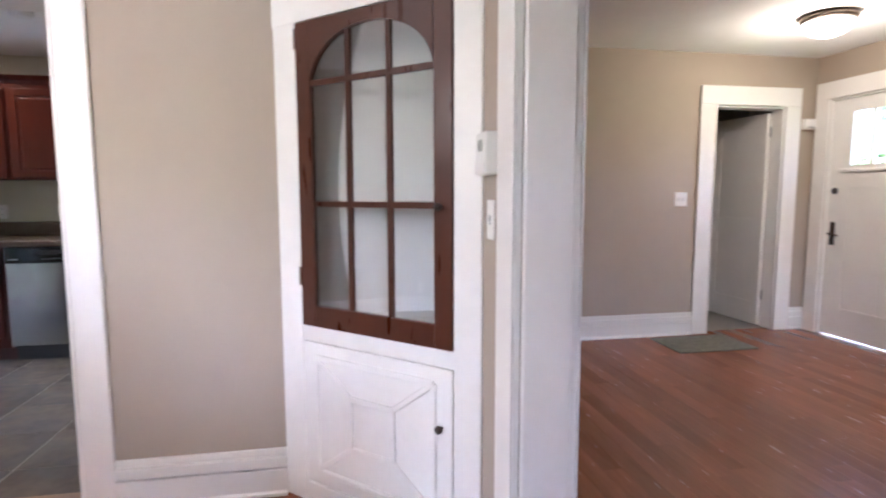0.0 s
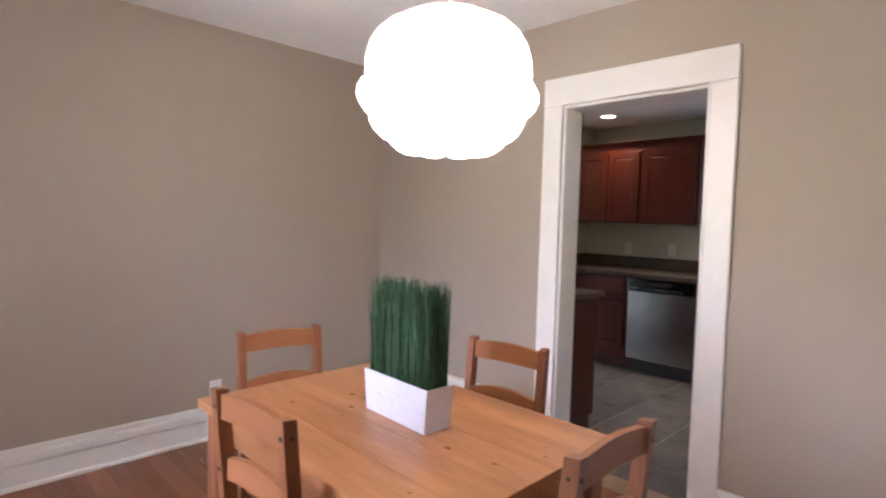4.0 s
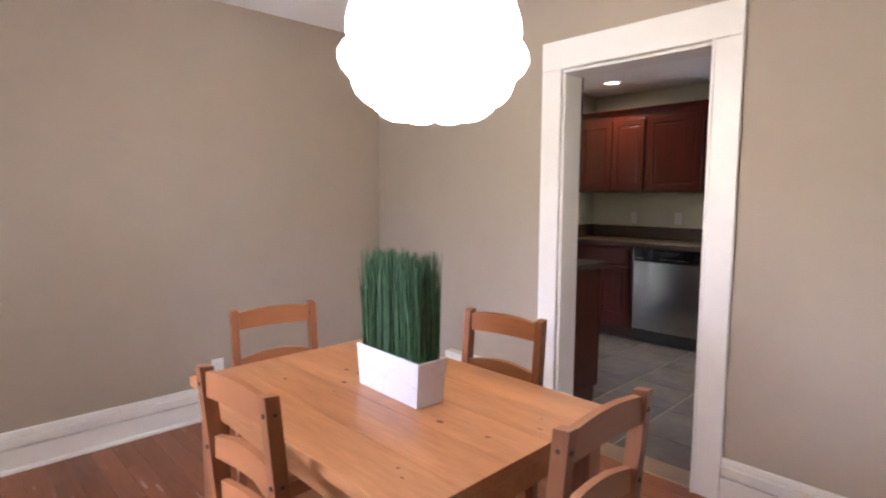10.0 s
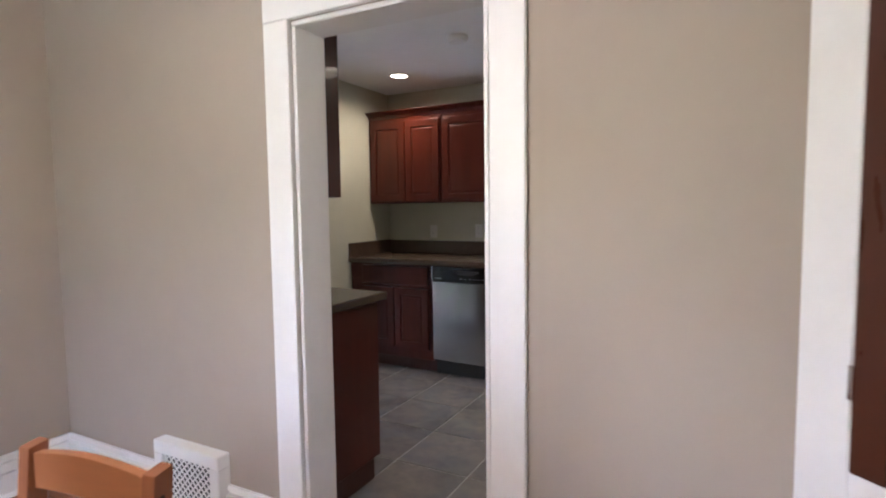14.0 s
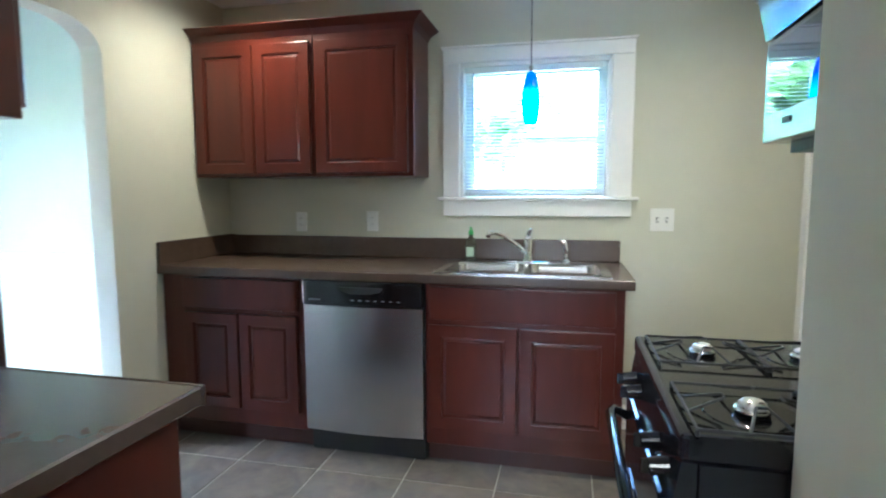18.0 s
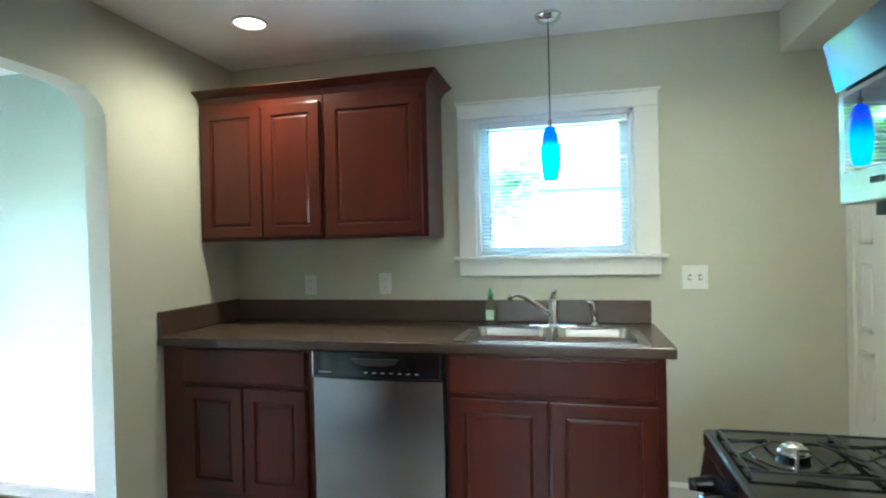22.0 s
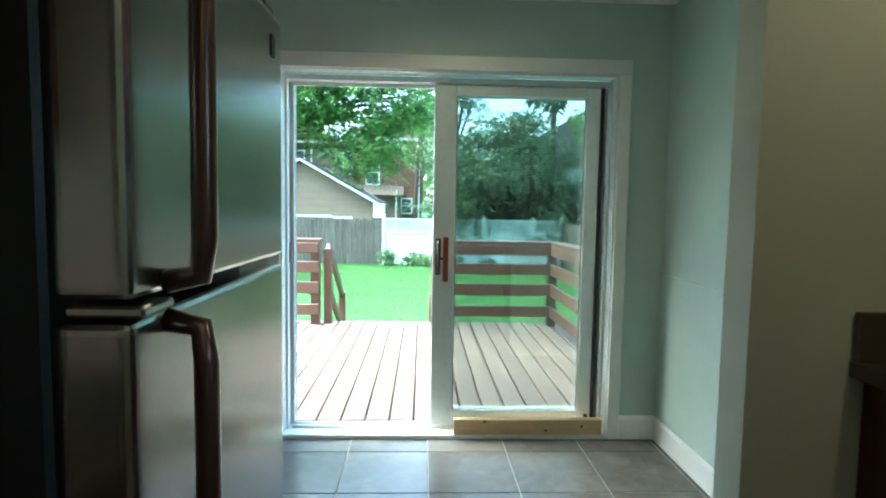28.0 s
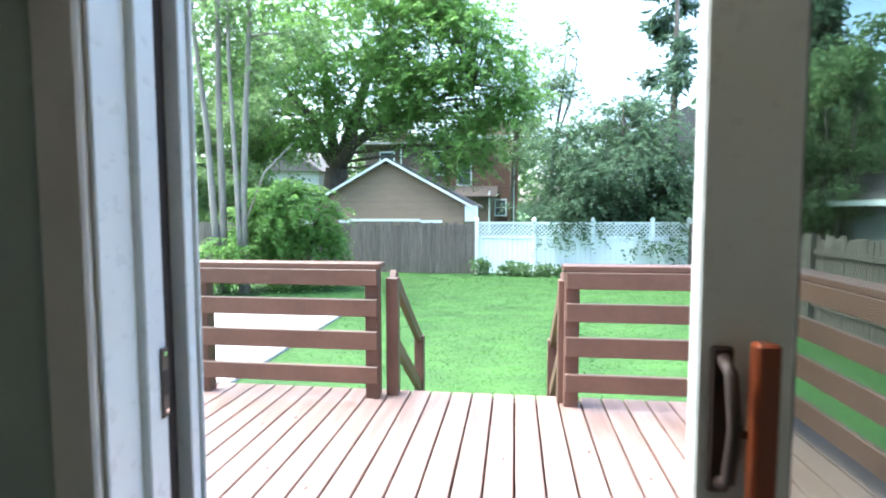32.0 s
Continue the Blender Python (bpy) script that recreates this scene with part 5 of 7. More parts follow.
def dining_window():
    t = thing("window_2", (1.92, -0.08, 0.67), "white framed dining room window with a blind", "window", kind="structure")
    x0, x1, z0, z1 = 1.54, 2.30, 0.67, 2.10
    part("casing", bx(x0 - 0.115, x0 + 0.004, -0.08, -0.055, z0, z1, bevel=0.004), TRIM, t)
    part("casing_bead", bx(x0 - 0.022, x0 + 0.004, -0.055, -0.045, z0, z1, bevel=0.003), TRIM, t)
    part("casing", bx(x1 - 0.004, x1 + 0.115, -0.08, -0.055, z0, z1, bevel=0.004), TRIM, t)
    part("head_casing", bx(x0 - 0.13, x1 + 0.13, -0.08, -0.052, z1, z1 + 0.14, bevel=0.004), TRIM, t)
    part("window_sill", bx(x0 - 0.16, x1 + 0.16, -0.20, -0.01, z0 - 0.028, z0, bevel=0.006), TRIM, t)
    part("apron", bx(x0 - 0.11, x1 + 0.11, -0.08, -0.06, z0 - 0.12, z0 - 0.028, bevel=0.004), TRIM, t)
    for a, b in ((x0, x0 + 0.02), (x1 - 0.02, x1)):
        part("jamb", bx(a, b, -0.21, -0.081, z0, z1), TRIM, t)
    part("jamb_head", bx(x0, x1, -0.21, -0.081, z1 - 0.02, z1), TRIM, t)
    for z_0, z_1, y in ((z0, 1.40, -0.15), (1.36, z1 - 0.02, -0.185)):
        s = part("sash", bx(x0 + 0.02, x0 + 0.07, y, y + 0.035, z_0, z_1), VINYL, t)
        part("stile", bx(x1 - 0.07, x1 - 0.02, y, y + 0.035, z_0, z_1), VINYL, s)
        part("rail", bx(x0 + 0.07, x1 - 0.07, y, y + 0.035, z_0, z_0 + 0.05), VINYL, s)
        part("rail", bx(x0 + 0.07, x1 - 0.07, y, y + 0.035, z_1 - 0.04, z_1), VINYL, s)
        part("pane", bx(x0 + 0.065, x1 - 0.065, y + 0.015, y + 0.019, z_0 + 0.04, z_1 - 0.03), CLEAR, s).visible_shadow = False
    b = thing("window_blind", (1.92, -0.10, 2.06), "white slatted blind gathered at the window head", "blind")
    part("headrail", bx(x0 + 0.025, x1 - 0.025, -0.125, -0.09, 2.04, 2.078, bevel=0.003), VINYL, b)
    for k in range(14):
        part("slat", bx(x0 + 0.03, x1 - 0.03, -0.12, -0.095, 1.945 + k * 0.0065, 1.9475 + k * 0.0065), MATS["thin_white_slat"], b)
    h = thing("curtain_bracket", (1.38, -0.08, 2.27), "small metal curtain rod bracket on the wall", "bracket")
    part("plate", bx(1.37, 1.395, -0.08, -0.074, 2.25, 2.29, bevel=0.002), CHROME, h)
    part("hook", tube(bmesh.new(), [(1.382, -0.075, 2.272), (1.382, -0.03, 2.272), (1.382, -0.022, 2.285)], 0.004, 6), CHROME, h)


dining_window()


# ---- living room things ----
def two_panel_door(t, w, h, th=0.038):
    """A white door slab in its own space: hinge at x = 0, faces y."""
    part("slab", bx(0, w, 0.006, th - 0.006, 0.008, h), TRIM, t)
    for y0, y1 in ((0.0, 0.0065), (th - 0.0065, th)):
        for a, b, c_, d in ((0, 0.10, 0.008, h), (w - 0.10, w, 0.008, h), (0.10, w - 0.10, 0.008, 0.22), (0.10, w - 0.10, h - 0.11, h), (0.10, w - 0.10, 0.86, 1.0)):
            part("rail" if a else "stile", bx(a, b, y0, y1, c_, d, bevel=0.001), TRIM, t)
    part("knob_plate", bx(w - 0.075, w - 0.035, -0.004, 0.0, 0.88, 1.04, bevel=0.002), BRONZE, t)
    part("knob", lathe(bmesh.new(), [(0.008, 0), (0.008, 0.03), (0.024, 0.038), (0.026, 0.05), (0.015, 0.06), (0, 0.062)], (0, 0, 0), 18), BRONZE, t, smooth=True).matrix_basis = pose(w - 0.055, -0.004, 0.97, 90)
    for z in (0.25, 1.75):
        part("hinge", bx(-0.008, 0.004, -0.006, 0.004, z, z + 0.09), BRONZE, t)
    return t


d = thing("door_2", (7.52, 5.28, 0), "white two-panel door standing open into the back room", "door", local=True, kind="structure")
two_panel_door(d, 0.66, 1.965)
d.matrix_basis = pose(7.518, 5.285, 0.008, 0, 0, 93)


def front_door():
    t = thing("door_3", (7.90, 4.54, 0), "white craftsman front door with a small window", "door", kind="structure")
    x, y0, y1, gy = 7.875, 4.09, 4.985, 0.19
    part("slab", bx(x + 0.006, x + 0.04, y0, y1, 0.01, 1.49), TRIM, t)
    part("slab_top", bx(x + 0.006, x + 0.04, y0, y1, 1.93, 2.04), TRIM, t)
    for a, b in ((y0, y0 + gy), (y1 - gy, y1)):
        part("stile", bx(x, x + 0.006, a, b, 0.01, 2.04, bevel=0.001), TRIM, t)
        part("slab_side", bx(x + 0.006, x + 0.04, a, b, 1.49, 1.93), TRIM, t)
    for a, b in ((0.01, 0.26), (1.30, 1.49), (1.93, 2.04)):
        part("rail", bx(x, x + 0.006, y0 + gy, y1 - gy, a, b, bevel=0.001), TRIM, t)
    part("mid_stile", bx(x, x + 0.006, 4.485, 4.59, 0.26, 1.30, bevel=0.001), TRIM, t)
    part("dentil_shelf", bx(x - 0.02, x, y0 + 0.10, y1 - 0.10, 1.43, 1.455, bevel=0.003), TRIM, t)
    part("muntin", bx(x + 0.004, x + 0.036, 4.60, 4.63, 1.49, 1.93), TRIM, t)
    part("pane", bx(x + 0.02, x + 0.024, y0 + gy, y1 - gy, 1.49, 1.93), CLEAR, t).visible_shadow = False
    part("deadbolt", lathe(bmesh.new(), [(0.028, 0), (0.028, 0.012), (0.018, 0.02), (0, 0.022)], (0, 0, 0), 18), BRONZE, t, smooth=True).matrix_basis = Matrix.Translation((x, y1 - 0.065, 1.27)) @ Matrix.Rotation(radians(-90), 4, "Y")
    part("handle_plate", bx(x - 0.006, x, y1 - 0.09, y1 - 0.04, 0.80, 1.0, bevel=0.003), BRONZE, t)
    part("lever", tube(bmesh.new(), [(x - 0.006, y1 - 0.065, 0.90), (x - 0.05, y1 - 0.065, 0.90), (x - 0.055, y1 - 0.10, 0.895), (x - 0.05, y1 - 0.16, 0.89)], 0.009, 8), BRONZE, t, smooth=True)
    part("mail_slot", bx(x - 0.008, x, 4.15, 4.35, 0.36, 0.44, bevel=0.003), BRONZE, t)


front_door()


def ceiling_light():
    x, y = 6.90, 4.13
    t = thing("ceiling_light", (x, y, 2.44), "lit flush-mount frosted dome ceiling light", "ceiling light")
    part("base_ring", lathe(bmesh.new(), [(0.165, 0.0), (0.17, -0.03), (0.15, -0.05), (0.14, -0.03)], (x, y, 2.44), 36), mat("brushed_bronze", (0.25, 0.2, 0.16), 0.3, metal=0.9), t, smooth=True)
    s = part("dome", lathe(bmesh.new(), [(0.15, -0.045), (0.138, -0.085), (0.10, -0.12), (0.05, -0.137), (0, -0.14)], (x, y, 2.44), 36), mat("glowing_dome", (0.9, 0.88, 0.82), 0.4, vary=0.01, bump=0, emit=(1.0, 0.86, 0.66), power=0.22), t, "glowing frosted dome", smooth=True)
    s.visible_shadow = False


ceiling_light()
solid("door_mat", box(bmesh.new(), 6.25, 6.95, 4.62, 5.06, 0.0005, 0.010, bevel=0.003), mat("grey_green_mat", (0.16, 0.15, 0.11), 0.95, vary=0.3, scale=30, bump=0.6, bscale=300), "grey-green woven mat on the floor by the door", "mat")
t = thing("doorbell_chime", (7.77, 5.15, 1.82), "small white doorbell box on the wall", "doorbell")
part("case", bx(7.71, 7.83, 5.105, 5.149, 1.815, 1.905, bevel=0.005), WHITE, t)
part("slots", bx(7.73, 7.81, 5.102, 5.106, 1.83, 1.835), BLACKP, t)
rug = thing("rug", (6.9, 2.2, 0), "patterned red and cream area rug", "rug")
part("field", bx(6.37, 7.7, 1.25, 3.05, 0.0005, 0.009, bevel=0.003), mat("cream_rug_pile", (0.38, 0.29, 0.19), 0.95, vary=0.3, scale=12, bump=0.5, bscale=300), rug)
for k in range(6):
    part("border_block", bx(6.38, 6.54, 1.33 + k * 0.28, 1.50 + k * 0.28, 0.0095, 0.0105), mat("red_rug_pile", (0.16, 0.03, 0.02), 0.95, vary=0.3, scale=12, bump=0.5, bscale=300), rug)


# ---- sliding door ----
def slider():
    t = thing("sliding_door", (-1.33, 4.47, 0), "white vinyl sliding glass door, half open", "door", kind="structure")
    y0, y1, zt = 3.553, 5.336, 1.985
    # interior casing
    part("casing", bx(-1.24, -1.218, y0 - 0.070, y0 - 0.002, 0, zt, bevel=0.004), TRIM, t)
    part("casing", bx(-1.24, -1.218, y1 + 0.002, y1 + 0.070, 0, zt, bevel=0.004), TRIM, t)
    part("head_casing", bx(-1.24, -1.216, y0 - 0.070, y1 + 0.070, zt, zt + 0.078, bevel=0.004), TRIM, t)
    # jamb liner, then the vinyl frame that steps into the opening, a dark channel and the outer fin
    part("jamb_liner", bx(-1.30, -1.230, y0, y0 + 0.007, 0.02, zt, bevel=0.002), VINYL, t)
    part("jamb_liner", bx(-1.30, -1.230, y1 - 0.007, y1, 0.02, zt, bevel=0.002), VINYL, t)
    part("head_liner", bx(-1.30, -1.230, y0 + 0.007, y1 - 0.007, zt - 0.007, zt, bevel=0.002), VINYL, t)
    for s, yj in ((1, y0), (-1, y1)):
        def strip(nm, xa, xb, d0, d1, material, label=""):
            a, b = sorted((yj + s * d0, yj + s * d1))
            return part(nm, bx(xa, xb, a, b, 0.02, zt - 0.02, bevel=0.002), material, t, label)
        strip("frame_jamb", -1.345, -1.3005, 0.0, 0.020, VINYL)
        strip("channel", -1.376, -1.3455, 0.0, 0.010, VINYL)
        strip("weather_strip", -1.3755, -1.346, 0.0105, 0.013, mat("brown_weather_strip", (0.035, 0.026, 0.024), 0.8))
        strip("outer_fin", -1.40, -1.3765, 0.0, 0.038, VINYL)
        strip("fin_lip", -1.408, -1.4005, 0.0, 0.044, VINYL)
    part("frame_head", bx(-1.40, -1.30, y0, y1, zt - 0.045, zt - 0.018), VINYL, t)
    part("head_track", bx(-1.372, -1.36, y0 + 0.04, y1 - 0.04, zt - 0.065, zt - 0.045), VINYL, t)
    part("sill", bx(-1.42, -1.225, y0, y1, 0.0, 0.024, bevel=0.003), VINYL, t, "white sill with tracks")
    for x in (-1.325, -1.38):
        part("sill_track", bx(x, x + 0.006, y0 + 0.035, y1 - 0.035, 0.024, 0.040), mat("aluminium", (0.6, 0.6, 0.6), 0.35, metal=0.9), t)
    k = part("latch_keeper", bx(-1.344, -1.328, y0 + 0.0203, y0 + 0.024, 0.955, 1.066, bevel=0.001), mat("dull_grey_metal", (0.16, 0.145, 0.135), 0.45, metal=0.8), t, "dull metal latch keeper")
    part("keeper_slot", bx(-1.341, -1.331, y0 + 0.0235, y0 + 0.0248, 0.99, 1.03), BLACKP, k)
    for z in (0.965, 1.056):
        part("screw", cyl(bmesh.new(), (-1.336, y0 + 0.0235, z), (-1.336, y0 + 0.0252, z), 0.004, n=10), CHROME, k)

    def leaf(nm, ya, yb, x, wl, wr, label):
        p = part(nm, bx(x - 0.018, x + 0.018, ya, ya + wl, 0.042, zt - 0.05, bevel=0.004), VINYL, t, label)
        part("stile", bx(x - 0.018, x + 0.018, yb - wr, yb, 0.042, zt - 0.05, bevel=0.004), VINYL, p)
        part("top_rail", bx(x - 0.018, x + 0.018, ya + wl, yb - wr, zt - 0.105, zt - 0.05, bevel=0.003), VINYL, p)
        part("bottom_rail", bx(x - 0.018, x + 0.018, ya + wl, yb - wr, 0.042, 0.126, bevel=0.003), VINYL, p)
        g = part("pane", bx(x - 0.004, x + 0.004, ya + wl - 0.005, yb - wr + 0.005, 0.12, zt - 0.10), SLGLASS, p)
        g.visible_shadow = False
        for a, b, c_, d in ((ya + wl, ya + wl + 0.006, 0.126, zt - 0.105), (yb - wr - 0.006, yb - wr, 0.126, zt - 0.105)):
            part("gasket", bx(x + 0.0045, x + 0.008, a, b, c_, d), mat("grey_gasket", (0.2, 0.2, 0.2), 0.6), p)
        return p
    lf = leaf("sliding_leaf", 4.36, 5.272, -1.335, 0.122, 0.078, "sliding leaf pushed open")
    leaf("fixed_leaf", 4.40, 5.285, -1.378, 0.06, 0.06, "fixed outer leaf")
    # black strip standing in for shade in the gap past the sliding leaf
    part("dark_gap", bx(-1.36, -1.31, 5.274, 5.290, 0.04, zt - 0.05), BLACKP, t)
    part("roller_bolt", cyl(bmesh.new(), (-1.317, 5.245, 0.10), (-1.308, 5.245, 0.10), 0.012, n=12), BRONZE, lf)
    h = part("door_handle", bx(-1.318, -1.308, 4.375, 4.405, 0.90, 1.10, bevel=0.004), BRONZE, lf, "dark bronze inner handle plate")
    part("grip", tube(bmesh.new(), [(-1.31, 4.39, 0.915), (-1.285, 4.392, 0.93), (-1.275, 4.395, 1.0), (-1.285, 4.392, 1.07), (-1.31, 4.39, 1.085)], 0.009, 8), BRONZE, h, smooth=True)
    part("thumb_latch", bx(-1.308, -1.290, 4.40, 4.416, 0.985, 0.995), BRONZE, h)
    part("wooden_pull", bx(-1.300, -1.272, 4.417, 4.447, 0.865, 1.112, bevel=0.004), mat("red_wood_pull", (0.17, 0.035, 0.012), 0.35, color2=(0.26, 0.06, 0.02), scale=3, stretch=(9, 9, 1), coat=0.2), lf, "red-brown wooden pull")
    b = thing("wood_block", (-1.24, 4.90, 0), "raw pine board lying along the sliding door sill", "board")
    part("board", bx(-1.262, -1.222, 4.49, 5.312, 0.024, 0.112, bevel=0.003), mat("raw_pine", (0.52, 0.36, 0.2), 0.6, color2=(0.66, 0.48, 0.28), scale=2.5, stretch=(9, 1.2, 9), bump=0.05), b)
    for y, z in ((4.66, 0.10), (5.0, 0.05), (5.2, 0.075)):
        part("knot", lathe(bmesh.new(), [(0.009, 0), (0.005, 0.0012), (0, 0.0013)], (0, 0, 0), 12), mat("pine_knot", (0.14, 0.07, 0.03), 0.6), b).matrix_basis = Matrix.Translation((-1.2222, y, z)) @ Matrix.Rotation(radians(90), 4, "Y")


slider()
# faint old chair-rail line where the paint steps on the north wall
structure("trim_line", bx(-1.239, 0.06, 5.611, 5.62, 0.13, 0.93, bevel=0.003), NOOKC, "low painted panel along the back room wall", "trim")

# ---- garden ----
GZ = -0.75
LAWN = mat("lawn_soil", (0.017, 0.062, 0.010), 0.9, color2=(0.042, 0.118, 0.020), scale=1.3, stretch=(1.6, 0.7, 1), bump=0.4, bscale=60)
GRASS = mat("grass_blade", (0.019, 0.068, 0.012), 0.8, color2=(0.046, 0.124, 0.022), scale=1.3, stretch=(1.6, 0.7, 1), bump=0, spec=0.1)
DECKW = mat("stained_deck_board", (0.150, 0.090, 0.073), 0.5, color2=(0.265, 0.175, 0.148), scale=1.6, stretch=(1.0, 10, 10), bump=0.15, bscale=60, rand=0.10)
RAILW = mat("stained_rail_wood", (0.088, 0.044, 0.031), 0.5, color2=(0.135, 0.069, 0.05), scale=2, stretch=(2, 2, 2), bump=0.1, bscale=60, rand=0.06)
OLDWOOD = mat("weathered_fence_wood", (0.068, 0.056, 0.046), 0.85, color2=(0.145, 0.124, 0.104), scale=2.2, stretch=(8, 8, 0.8), bump=0.3, bscale=40, rand=0.22)
WVINYL = mat("white_fence_vinyl", (0.64, 0.70, 0.69), 0.4, vary=0.10, scale=1.0, bump=0)
CONCRETE = mat("pale_concrete", (0.48, 0.46, 0.44), 0.85, vary=0.12, scale=1.5, bump=0.2, bscale=80)
SIDING = mat("tan_siding", (0.235, 0.165, 0.098), 0.6, vary=0.08, scale=2, bump=0.05, rand=0.05)
SHINGLE = mat("grey_shingle", (0.10, 0.09, 0.085), 0.9, vary=0.25, scale=8, bump=0.5, bscale=20)
BRICK = bpy.data.materials.new("red_brown_brick")
BRICK.use_nodes = True
bn, bl = BRICK.node_tree.nodes, BRICK.node_tree.links
tcb, brk = bn.new("ShaderNodeTexCoord"), bn.new("ShaderNodeTexBrick")
mpb = bn.new("ShaderNodeMapping")
mpb.inputs["Rotation"].default_value = (radians(90), 0, radians(90))
bl.new(tcb.outputs["Object"], mpb.inputs[0])
bl.new(mpb.outputs[0], brk.inputs[0])
brk.inputs["Color1"].default_value, brk.inputs["Color2"].default_value, brk.inputs["Mortar"].default_value = (0.092, 0.045, 0.033, 1), (0.122, 0.060, 0.044, 1), (0.14, 0.105, 0.085, 1)
brk.inputs["Scale"].default_value = 4.0
bl.new(brk.outputs[0], bn["Principled BSDF"].inputs["Base Color"])
bn["Principled BSDF"].inputs["Roughness"].default_value = 0.85

bm = bmesh.new()
bmesh.ops.create_grid(bm, x_segments=8, y_segments=8, size=600, matrix=Matrix.Translation((-200, 0, GZ)))
structure("ground", bm, LAWN, "green lawn ground reaching to the horizon", "lawn")


def lawn_grass():
    """Short blades on the stretch of lawn that is seen between deck and fence."""
    rng = np.random.default_rng(3)
    n = 120000
    x = -4.3 - 13.2 * rng.random(n) ** 1.25
    y = -4.5 + 13.6 * rng.random(n)
    keep = ~((x > -10.6) & (y < 0.9) & (x < -4.2))
    x, y = x[keep], y[keep]
    n = len(x)
    h = 0.006 + 0.010 * rng.random(n)
    w = 0.004 + 0.004 * rng.random(n) + 0.0007 * np.abs(x + 4)
    a = rng.random(n) * math.pi
    lx, ly = rng.normal(0, 0.03, n), rng.normal(0, 0.03, n)
    c, s = np.cos(a) * w, np.sin(a) * w
    v = np.stack([np.stack([x - c, y - s, np.full(n, GZ)], 1), np.stack([x + c, y + s, np.full(n, GZ)], 1), np.stack([x + lx, y + ly, GZ + h], 1)], 1).reshape(-1, 3)
    me = bpy.data.meshes.new("grass")
    me.vertices.add(n * 3)
    me.vertices.foreach_set("co", v.ravel().astype(np.float32))
    me.loops.add(n * 3)
    me.loops.foreach_set("vertex_index", np.arange(n * 3, dtype=np.int32))
    me.polygons.add(n)
    me.polygons.foreach_set("loop_start", np.arange(0, n * 3, 3, dtype=np.int32))
    me.update()
    me.materials.append(GRASS)
    tagged(new("grass", me), "short bright green mown lawn grass", "grass", kind="stuff")


lawn_grass()
solid("concrete_pad", bx(-10.6, -6.4, -4.5, 0.85, GZ - 0.1, GZ + 0.05, bevel=0.01), CONCRETE, "pale concrete slab in the lawn", "slab", kind="structure")


def deck():
    t = thing("deck", (-2.9, 3.8, GZ), "stained wooden deck of long boards", "deck", kind="structure")
    bw, y0 = 0.1415, 1.72
    n = int((5.86 - y0) / bw)
    me = None
    for i in range(n):
        y = y0 + i * bw
        if me is None:
            me = done("deck_board", bx(-4.19, -1.425, -0.0652, 0.0652, -0.034, 0, bevel=0.004), DECKW)
        o = new("deck_board", me)
        o.parent = t
        o.matrix_parent_inverse = Matrix.Translation((2.9, -3.8, -GZ))
        o.location = (0, y + bw / 2, 0.032)
    rng = random.Random(12)
    for k in range(26):
        i = rng.randrange(n)
        yk, xk, r = y0 + (i + 0.5) * bw + rng.uniform(-0.04, 0.04), rng.uniform(-4.0, -1.7), rng.uniform(0.004, 0.009)
        part("knot", lathe(bmesh.new(), [(r, 0.0), (r * 0.6, 0.0006), (0, 0.0007)], (0, 0, 0), 10), mat("dark_deck_knot", (0.07, 0.04, 0.03), 0.7), t).matrix_basis = pose(xk, yk, 0.0321) @ Matrix.Diagonal((rng.uniform(1.5, 3.5), 1, 1, 1))
    part("rim_joist", bx(-4.17, -4.13, y0, y0 + n * bw, -0.20, -0.003), RAILW, t)
    part("rim_joist", bx(-4.13, -1.45, 5.80, 5.84, -0.20, -0.003), RAILW, t)
    # near-black block that paints the shade seen through the board gaps
    part("skirt", bx(-4.12, -1.45, y0 + 0.02, 5.78, GZ, -0.16), mat("under_deck_shade", (0.02, 0.017, 0.015), 0.9), t)
    return t


deck()


def rail_run(name, axis, at, u0, u1, posts, label):
    """A deck railing with a capped top rail and three lower boards."""
    t = thing(name, (at, (u0 + u1) / 2, 0.032) if axis == "y" else ((u0 + u1) / 2, at, 0.032), label, "railing", "deck railings")

    def b(nm, a0, a1, n0, n1, z0, z1, bev=0.004):
        part(nm, bx(n0, n1, a0, a1, z0, z1, bevel=bev) if axis == "y" else bx(a0, a1, n0, n1, z0, z1, bevel=bev), RAILW, t)
    for p in posts:
        b("post", p - 0.045, p + 0.045, at - 0.045, at + 0.045, 0.032, 0.895)
    b("cap_rail", u0 - 0.02, u1 + 0.02, at - 0.075, at + 0.075, 0.897, 0.935)
    s = 1 if axis == "y" else -1
    f0, f1 = sorted((at + s * 0.046, at + s * 0.082))
    for z0, z1 in ((0.79, 0.895), (0.585, 0.70), (0.365, 0.488), (0.14, 0.253)):
        b("rail_board", u0, u1, f0, f1, z0, z1)
    return t


rail_run("deck_railing", "y", -4.04, 1.90, 3.235, [1.99, 3.19], "brown stained deck railing by the steps")
rail_run("deck_railing", "y", -4.04, 4.44, 5.74, [4.48, 5.69], "brown stained deck railing by the steps")
rail_run("deck_railing", "x", 5.74, -4.00, -1.47, [-2.72, -1.55], "brown stained deck railing along the side")


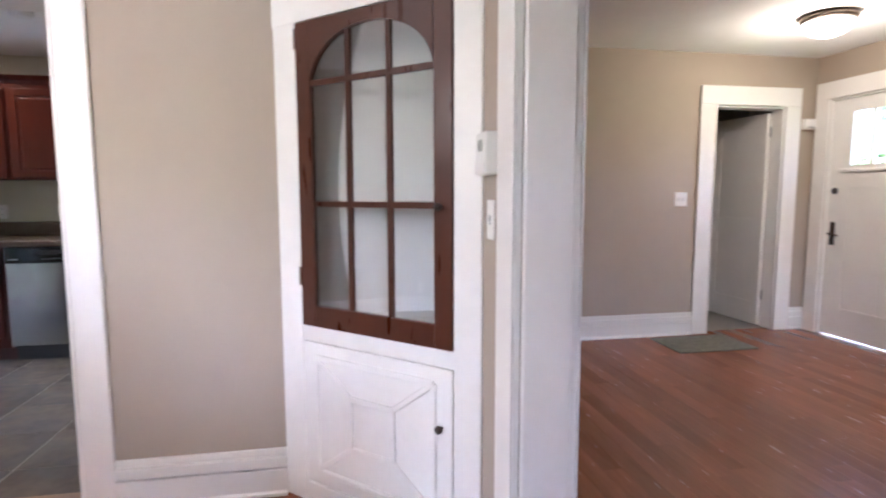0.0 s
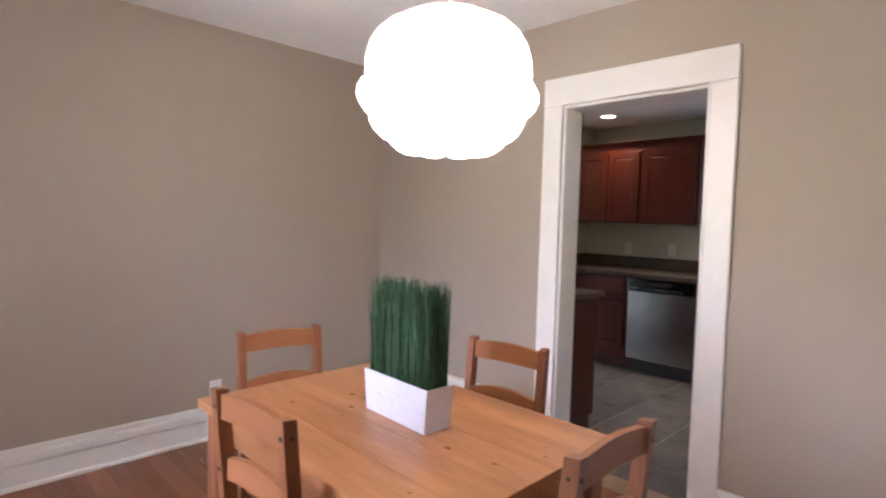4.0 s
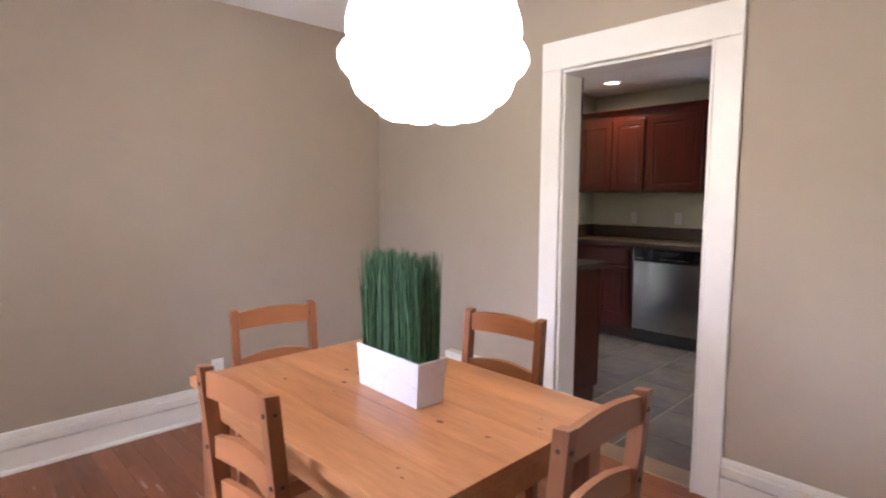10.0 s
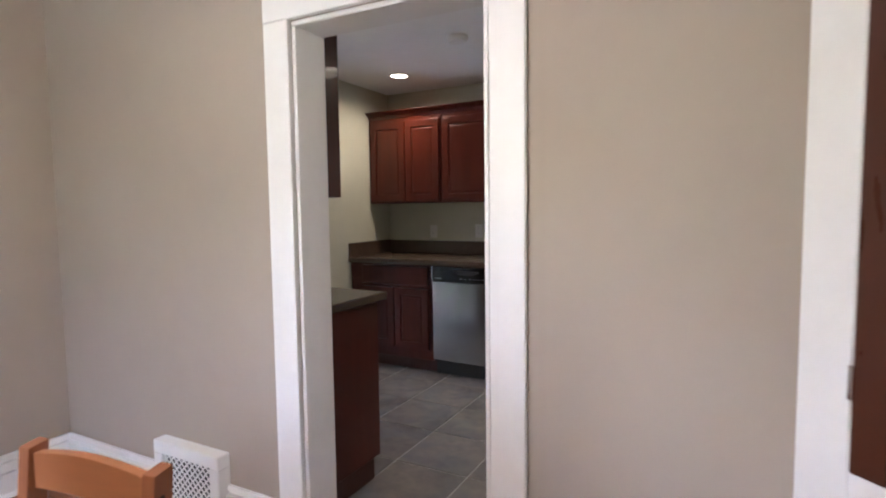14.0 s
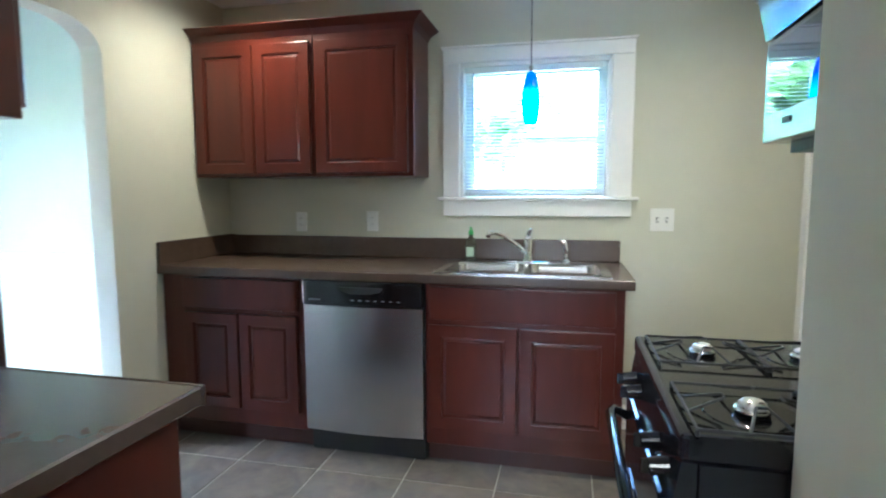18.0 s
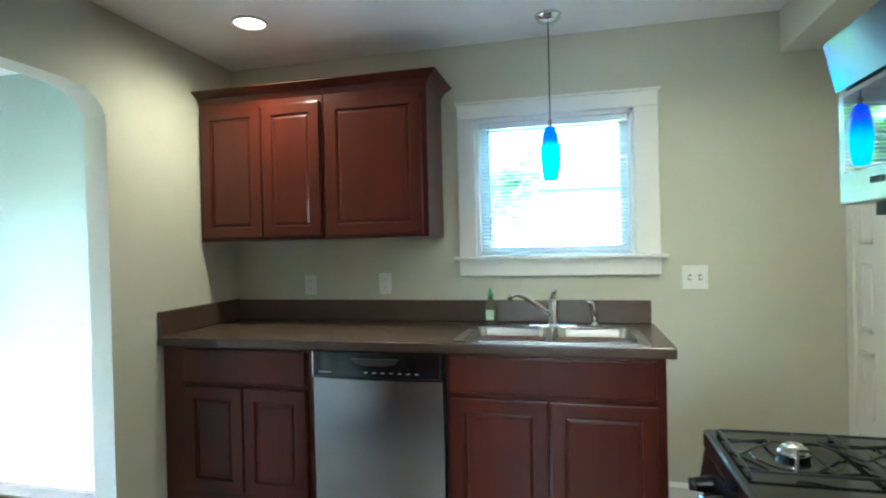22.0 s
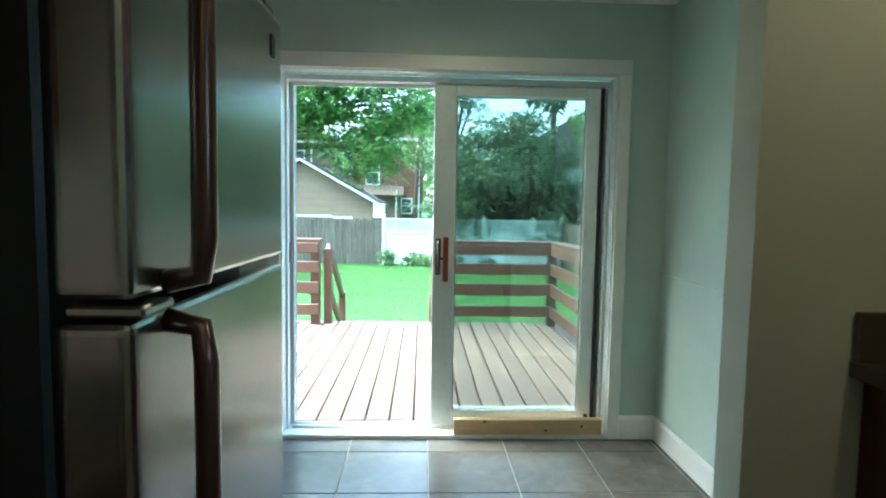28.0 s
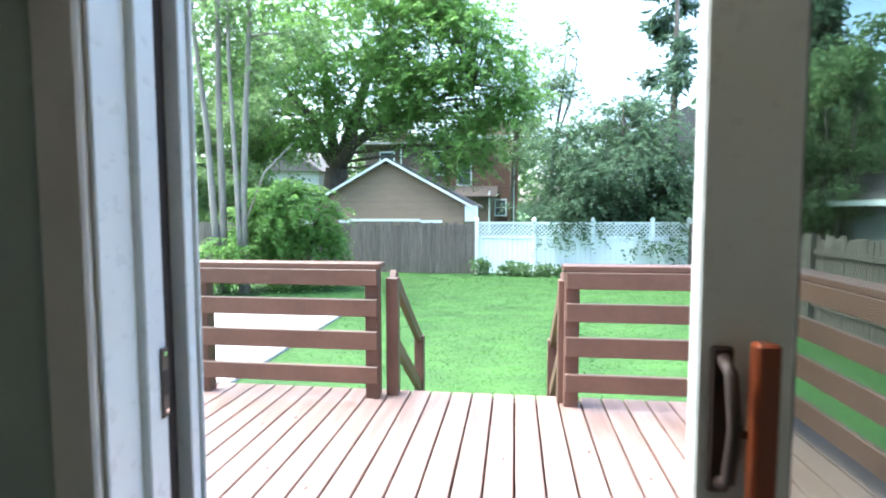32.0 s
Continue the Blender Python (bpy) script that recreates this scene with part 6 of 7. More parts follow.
def steps():
    t = thing("deck_steps", (-4.7, 3.85, GZ), "wooden steps from the deck down to the lawn", "steps")
    for k in range(3):
        z, x = -0.155 - 0.19 * k, -4.20 - 0.28 * k
        part("tread", bx(x - 0.29, x - 0.005, 3.34, 4.42, z - 0.04, z, bevel=0.005), DECKW, t)
        part("riser", bx(x - 0.02, x - 0.004, 3.36, 4.40, z + 0.001, z + 0.15), RAILW, t)
    for y in (3.30, 4.43):
        part("stringer", prism(bmesh.new(), [(-4.20, -0.02), (-4.20, -0.35), (-4.75, GZ), (-5.10, GZ), (-5.10, -0.58)], "y", y, y + 0.04), RAILW, t)
        part("top_post", bx(-4.14, -4.06, y - 0.03, y + 0.05, 0.032, 0.83, bevel=0.004), RAILW, t)
        part("low_post", bx(-5.16, -5.08, y - 0.03, y + 0.05, GZ, 0.20, bevel=0.004), RAILW, t)
        for dz in (0.0, -0.43):
            m = pose(-4.62, y + 0.01, 0.50 + dz, 0, -33.5, 0)
            part("hand_rail" if dz == 0 else "lower_rail", box(bmesh.new(), -0.66, 0.62, -0.022, 0.022, -0.045, 0.045, bevel=0.005, m=m), RAILW, t)


steps()


def wood_fence(name, axis, at, u0, u1, top, label, cap=0.0, seed=1):
    """A plank fence with posts; every plank is a piece of its own."""
    rng = random.Random(seed)
    t = thing(name, (at, (u0 + u1) / 2, GZ) if axis == "y" else ((u0 + u1) / 2, at, GZ), label, "fence")
    base = t["base"]
    meshes = []
    for h in (0.0, 0.03, -0.03, 0.05):
        b = bx(-0.012, 0.012, -0.066, 0.066, GZ + 0.03, top + h, bevel=0.003) if axis == "y" else bx(-0.066, 0.066, -0.012, 0.012, GZ + 0.03, top + h, bevel=0.003)
        meshes.append(done("plank", b, OLDWOOD))
    u = u0
    while u < u1:
        o = new("plank", rng.choice(meshes))
        o.parent = t
        o.matrix_parent_inverse = Matrix.Translation([-v for v in base])
        off = rng.uniform(-0.006, 0.006)
        o.location = (at + off, u + 0.07, 0) if axis == "y" else (u + 0.07, at + off, 0)
        u += 0.141
    k = u0
    while k <= u1:
        part("post", bx(at - 0.10, at - 0.013, k - 0.045, k + 0.045, GZ, top + 0.05) if axis == "y" else bx(k - 0.045, k + 0.045, at - 0.10, at - 0.013, GZ, top + 0.05), OLDWOOD, t)
        k += 2.2
    for z in (GZ + 0.35, top - 0.3):
        part("rail", bx(at - 0.05, at - 0.013, u0, u1, z, z + 0.09) if axis == "y" else bx(u0, u1, at - 0.05, at - 0.013, z, z + 0.09), OLDWOOD, t)
    return t


wood_fence("wooden_fence", "y", -17.6, -9.5, 2.87, 0.84, "weathered grey wooden plank fence at the back", seed=2)
wood_fence("wooden_fence", "x", 9.35, -17.4, -2.5, 0.80, "weathered grey wooden plank fence along the side", seed=4)


def white_fence():
    t = thing("vinyl_fence", (-17.6, 6.1, GZ), "white vinyl privacy fence with a lattice top", "fence")
    ys = [2.95, 4.725, 6.50, 8.25, 9.3]
    for y in ys:
        p = part("post", bx(-17.66, -17.54, y - 0.06, y + 0.06, GZ, 0.99, bevel=0.006), WVINYL, t)
        bm = bmesh.new()
        bmesh.ops.create_cone(bm, cap_ends=True, segments=4, radius1=0.10, radius2=0.0, depth=0.09, matrix=Matrix.Translation((-17.6, y, 1.035)) @ Matrix.Rotation(radians(45), 4, "Z"))
        part("post_cap", bm, WVINYL, p)
    for a, b in zip(ys, ys[1:]):
        a, b = a + 0.06, b - 0.06
        for z0, z1 in ((GZ + 0.06, GZ + 0.18), (0.40, 0.47), (0.85, 0.91)):
            part("rail", bx(-17.63, -17.57, a, b, z0, z1), WVINYL, t)
        n = int((b - a) / 0.15)
        for k in range(n):
            w = (b - a) / n
            part("panel", bx(-17.612, -17.588, a + k * w, a + (k + 1) * w - 0.006, GZ + 0.17, 0.41), WVINYL, t)
        bm = bmesh.new()
        h, pitch = 0.38, 0.125
        n = int((b - a + h) / pitch)
        for s in (1, -1):
            for k in range(n + 4):
                y = a - h + k * pitch
                ya, yb = (y, y + h) if s > 0 else (y + h, y)
                # clip the lath to the panel
                pts = [(ya, 0.47), (yb, 0.85)]
                (p0, z0), (p1, z1) = pts
                lo, hi = max(min(p0, p1), a), min(max(p0, p1), b)
                if hi - lo < 0.02:
                    continue
                f = lambda yy: z0 + (yy - p0) / (p1 - p0) * (z1 - z0)
                za, zb = f(lo), f(hi)
                x = -17.6 + 0.006 * s
                q = 0.026
                vs = [bm.verts.new(v) for v in ((x, lo, za - q), (x, hi, zb - q), (x, hi, zb + q), (x, lo, za + q))]
                bm.faces.new(vs)
        r = bmesh.ops.extrude_face_region(bm, geom=bm.faces[:])
        bmesh.ops.translate(bm, verts=[v for v in r["geom"] if isinstance(v, bmesh.types.BMVert)], vec=(0.006, 0, 0))
        part("lattice", bm, WVINYL, t, "white diagonal lattice")["kind"] = "stuff"


white_fence()


def garage():
    """A neighbour's gabled garage behind the fence; the gable looks at the garden."""
    t = thing("garage", (-24, -0.6, GZ), "tan sided garage with a grey gable roof and white trim", "garage")
    x, yl, yr, ya, ze, za = -21.0, -3.75, 2.32, -0.72, 1.50, 3.17
    part("wall", bx(x - 6, x - 0.05, yl + 0.15, yr - 0.1, GZ, ze), SIDING, t)
    nb = 38
    for k in range(nb):
        z0 = GZ + (za - 0.12 - GZ) * k / nb
        z1 = GZ + (za - 0.12 - GZ) * (k + 1) / nb
        f = max(0.0, (z0 - ze) / (za - ze))
        a, b = yl + 0.15 + (ya - yl - 0.15) * f, yr - 0.1 - (yr - 0.1 - ya) * f
        if b - a < 0.1:
            continue
        bm = prism(bmesh.new(), [(x - 0.05, z0 + 0.012), (x + 0.02, z0), (x - 0.028, z1 + 0.012), (x - 0.05, z1 + 0.012)], "y", a, b)
        part("siding_board", bm, SIDING, t)
    for ye, s in ((yl, -1), (yr, 1)):
        bm = prism(bmesh.new(), [(ye + s * 0.25, ze - 0.14), (ya, za), (ya, za + 0.10), (ye + s * 0.25, ze - 0.04)], "x", x - 6.2, x + 0.22)
        r = part("roof_slope", bm, SHINGLE, t)
        bm = prism(bmesh.new(), [(ye + s * 0.25, ze - 0.155), (ya, za - 0.015), (ya, za + 0.085), (ye + s * 0.25, ze - 0.06)], "x", x + 0.221, x + 0.25)
        part("barge_board", bm, WVINYL, r, "white barge board")
    for a, b, z in ((-2.66, -2.2, 0.80), (-2.2, 0.55, 0.85), (0.55, 1.4, 0.80)):
        part("trim_board", bx(x + 0.025, x + 0.06, a, b, z, z + 0.10), WVINYL, t, "white trim board")
    part("eave_box", bx(x - 0.3, x + 0.2, yr - 0.05, yr + 0.42, 0.86, ze - 0.05), WVINYL, t)


garage()


def house():
    t = thing("brick_house", (-38, 0, GZ), "red-brown brick two-storey house behind the garage", "house")
    x, y0, ym, y1, zt, zg = -34.0, -5.2, -0.1, 4.3, 5.36, 5.75
    part("wall", bx(x - 8, x, y0, ym, GZ, zt), BRICK, t)
    part("wall", bx(x - 8, x + 0.02, ym, y1, GZ, zg), BRICK, t)
    part("eave", bx(x - 8.2, x + 0.35, y0 - 0.4, ym, zt, zt + 0.12), mat("grey_eave", (0.32, 0.31, 0.30), 0.6), t)
    part("flat_roof", bx(x - 8.2, x + 0.3, y0 - 0.35, ym, zt + 0.121, zt + 0.17), SHINGLE, t)
    part("gable", prism(bmesh.new(), [(ym, zg), (y1, zg), ((ym + y1) / 2 + 0.6, zg + 1.75)], "x", x - 8, x - 0.05), mat("pink_gable_shingle", (0.33, 0.20, 0.165), 0.8, vary=0.2, scale=5, bump=0.3, bscale=12), t, "pinkish shingled gable")
    for ya, yb, za, zb in ((ym - 0.3, 2.7, zg - 0.1, zg + 1.85), (2.7, y1 + 0.35, zg + 1.85, zg - 0.1)):
        r = part("roof", prism(bmesh.new(), [(ya, za), (yb, zb), (yb, zb + 0.12), (ya, za + 0.12)], "x", x - 8.3, x + 0.3), SHINGLE, t)
        part("barge_board", prism(bmesh.new(), [(ya, za - 0.08), (yb, zb - 0.08), (yb, zb + 0.1), (ya, za + 0.1)], "x", x + 0.301, x + 0.33), WVINYL, r)
    part("soffit_trim", bx(x + 0.021, x + 0.12, ym, y1, zg - 0.12, zg + 0.06), WVINYL, t, "white trim under the gable")
    part("chimney", bx(x - 3, x - 2.2, -3.9, -3.1, zt, zt + 1.0), BRICK, t)
    part("low_wing", bx(x + 0.021, x + 1.5, 0.2, 2.9, GZ, 2.05), BRICK, t)
    part("wing_roof", prism(bmesh.new(), [(x + 0.022, 2.65), (x + 1.75, 2.02), (x + 1.75, 2.1), (x + 0.022, 2.75)], "y", 0.0, 3.1), mat("dark_brown_roofing", (0.045, 0.034, 0.028), 0.95, vary=0.2, scale=5, bump=0.3, bscale=15), t)
    for y, z in ((4.05, zg - 0.12), (2.66, 2.4), (-2.9, zt)):
        part("downpipe", cyl(bmesh.new(), (x + 0.09 if y != 2.66 else x + 1.58, y, 0), (x + 0.09 if y != 2.66 else x + 1.58, y, z), 0.05, n=8), WVINYL, t)
    dk = mat("dark_window_glass", (0.06, 0.08, 0.09), 0.08, vary=0.1, bump=0)
    for a, b, c, d in ((-0.80, -0.30, 3.5, 4.85), (0.66, 1.42, 2.85, 4.3), (2.98, 3.56, 1.0, 1.88), (-4.2, -3.4, 3.5, 4.85)):
        w = part("window", bx(x + 0.021, x + 0.08, a - 0.09, b + 0.09, c - 0.09, d + 0.09), WVINYL, t, "white framed window")
        m = (c + d) / 2
        part("pane", bx(x + 0.08, x + 0.09, a, b, c, m - 0.03), dk, w)
        part("pane", bx(x + 0.08, x + 0.09, a, b, m + 0.03, d), dk, w)
    g = thing("gabled_house", (-44, -14, GZ), "grey gabled house far behind the trees", "house")
    part("wall", bx(-47, -40, -17, -10.5, GZ, 4.3), mat("pale_grey_siding", (0.42, 0.43, 0.42), 0.7), g)
    part("roof", prism(bmesh.new(), [(-17.4, 4.2), (-10.1, 4.2), (-13.2, 6.2)], "x", -47.3, -39.6), SHINGLE, g)
    h = thing("grey_house", (-30, 20, GZ), "low grey house beyond the side fence", "house")
    part("wall", bx(-16, -9, 12.5, 18, GZ, 1.5), mat("grey_siding", (0.16, 0.18, 0.18), 0.7), h)
    part("roof", prism(bmesh.new(), [(12.0, 1.45), (18.5, 1.45), (15.2, 3.3)], "x", -16.5, -8.5), SHINGLE, h)
    part("eave", bx(-16.5, -8.5, 11.95, 12.05, 1.36, 1.5), WVINYL, h)
    h = thing("pale_house", (-42, 22, GZ), "pale house far behind the trees", "house")
    part("wall", bx(-46, -36, 9, 20, GZ, 4.5), mat("pale_siding", (0.55, 0.55, 0.53), 0.7), h)
    part("roof", prism(bmesh.new(), [(8.6, 4.4), (20.4, 4.4), (14.5, 7.6)], "x", -46.4, -35.6), SHINGLE, h)


house()

# ---- trees ----
BARK = mat("grey_bark", (0.075, 0.06, 0.048), 0.9, color2=(0.16, 0.135, 0.11), scale=6, stretch=(1, 1, 0.3), bump=0.6, bscale=25)


def leafmat(name, c1, c2):
    m = mat(name, c1, 0.55, color2=c2, scale=1.1, bump=0, spec=0.3)
    nt = m.node_tree
    b = nt.nodes["Principled BSDF"]
    tr = nt.nodes.new("ShaderNodeBsdfTranslucent")
    tr.inputs[0].default_value = (*[min(1, v * 1.5) for v in c2], 1)
    mx = nt.nodes.new("ShaderNodeMixShader")
    mx.inputs[0].default_value = 0.45
    nt.links.new(b.outputs[0], mx.inputs[1])
    nt.links.new(tr.outputs[0], mx.inputs[2])
    nt.links.new(mx.outputs[0], nt.nodes["Material Output"].inputs[0])
    return m


LEAF = leafmat("bright_leaf", (0.075, 0.165, 0.045), (0.17, 0.30, 0.085))
LEAF2 = leafmat("mid_leaf", (0.06, 0.115, 0.045), (0.14, 0.22, 0.09))
NEEDLE = leafmat("dark_needles", (0.040, 0.082, 0.048), (0.095, 0.155, 0.09))
NEEDLE2 = leafmat("grey_green_needles", (0.03, 0.06, 0.04), (0.07, 0.12, 0.075))


def leaf_cloud(name, pts, size, per, spread, material, parent, label, seed, flat=0.6, droop=0.0, long=1.0):
    """Many small leaves round the given twig points, as one mesh."""
    rng = np.random.default_rng(seed)
    p = np.repeat(np.array(pts, float), per, 0)
    n = len(p)
    p = p + rng.normal(0, 1, (n, 3)) * np.array(spread)
    d = rng.normal(0, 1, (n, 3))
    d[:, 2] = d[:, 2] * flat - droop
    d /= np.linalg.norm(d, axis=1, keepdims=True) + 1e-9
    e = np.cross(d, rng.normal(0, 1, (n, 3)))
    e /= np.linalg.norm(e, axis=1, keepdims=True) + 1e-9
    s = size * (0.6 + 0.8 * rng.random((n, 1)))
    q = np.stack([p, p + d * s * 0.5 * long + e * s * 0.28, p + d * s * long, p + d * s * 0.5 * long - e * s * 0.28], 1).reshape(-1, 3)
    me = bpy.data.meshes.new(name)
    me.vertices.add(n * 4)
    me.vertices.foreach_set("co", q.ravel().astype(np.float32))
    me.loops.add(n * 4)
    me.loops.foreach_set("vertex_index", np.arange(n * 4, dtype=np.int32))
    me.polygons.add(n)
    me.polygons.foreach_set("loop_start", np.arange(0, n * 4, 4, dtype=np.int32))
    me.update()
    me.materials.append(material)
    return tagged(part(name, None, None, parent, label, mesh=me), kind="stuff")


def broad_tree(name, x, y, label, trunks, height, radius, leaves, material, seed, size=0.22, low=0.3, rtrunk=0.3, lean=0.25, limbs=9):
    """A deciduous tree: trunks that fork into limbs and twigs, with leaves round the twigs."""
    rng = random.Random(seed)
    t = thing(name, (x, y, GZ), label, "tree")
    tips = []
    for k in range(trunks):
        a = 2 * math.pi * k / max(trunks, 1) + rng.uniform(0, 0.8)
        ln = lean if trunks > 1 else 0.06
        top = Vector((x + math.cos(a) * ln * height * 0.4, y + math.sin(a) * ln * height * 0.4, GZ + height * rng.uniform(0.8, 0.95)))
        base = Vector((x + math.cos(a) * rtrunk * (0.6 if trunks > 1 else 0), y + math.sin(a) * rtrunk * (0.6 if trunks > 1 else 0), GZ))
        pts = []
        for i in range(9):
            f = i / 8
            w = Vector((rng.uniform(-1, 1), rng.uniform(-1, 1), 0)) * 0.05 * height * f * 0.4
            pts.append(base.lerp(top, f) + w)
        rr = rtrunk / math.sqrt(trunks)
        part("trunk", tube(bmesh.new(), pts, [rr * (1.25 if i == 0 else 1) * (1 - 0.9 * i / 8) + 0.015 for i in range(9)], 10), BARK, t, smooth=True)
        for i in range(limbs):
            f = rng.uniform(low, 0.97)
            st = pts[int(f * 8)].lerp(pts[min(8, int(f * 8) + 1)], (f * 8) % 1)
            an = rng.uniform(0, 2 * math.pi)
            L_ = radius * (1.15 - 0.65 * abs(f - 0.5)) * rng.uniform(0.6, 1.0)
            up = rng.uniform(0.15, 0.7)
            en = st + Vector((math.cos(an) * L_, math.sin(an) * L_, L_ * up * (1 - f * 0.4)))
            md = st.lerp(en, 0.5) + Vector((0, 0, 0.08 * L_))
            part("limb", tube(bmesh.new(), [st, md, en], [rr * 0.42 * (1 - f * 0.6) + 0.012, rr * 0.22 + 0.008, 0.01], 6), BARK, t, smooth=True)
            for j in range(9):
                g = rng.uniform(0.35, 1.05)
                tw = st.lerp(en, g) + Vector((rng.gauss(0, 0.22), rng.gauss(0, 0.22), rng.gauss(0.05, 0.16))) * radius * 0.5
                tips.append(tuple(tw))
    per = max(1, leaves // max(1, len(tips)))
    sp = radius * 0.075
    leaf_cloud("crown", tips, size, per, (sp, sp, sp * 0.65), material, t, "loose leafy crown", seed, droop=0.3, long=1.3)
    return t


def conifer(name, x, y, label, height, radius, leaves, material, seed, start=0.05, size=0.25, rt=0.14, dense=1.0, power=0.8):
    """An evergreen: a straight trunk with whorls of boughs hung with needles."""
    rng = random.Random(seed)
    t = thing(name, (x, y, GZ), label, "tree")
    part("trunk", tube(bmesh.new(), [(x, y, GZ), (x + 0.05, y, GZ + height * 0.5), (x, y + 0.04, GZ + height)], [rt, rt * 0.6, 0.02], 8), BARK, t, smooth=True)
    tips = []
    n = int(46 * dense)
    for i in range(n):
        f = start + (1 - start) * (i + rng.random()) / n
        r = radius * (1 - ((f - start) / (1 - start)) ** (1 / power)) * rng.uniform(0.6, 1.1) + 0.15
        a = rng.uniform(0, 6.283)
        z = GZ + height * f
        st, en = Vector((x, y, z)), Vector((x + math.cos(a) * r, y + math.sin(a) * r, z - r * 0.15 + r * rng.uniform(-0.1, 0.35)))
        if i % 2 == 0:
            part("bough", tube(bmesh.new(), [st, st.lerp(en, 0.5), en], [0.04, 0.025, 0.008], 5), BARK, t)
        for j in range(5):
            tips.append(tuple(st.lerp(en, rng.uniform(0.35, 1.0))))
    sp = radius * 0.11
    leaf_cloud("needles", tips, size, max(1, leaves // len(tips)), (sp, sp, sp * 0.8), material, t, "hanging evergreen sprays", seed, droop=0.5, long=1.7)
    return t


def frond_cloud(name, pts, out, length, leaflets, leaf, material, parent, label, seed, droop=0.5, width=0.34):
    """Feathery sprays: each is a bending stalk, set with leaflets on both sides."""
    rng = np.random.default_rng(seed)
    p = np.array(pts, float)
    n = len(p)
    d = np.array(out, float) + rng.normal(0, 0.55, (n, 3))
    d[:, 2] = d[:, 2] * 0.5
    d /= np.linalg.norm(d, axis=1, keepdims=True) + 1e-9
    side = np.cross(d, np.array([0, 0, 1.0])) + rng.normal(0, 0.25, (n, 3))
    side /= np.linalg.norm(side, axis=1, keepdims=True) + 1e-9
    L = length * (0.6 + 0.7 * rng.random((n, 1)))
    quads = []
    for k in range(leaflets):
        f = 0.12 + 0.88 * (k // 2) / max(1, (leaflets - 1) // 2)
        at = p + d * L * f - np.array([0, 0, 1.0]) * L * droop * f * f
        sg = 1 if k % 2 else -1
        v = side * sg * 0.8 + d * 0.6 + rng.normal(0, 0.2, (n, 3)) - np.array([0, 0, 0.35])
        v /= np.linalg.norm(v, axis=1, keepdims=True)
        s = leaf * (1.1 - 0.5 * f) * (0.7 + 0.6 * rng.random((n, 1)))
        e = np.cross(v, rng.normal(0, 0.5, (n, 3)) + np.array([0, 0, 1.0]))
        e /= np.linalg.norm(e, axis=1, keepdims=True) + 1e-9
        quads.append(np.stack([at, at + v * s * 0.5 + e * s * width, at + v * s, at + v * s * 0.5 - e * s * width], 1))
    q = np.concatenate(quads, 0).reshape(-1, 3)
    m = len(q) // 4
    me = bpy.data.meshes.new(name)
    me.vertices.add(m * 4)
    me.vertices.foreach_set("co", q.ravel().astype(np.float32))
    me.loops.add(m * 4)
    me.loops.foreach_set("vertex_index", np.arange(m * 4, dtype=np.int32))
    me.polygons.add(m)
    me.polygons.foreach_set("loop_start", np.arange(0, m * 4, 4, dtype=np.int32))
    me.update()
    me.materials.append(material)
    return tagged(part(name, None, None, parent, label, mesh=me), kind="stuff")


def feathery_tree(name, label, stems, clumps, fronds, length, leaf, material, seed, spread, bark, label_crown="feathery leafy crown", droop=0.5, twig=0.03):
    """A tree from its stems (points and girths) and the middles of its leaf clumps; a limb runs from the stems to each clump."""
    rng = random.Random(seed)
    t = thing(name, (stems[0][0][0][0], stems[0][0][0][1], GZ), label, "tree")
    nodes = []
    for pts, r0, r1 in stems:
        n = len(pts)
        part("trunk", tube(bmesh.new(), [Vector(q) for q in pts], [r0 + (r1 - r0) * i / (n - 1) for i in range(n)], 10), bark, t, smooth=True)
        for a, b in zip(pts, pts[1:]):
            nodes += [Vector(a).lerp(Vector(b), f) for f in (0.25, 0.6, 1.0)]
    pts, out = [], []
    for c in clumps:
        c = Vector(c)
        near = min((q for q in nodes if q.z < c.z + 0.3), key=lambda q: (q - c).length, default=nodes[0])
        md = near.lerp(c, 0.5) + Vector((rng.uniform(-0.15, 0.15), rng.uniform(-0.2, 0.2), 0.1)) * (near - c).length * 0.4
        part("limb", tube(bmesh.new(), [near, md, c], [twig * 1.8, twig, twig * 0.3], 6), bark, t, smooth=True)
        ax = (c - near).normalized()
        for _ in range(fronds):
            g = Vector((rng.gauss(0, 1), rng.gauss(0, 1), rng.gauss(0, 0.55))) * spread * 0.55
            pts.append(tuple(c + g))
            out.append(tuple((g / spread + ax * 0.4)))
    frond_cloud("crown", pts, out, length, 12, leaf, material, t, label_crown, seed, droop)
    return t


def clump_field(seed, n, middle, half, keep, inner=0.0):
    """Places for leaf clumps in a rounded body, apart from one another."""
    rng = random.Random(seed)
    got = []
    for _ in range(n * 40):
        u = Vector((rng.uniform(-1, 1), rng.uniform(-1, 1), rng.uniform(-1, 1)))
        if not inner < u.length < 1:
            continue
        q = Vector((middle[0] + u.x * half[0], middle[1] + u.y * half[1], middle[2] + u.z * half[2]))
        if keep(q) and all((q - g).length > min(half) * 0.22 for g in got):
            got.append(q)
        if len(got) == n:
            break
    return got


PALEBARK = mat("pale_grey_bark", (0.15, 0.135, 0.12), 0.9, color2=(0.27, 0.25, 0.22), scale=6, stretch=(1, 1, 0.3), bump=0.4, bscale=25)
LEAF3 = leafmat("pale_airy_leaf", (0.09, 0.14, 0.07), (0.17, 0.24, 0.13))

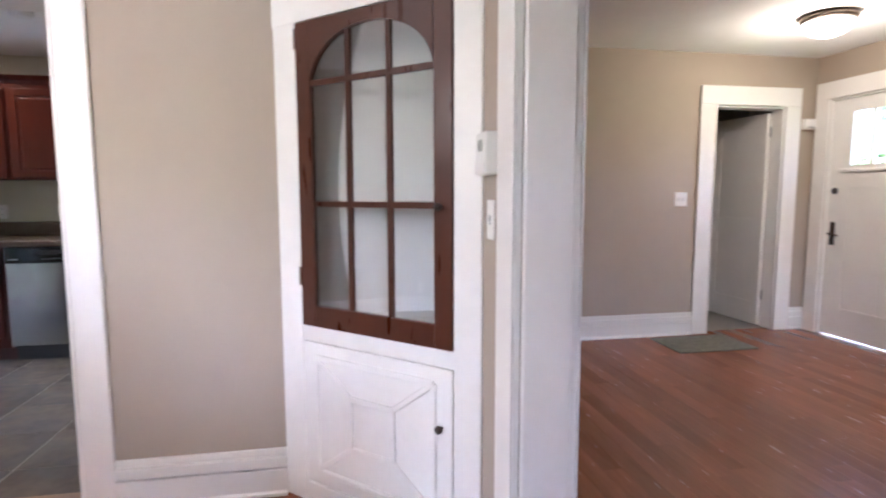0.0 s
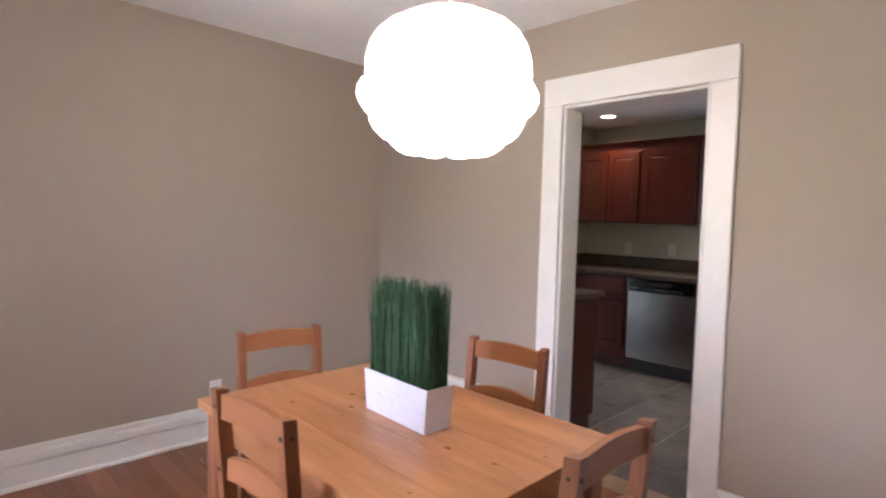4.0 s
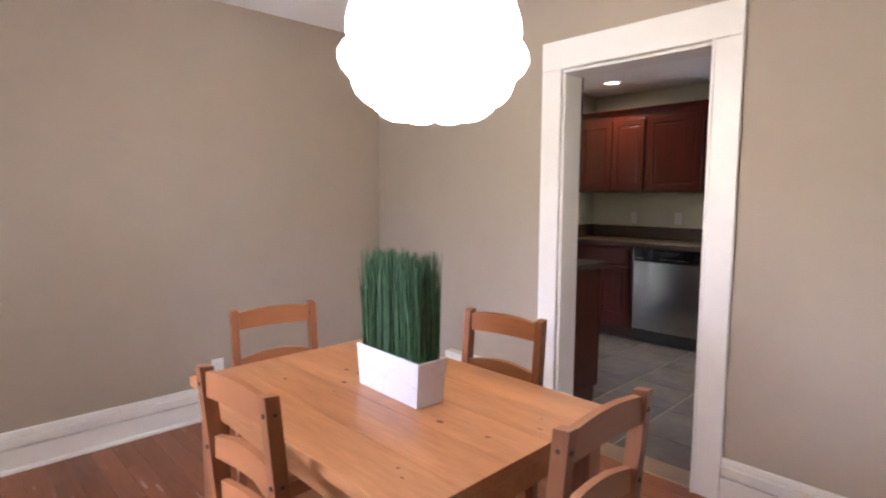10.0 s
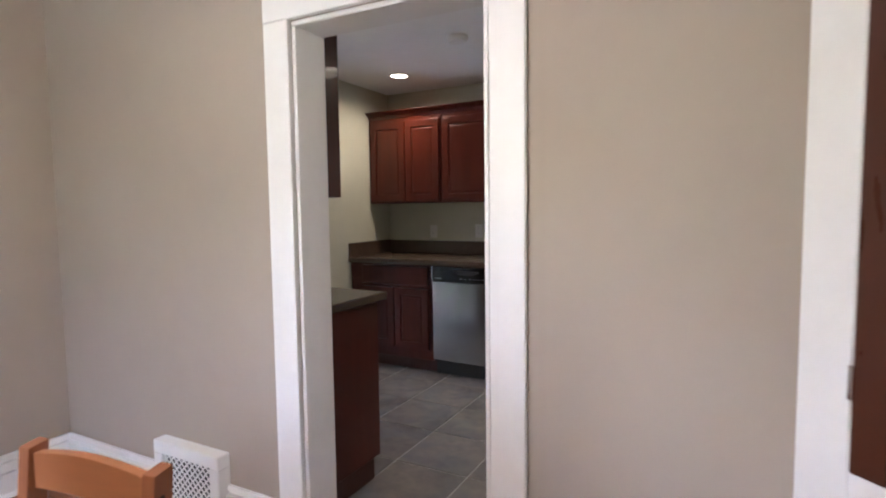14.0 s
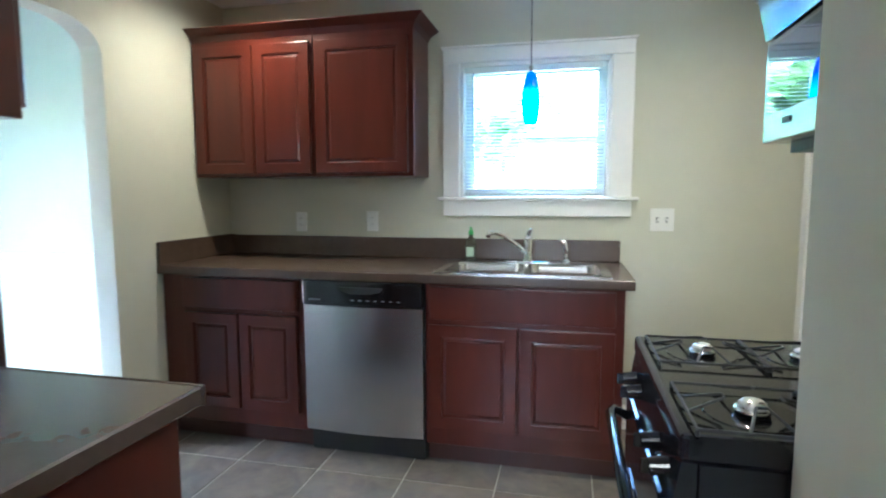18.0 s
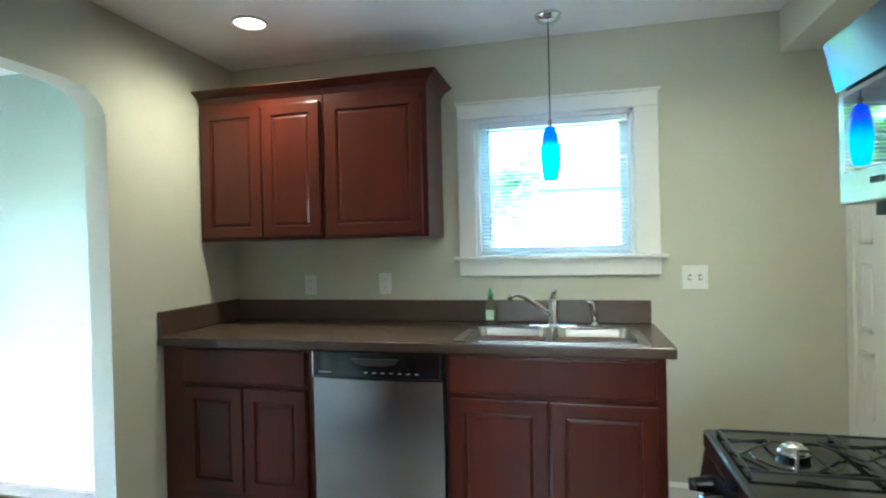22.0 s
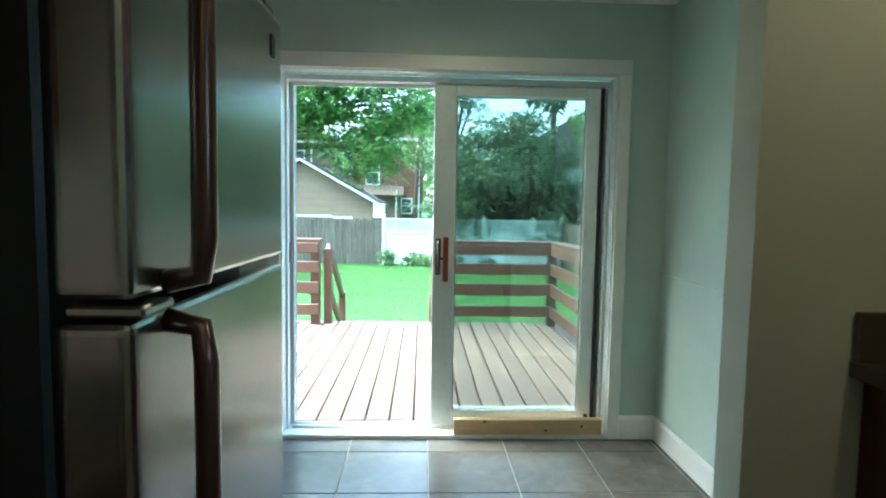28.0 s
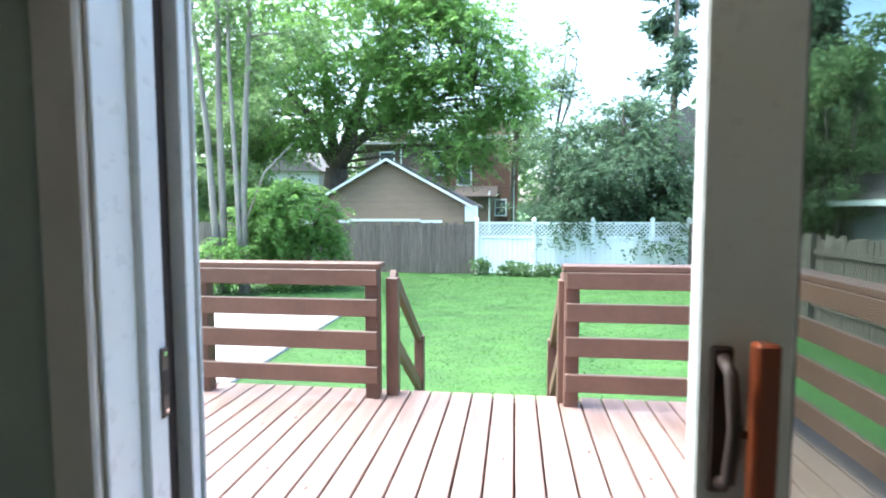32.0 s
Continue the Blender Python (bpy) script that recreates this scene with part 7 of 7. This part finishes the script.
# the large shade tree behind the garage: a forked trunk, spreading limbs, low sprays before the brick house
fork = (-25, -4.05, 3.2)
feathery_tree("shade_tree", "large spreading shade tree with feathery bright green leaves",
              [([(-25, -4.35, GZ), (-25, -4.25, 1.6), fork], 0.62, 0.52),
               ([fork, (-24.8, -3.2, 4.3), (-24.4, -2.3, 4.75), (-23.8, 0.2, 5.8), (-23.2, 2.4, 6.4)], 0.34, 0.05),
               ([fork, (-25.2, -3.4, 5.0), (-25.2, -2.9, 6.6), (-25.3, -2.0, 8.6), (-25.0, -0.8, 11.0)], 0.40, 0.06),
               ([fork, (-25, -4.9, 4.3), (-24.8, -5.2, 5.6), (-24.6, -6.4, 6.9), (-24.2, -8.8, 7.7)], 0.26, 0.05),
               ([fork, (-25.4, -4.6, 6.0), (-25.6, -4.8, 8.5), (-25.6, -5.2, 11.0)], 0.28, 0.05)],
              clump_field(5, 112, (-24.0, -3.4, 8.0), (3.4, 7.2, 4.8), lambda q: q.z > 5.3 + (0 if q.y > -1 else 0.25 * (q.y + 1) + 0.1) or (q.y < -5.2 and q.z > 3.8))
              + clump_field(6, 48, (-22.8, 1.7, 6.6), (1.9, 3.3, 4.0), lambda q: q.z > 3.7 or q.y > 1.0)
              + [(-22.5, -3.3, 4.9), (-22.6, -4.9, 4.4), (-22.4, -6.3, 4.0), (-22.5, -1.8, 5.2), (-22.6, 1.5, 2.9), (-22.6, 2.3, 3.3)],
              78, 0.58, 0.15, LEAF, 11, 0.95, BARK, droop=0.55, twig=0.035)
feathery_tree("slim_tree", "slim several-stemmed grey tree by the back fence",
              [([(-13, -3.05, GZ), (-13, -3.2, 1.5), (-13, -3.28, 3.2), (-13, -3.55, 5.6), (-13, -3.7, 8.0)], 0.10, 0.04),
               ([(-13.1, -3.0, GZ), (-13.1, -3.0, 1.6), (-13.1, -3.02, 3.9), (-13.1, -2.98, 6.3), (-13, -2.9, 8.2)], 0.10, 0.045),
               ([(-12.9, -2.45, GZ), (-12.9, -2.5, 1.5), (-12.9, -2.62, 4.8), (-12.9, -2.6, 7.6)], 0.075, 0.03),
               ([(-13, -2.4, GZ), (-13, -2.4, 1.5), (-13, -2.3, 3.4), (-13, -2.15, 5.4), (-13, -2.0, 7.9)], 0.10, 0.04),
               ([(-13, -2.36, 1.0), (-13.1, -1.9, 2.2), (-13.2, -1.2, 2.9)], 0.035, 0.012)],
              clump_field(8, 26, (-13.2, -2.7, 6.2), (1.3, 2.0, 2.9), lambda q: q.z > 3.6), 42, 0.34, 0.11, LEAF2, 7, 0.5, PALEBARK, twig=0.014)
feathery_tree("garden_shrub", "bright green feathery shrub by the fence",
              [([(-14, -1.75, GZ), (-14, -1.7, 0.6), (-14, -1.5, 1.5)], 0.07, 0.03), ([(-14, -1.9, GZ), (-13.9, -2.3, 0.5), (-13.8, -2.7, 1.0)], 0.05, 0.02), ([(-14, -1.6, GZ), (-13.9, -1.1, 0.5), (-13.8, -0.9, 0.9)], 0.05, 0.02)],
              clump_field(9, 34, (-13.9, -1.65, 0.98), (0.85, 1.15, 1.45), lambda q: q.z > -0.45), 70, 0.40, 0.115, LEAF, 9, 0.36, BARK, droop=0.7, twig=0.014)
feathery_tree("garden_shrub", "low green shrub under the slim trees",
              [([(-12.6, -3.2, GZ), (-12.6, -3.1, 0.0), (-12.5, -2.9, 0.5)], 0.03, 0.012)],
              clump_field(12, 9, (-12.6, -3.0, 0.15), (0.5, 0.8, 0.7), lambda q: q.z > -0.5), 45, 0.32, 0.10, LEAF, 19, 0.3, BARK, droop=0.7, twig=0.01)
for y, h, sd, wide in ((6.6, 11.3, 21, 1.25), (4.5, 10.6, 22, 1.35)):
    feathery_tree("airy_tree", "tall airy pale green tree behind the white fence",
                  [([(-30, y - 0.6, GZ), (-30, y - 0.5, 4.4), (-30, y, 7.6), (-30, y + 0.2, h)], 0.13, 0.02), ([(-30, y - 0.5, 4.4), (-30, y + 0.5, 7.5), (-30, y + 0.8, h - 1.2)], 0.08, 0.02)],
                  clump_field(sd, 30, (-30, y, h - 3.9), (1.4, wide, 4.0), lambda q: True), 38, 0.36, 0.11, LEAF3, sd, 0.55, BARK, twig=0.016)
for y, h, sd in ((-6.5, 11.0, 61), (-1.0, 12.0, 62), (4.0, 10.5, 63)):
    broad_tree("shade_tree", -46, y, "leafy tree behind the brick house", 2, h, 3.6, 9000, LEAF2, sd, size=0.3, low=0.3, rtrunk=0.3)
broad_tree("shade_tree", -27.5, -9.6, "leafy tree behind the back fence", 2, 9.5, 3.6, 18000, LEAF2, 23, size=0.19, rtrunk=0.3)
broad_tree("side_tree", -21.0, -7.6, "leafy green tree behind the back fence", 3, 6.5, 2.6, 20000, LEAF2, 24, size=0.15, low=0.12, rtrunk=0.16, lean=0.4, limbs=11)


def cedar(x, y, label, height, radius, seed, clumps, fronds, low):
    """A spreading cedar: boughs hung with drooping grey-green sprays, widest low down."""
    def inside(q):
        f = (q.z - GZ) / height
        return low < f < 1 and math.hypot(q.x - x, q.y - y) < radius * (1 - max(0.0, f - 0.25) / 0.80) ** 0.7 + 0.12
    feathery_tree("cedar_tree", label, [([(x, y, GZ), (x + 0.05, y, GZ + height * 0.5), (x, y, GZ + height * 0.93)], 0.17, 0.03)],
                  clump_field(seed, clumps, (x, y, GZ + height * 0.52), (radius * 1.1, radius * 1.1, height * 0.62), inside), fronds, 0.46, 0.12, NEEDLE, seed, 0.62, BARK, "drooping evergreen sprays", 0.8, 0.02)


cedar(-19.3, 7.65, "dark spreading evergreen over the white fence", 6.2, 2.2, 31, 66, 62, 0.15)
cedar(-19.4, 5.85, "grey-green spreading evergreen over the white fence", 4.9, 1.65, 34, 40, 52, 0.24)
cedar(-20.4, 9.9, "dark spreading evergreen over the white fence", 4.6, 1.8, 32, 44, 55, 0.2)
conifer("pine_tree", -21.0, 9.7, "tall thin pine with sparse tiered boughs", 13.0, 1.9, 2600, NEEDLE2, 33, start=0.42, size=0.2, rt=0.19, dense=0.32)
broad_tree("side_tree", -16.0, 12.2, "full green tree beyond the side fence", 3, 6.6, 2.3, 22000, LEAF2, 41, size=0.12, low=0.12, rtrunk=0.16, lean=0.4, limbs=12)
broad_tree("side_tree", -19.5, 13.0, "green tree beyond the side fence", 3, 7.4, 2.4, 20000, LEAF2, 42, size=0.13, low=0.12, rtrunk=0.16, lean=0.4, limbs=12)
conifer("pine_tree", -25.0, 16.6, "tall dark pine far behind", 10.5, 2.3, 11000, NEEDLE, 43, start=0.15, size=0.24)
conifer("pine_tree", -20.0, 18.0, "tall dark pine far behind", 10.5, 2.4, 11000, NEEDLE, 44, start=0.15, size=0.24)
conifer("pine_tree", -15.5, 19.8, "tall dark pine far behind", 10.0, 2.4, 11000, NEEDLE, 45, start=0.15, size=0.24)
for k, (x, y, h) in enumerate(((-17.3, 3.9, 0.42), (-17.3, 5.0, 0.36), (-17.2, 5.5, 0.30), (-17.3, 3.05, 0.5), (-17.2, 6.6, 0.3), (-17.2, 4.35, 0.38))):
    w = thing("weed_clump", (x, y, GZ), "small weed clump at the foot of the fence", "weed", "weeds along the fence")
    rng = random.Random(k)
    leaf_cloud("leaves", [(x + rng.uniform(-0.12, 0.12), y + rng.uniform(-0.2, 0.2), GZ + rng.uniform(0.03, h)) for _ in range(20)], 0.12, 12, (0.04, 0.07, 0.04), LEAF2, w, "", k, flat=1.0)


def far_woods():
    """A band of far trees that closes the view."""
    rng = random.Random(77)
    t = thing("far_woods", (-60, 0, GZ), "distant belt of green trees", "woods", kind="stuff")
    pts = []
    for k in range(420):
        y = rng.uniform(-55, 60)
        x = -58 + rng.uniform(-5, 5)
        top = 7.5 + 3 * math.sin(y * 0.21) + 2 * math.sin(y * 0.53 + 1)
        pts.append((x, y, GZ + rng.uniform(0.5, max(2, top))))
    leaf_cloud("crowns", pts, 0.9, 36, (1.0, 1.2, 0.8), LEAF2, t, "", 5)


far_woods()
for z0, sag in ((4.40, 0.0014), (3.40, 0.0026)):
    pts = [(-24.5, y, z0 + sag * (y - 8.5) ** 2) for y in range(-24, 42, 5)]
    w = thing("overhead_wire", (-24.5, 8.5, z0), "thin dark overhead utility wire", "wire", "overhead wires")
    part("wire", tube(bmesh.new(), pts, 0.016, 5), BLACKP, w)
for y in (-24, 41):
    p = thing("utility_pole", (-24.5, y, GZ), "weathered wooden utility pole", "pole", "utility poles")
    part("pole", cyl(bmesh.new(), (-24.5, y, GZ), (-24.5, y, 6.7), 0.14, 0.10, 12), OLDWOOD, p)
    part("crossarm", bx(-24.56, -24.44, y - 0.8, y + 0.8, 5.72, 5.86), OLDWOOD, p)
# outside wall of the house, seen past the deck
structure("facade", bx(-1.415, -1.402, 1.0, 3.5, GZ, 2.6), SIDING, "tan house siding beside the deck", "wall")
structure("facade", bx(-1.415, -1.402, 5.45, 6.3, GZ, 2.6), SIDING, "tan house siding beside the deck", "wall")
# the neighbour's side seen through the kitchen window
n = thing("neighbour_house", (2, 10, GZ), "neighbour's pale sided wall outside the kitchen window", "house")
for k in range(22):
    part("siding_board", prism(bmesh.new(), [(11.5, GZ + k * 0.13), (11.488, GZ + k * 0.13), (11.5, GZ + (k + 1) * 0.13), (11.55, GZ + (k + 1) * 0.13), (11.55, GZ + k * 0.13)], "x", -1.5, 4.0), mat("pale_blue_siding", (0.72, 0.77, 0.80), 0.6, vary=0.05), n)
part("roof", prism(bmesh.new(), [(11.2, 2.1), (15.5, 2.1), (13.5, 2.9)], "x", -1.8, 4.3), SHINGLE, n)
broad_tree("side_tree", 1.0, 9.9, "green tree outside the kitchen window", 2, 5.0, 1.3, 3500, LEAF, 51, size=0.16, low=0.2, rtrunk=0.1, lean=0.3)

broad_tree("front_tree", 11.8, 6.3, "leafy green tree outside the front door", 2, 5.2, 1.7, 9000, LEAF, 71, size=0.14, low=0.15, rtrunk=0.12, lean=0.3)

# unseen concrete added along the front side, under the dining and living room windows
solid("driveway", bx(-1.4, 16, -9.0, -1.75, GZ - 0.1, GZ + 0.03, bevel=0.01), CONCRETE, "added unseen pale concrete slab beside the house", "driveway", kind="structure")


# ---- floor pieces ----
def pieces(name, parent_name, label, x0, x1, y0, y1, sx, sy, gap, z, material, category, bevel=0.0012, stagger=True, seed=0, start=None, along="x"):
    """Planks or tiles over a rectangle, each an object on a shared mesh; cut ones at the edges get their own. along: the way the planks run."""
    rng = random.Random(seed)
    t = thing(parent_name, ((x0 + x1) / 2, (y0 + y1) / 2, 0), label, category, kind="structure")
    cache = {}
    turned = along == "y"
    if turned:
        x0, x1, y0, y1 = y0, y1, x0, x1
    fy = start[1] if start else y0
    while fy < y1 - 1e-4:
        y, yt = max(fy, y0), min(fy + sy, y1)
        fy += sy
        h = yt - y
        if h < 0.01:
            continue
        x = start[0] if start else x0 - (rng.uniform(0, sx) if stagger else 0.0)
        while x < x1 - 1e-4:
            a, b = max(x, x0), min(x + sx, x1)
            x += sx
            if b - a < 0.01 or h < 0.01:
                continue
            key = (round(b - a, 4), round(h, 4))
            if key not in cache:
                w_, h_ = key
                bm = bmesh.new()
                g, v = gap / 2, bevel
                lo = [bm.verts.new(p) for p in ((-w_ / 2 + g, -h_ / 2 + g, -0.011), (w_ / 2 - g, -h_ / 2 + g, -0.011), (w_ / 2 - g, h_ / 2 - g, -0.011), (-w_ / 2 + g, h_ / 2 - g, -0.011))]
                md = [bm.verts.new((p.co.x, p.co.y, -v)) for p in lo]
                hi = [bm.verts.new((p.co.x - math.copysign(v, p.co.x), p.co.y - math.copysign(v, p.co.y), 0)) for p in lo]
                bm.faces.new(hi)
                for r1, r2 in ((lo, md), (md, hi)):
                    for i in range(4):
                        bm.faces.new((r1[i], r1[(i + 1) % 4], r2[(i + 1) % 4], r2[i]))
                cache[key] = done(name, bm, material)
            o = new(name, cache[key])
            o.parent = t
            o.matrix_parent_inverse = Matrix.Translation([-q for q in t["base"]])
            o.location = (y + h / 2, (a + b) / 2, z) if turned else ((a + b) / 2, y + h / 2, z)
            if turned:
                o.rotation_euler = (0, 0, radians(90))
    return t


pieces("plank", "floor_dining", "reddish oak laminate plank floor in the dining room", 0.32, 4.15, -0.08, 3.15, 1.2, 0.095, 0.001, 0.0, LAMINATE, "floor", 0.0005, seed=1)
pieces("plank", "floor_living", "reddish oak laminate plank floor in the living room", 4.15, 7.88, -1.36, 5.22, 1.2, 0.095, 0.001, 0.0, LAMINATE, "floor", 0.0005, seed=2, along="y")
pieces("tile", "floor_kitchen", "mottled grey-brown stone-look kitchen floor tiles", 0.285, 3.58, 3.29, 6.0, 0.412, 0.412, 0.006, 0.0, TILE, "floor", 0.0015, stagger=False, seed=3, start=(0.10, 3.16 - 0.412))
pieces("tile", "floor_nook", "dark grey slate-look floor tiles by the sliding door", -1.225, 0.285, 2.12, 5.62, 0.412, 0.412, 0.006, 0.0, TILE, "floor", 0.0015, stagger=False, seed=4, start=(-1.484, 1.874))
structure("floor_hall", bx(6.2, 8.0, 5.22, 6.15, -0.012, -0.001), mat("grey_carpet", (0.26, 0.25, 0.22), 0.95, vary=0.15, scale=40, bump=0.4, bscale=300), "grey-green carpet in the room behind the door", "floor")
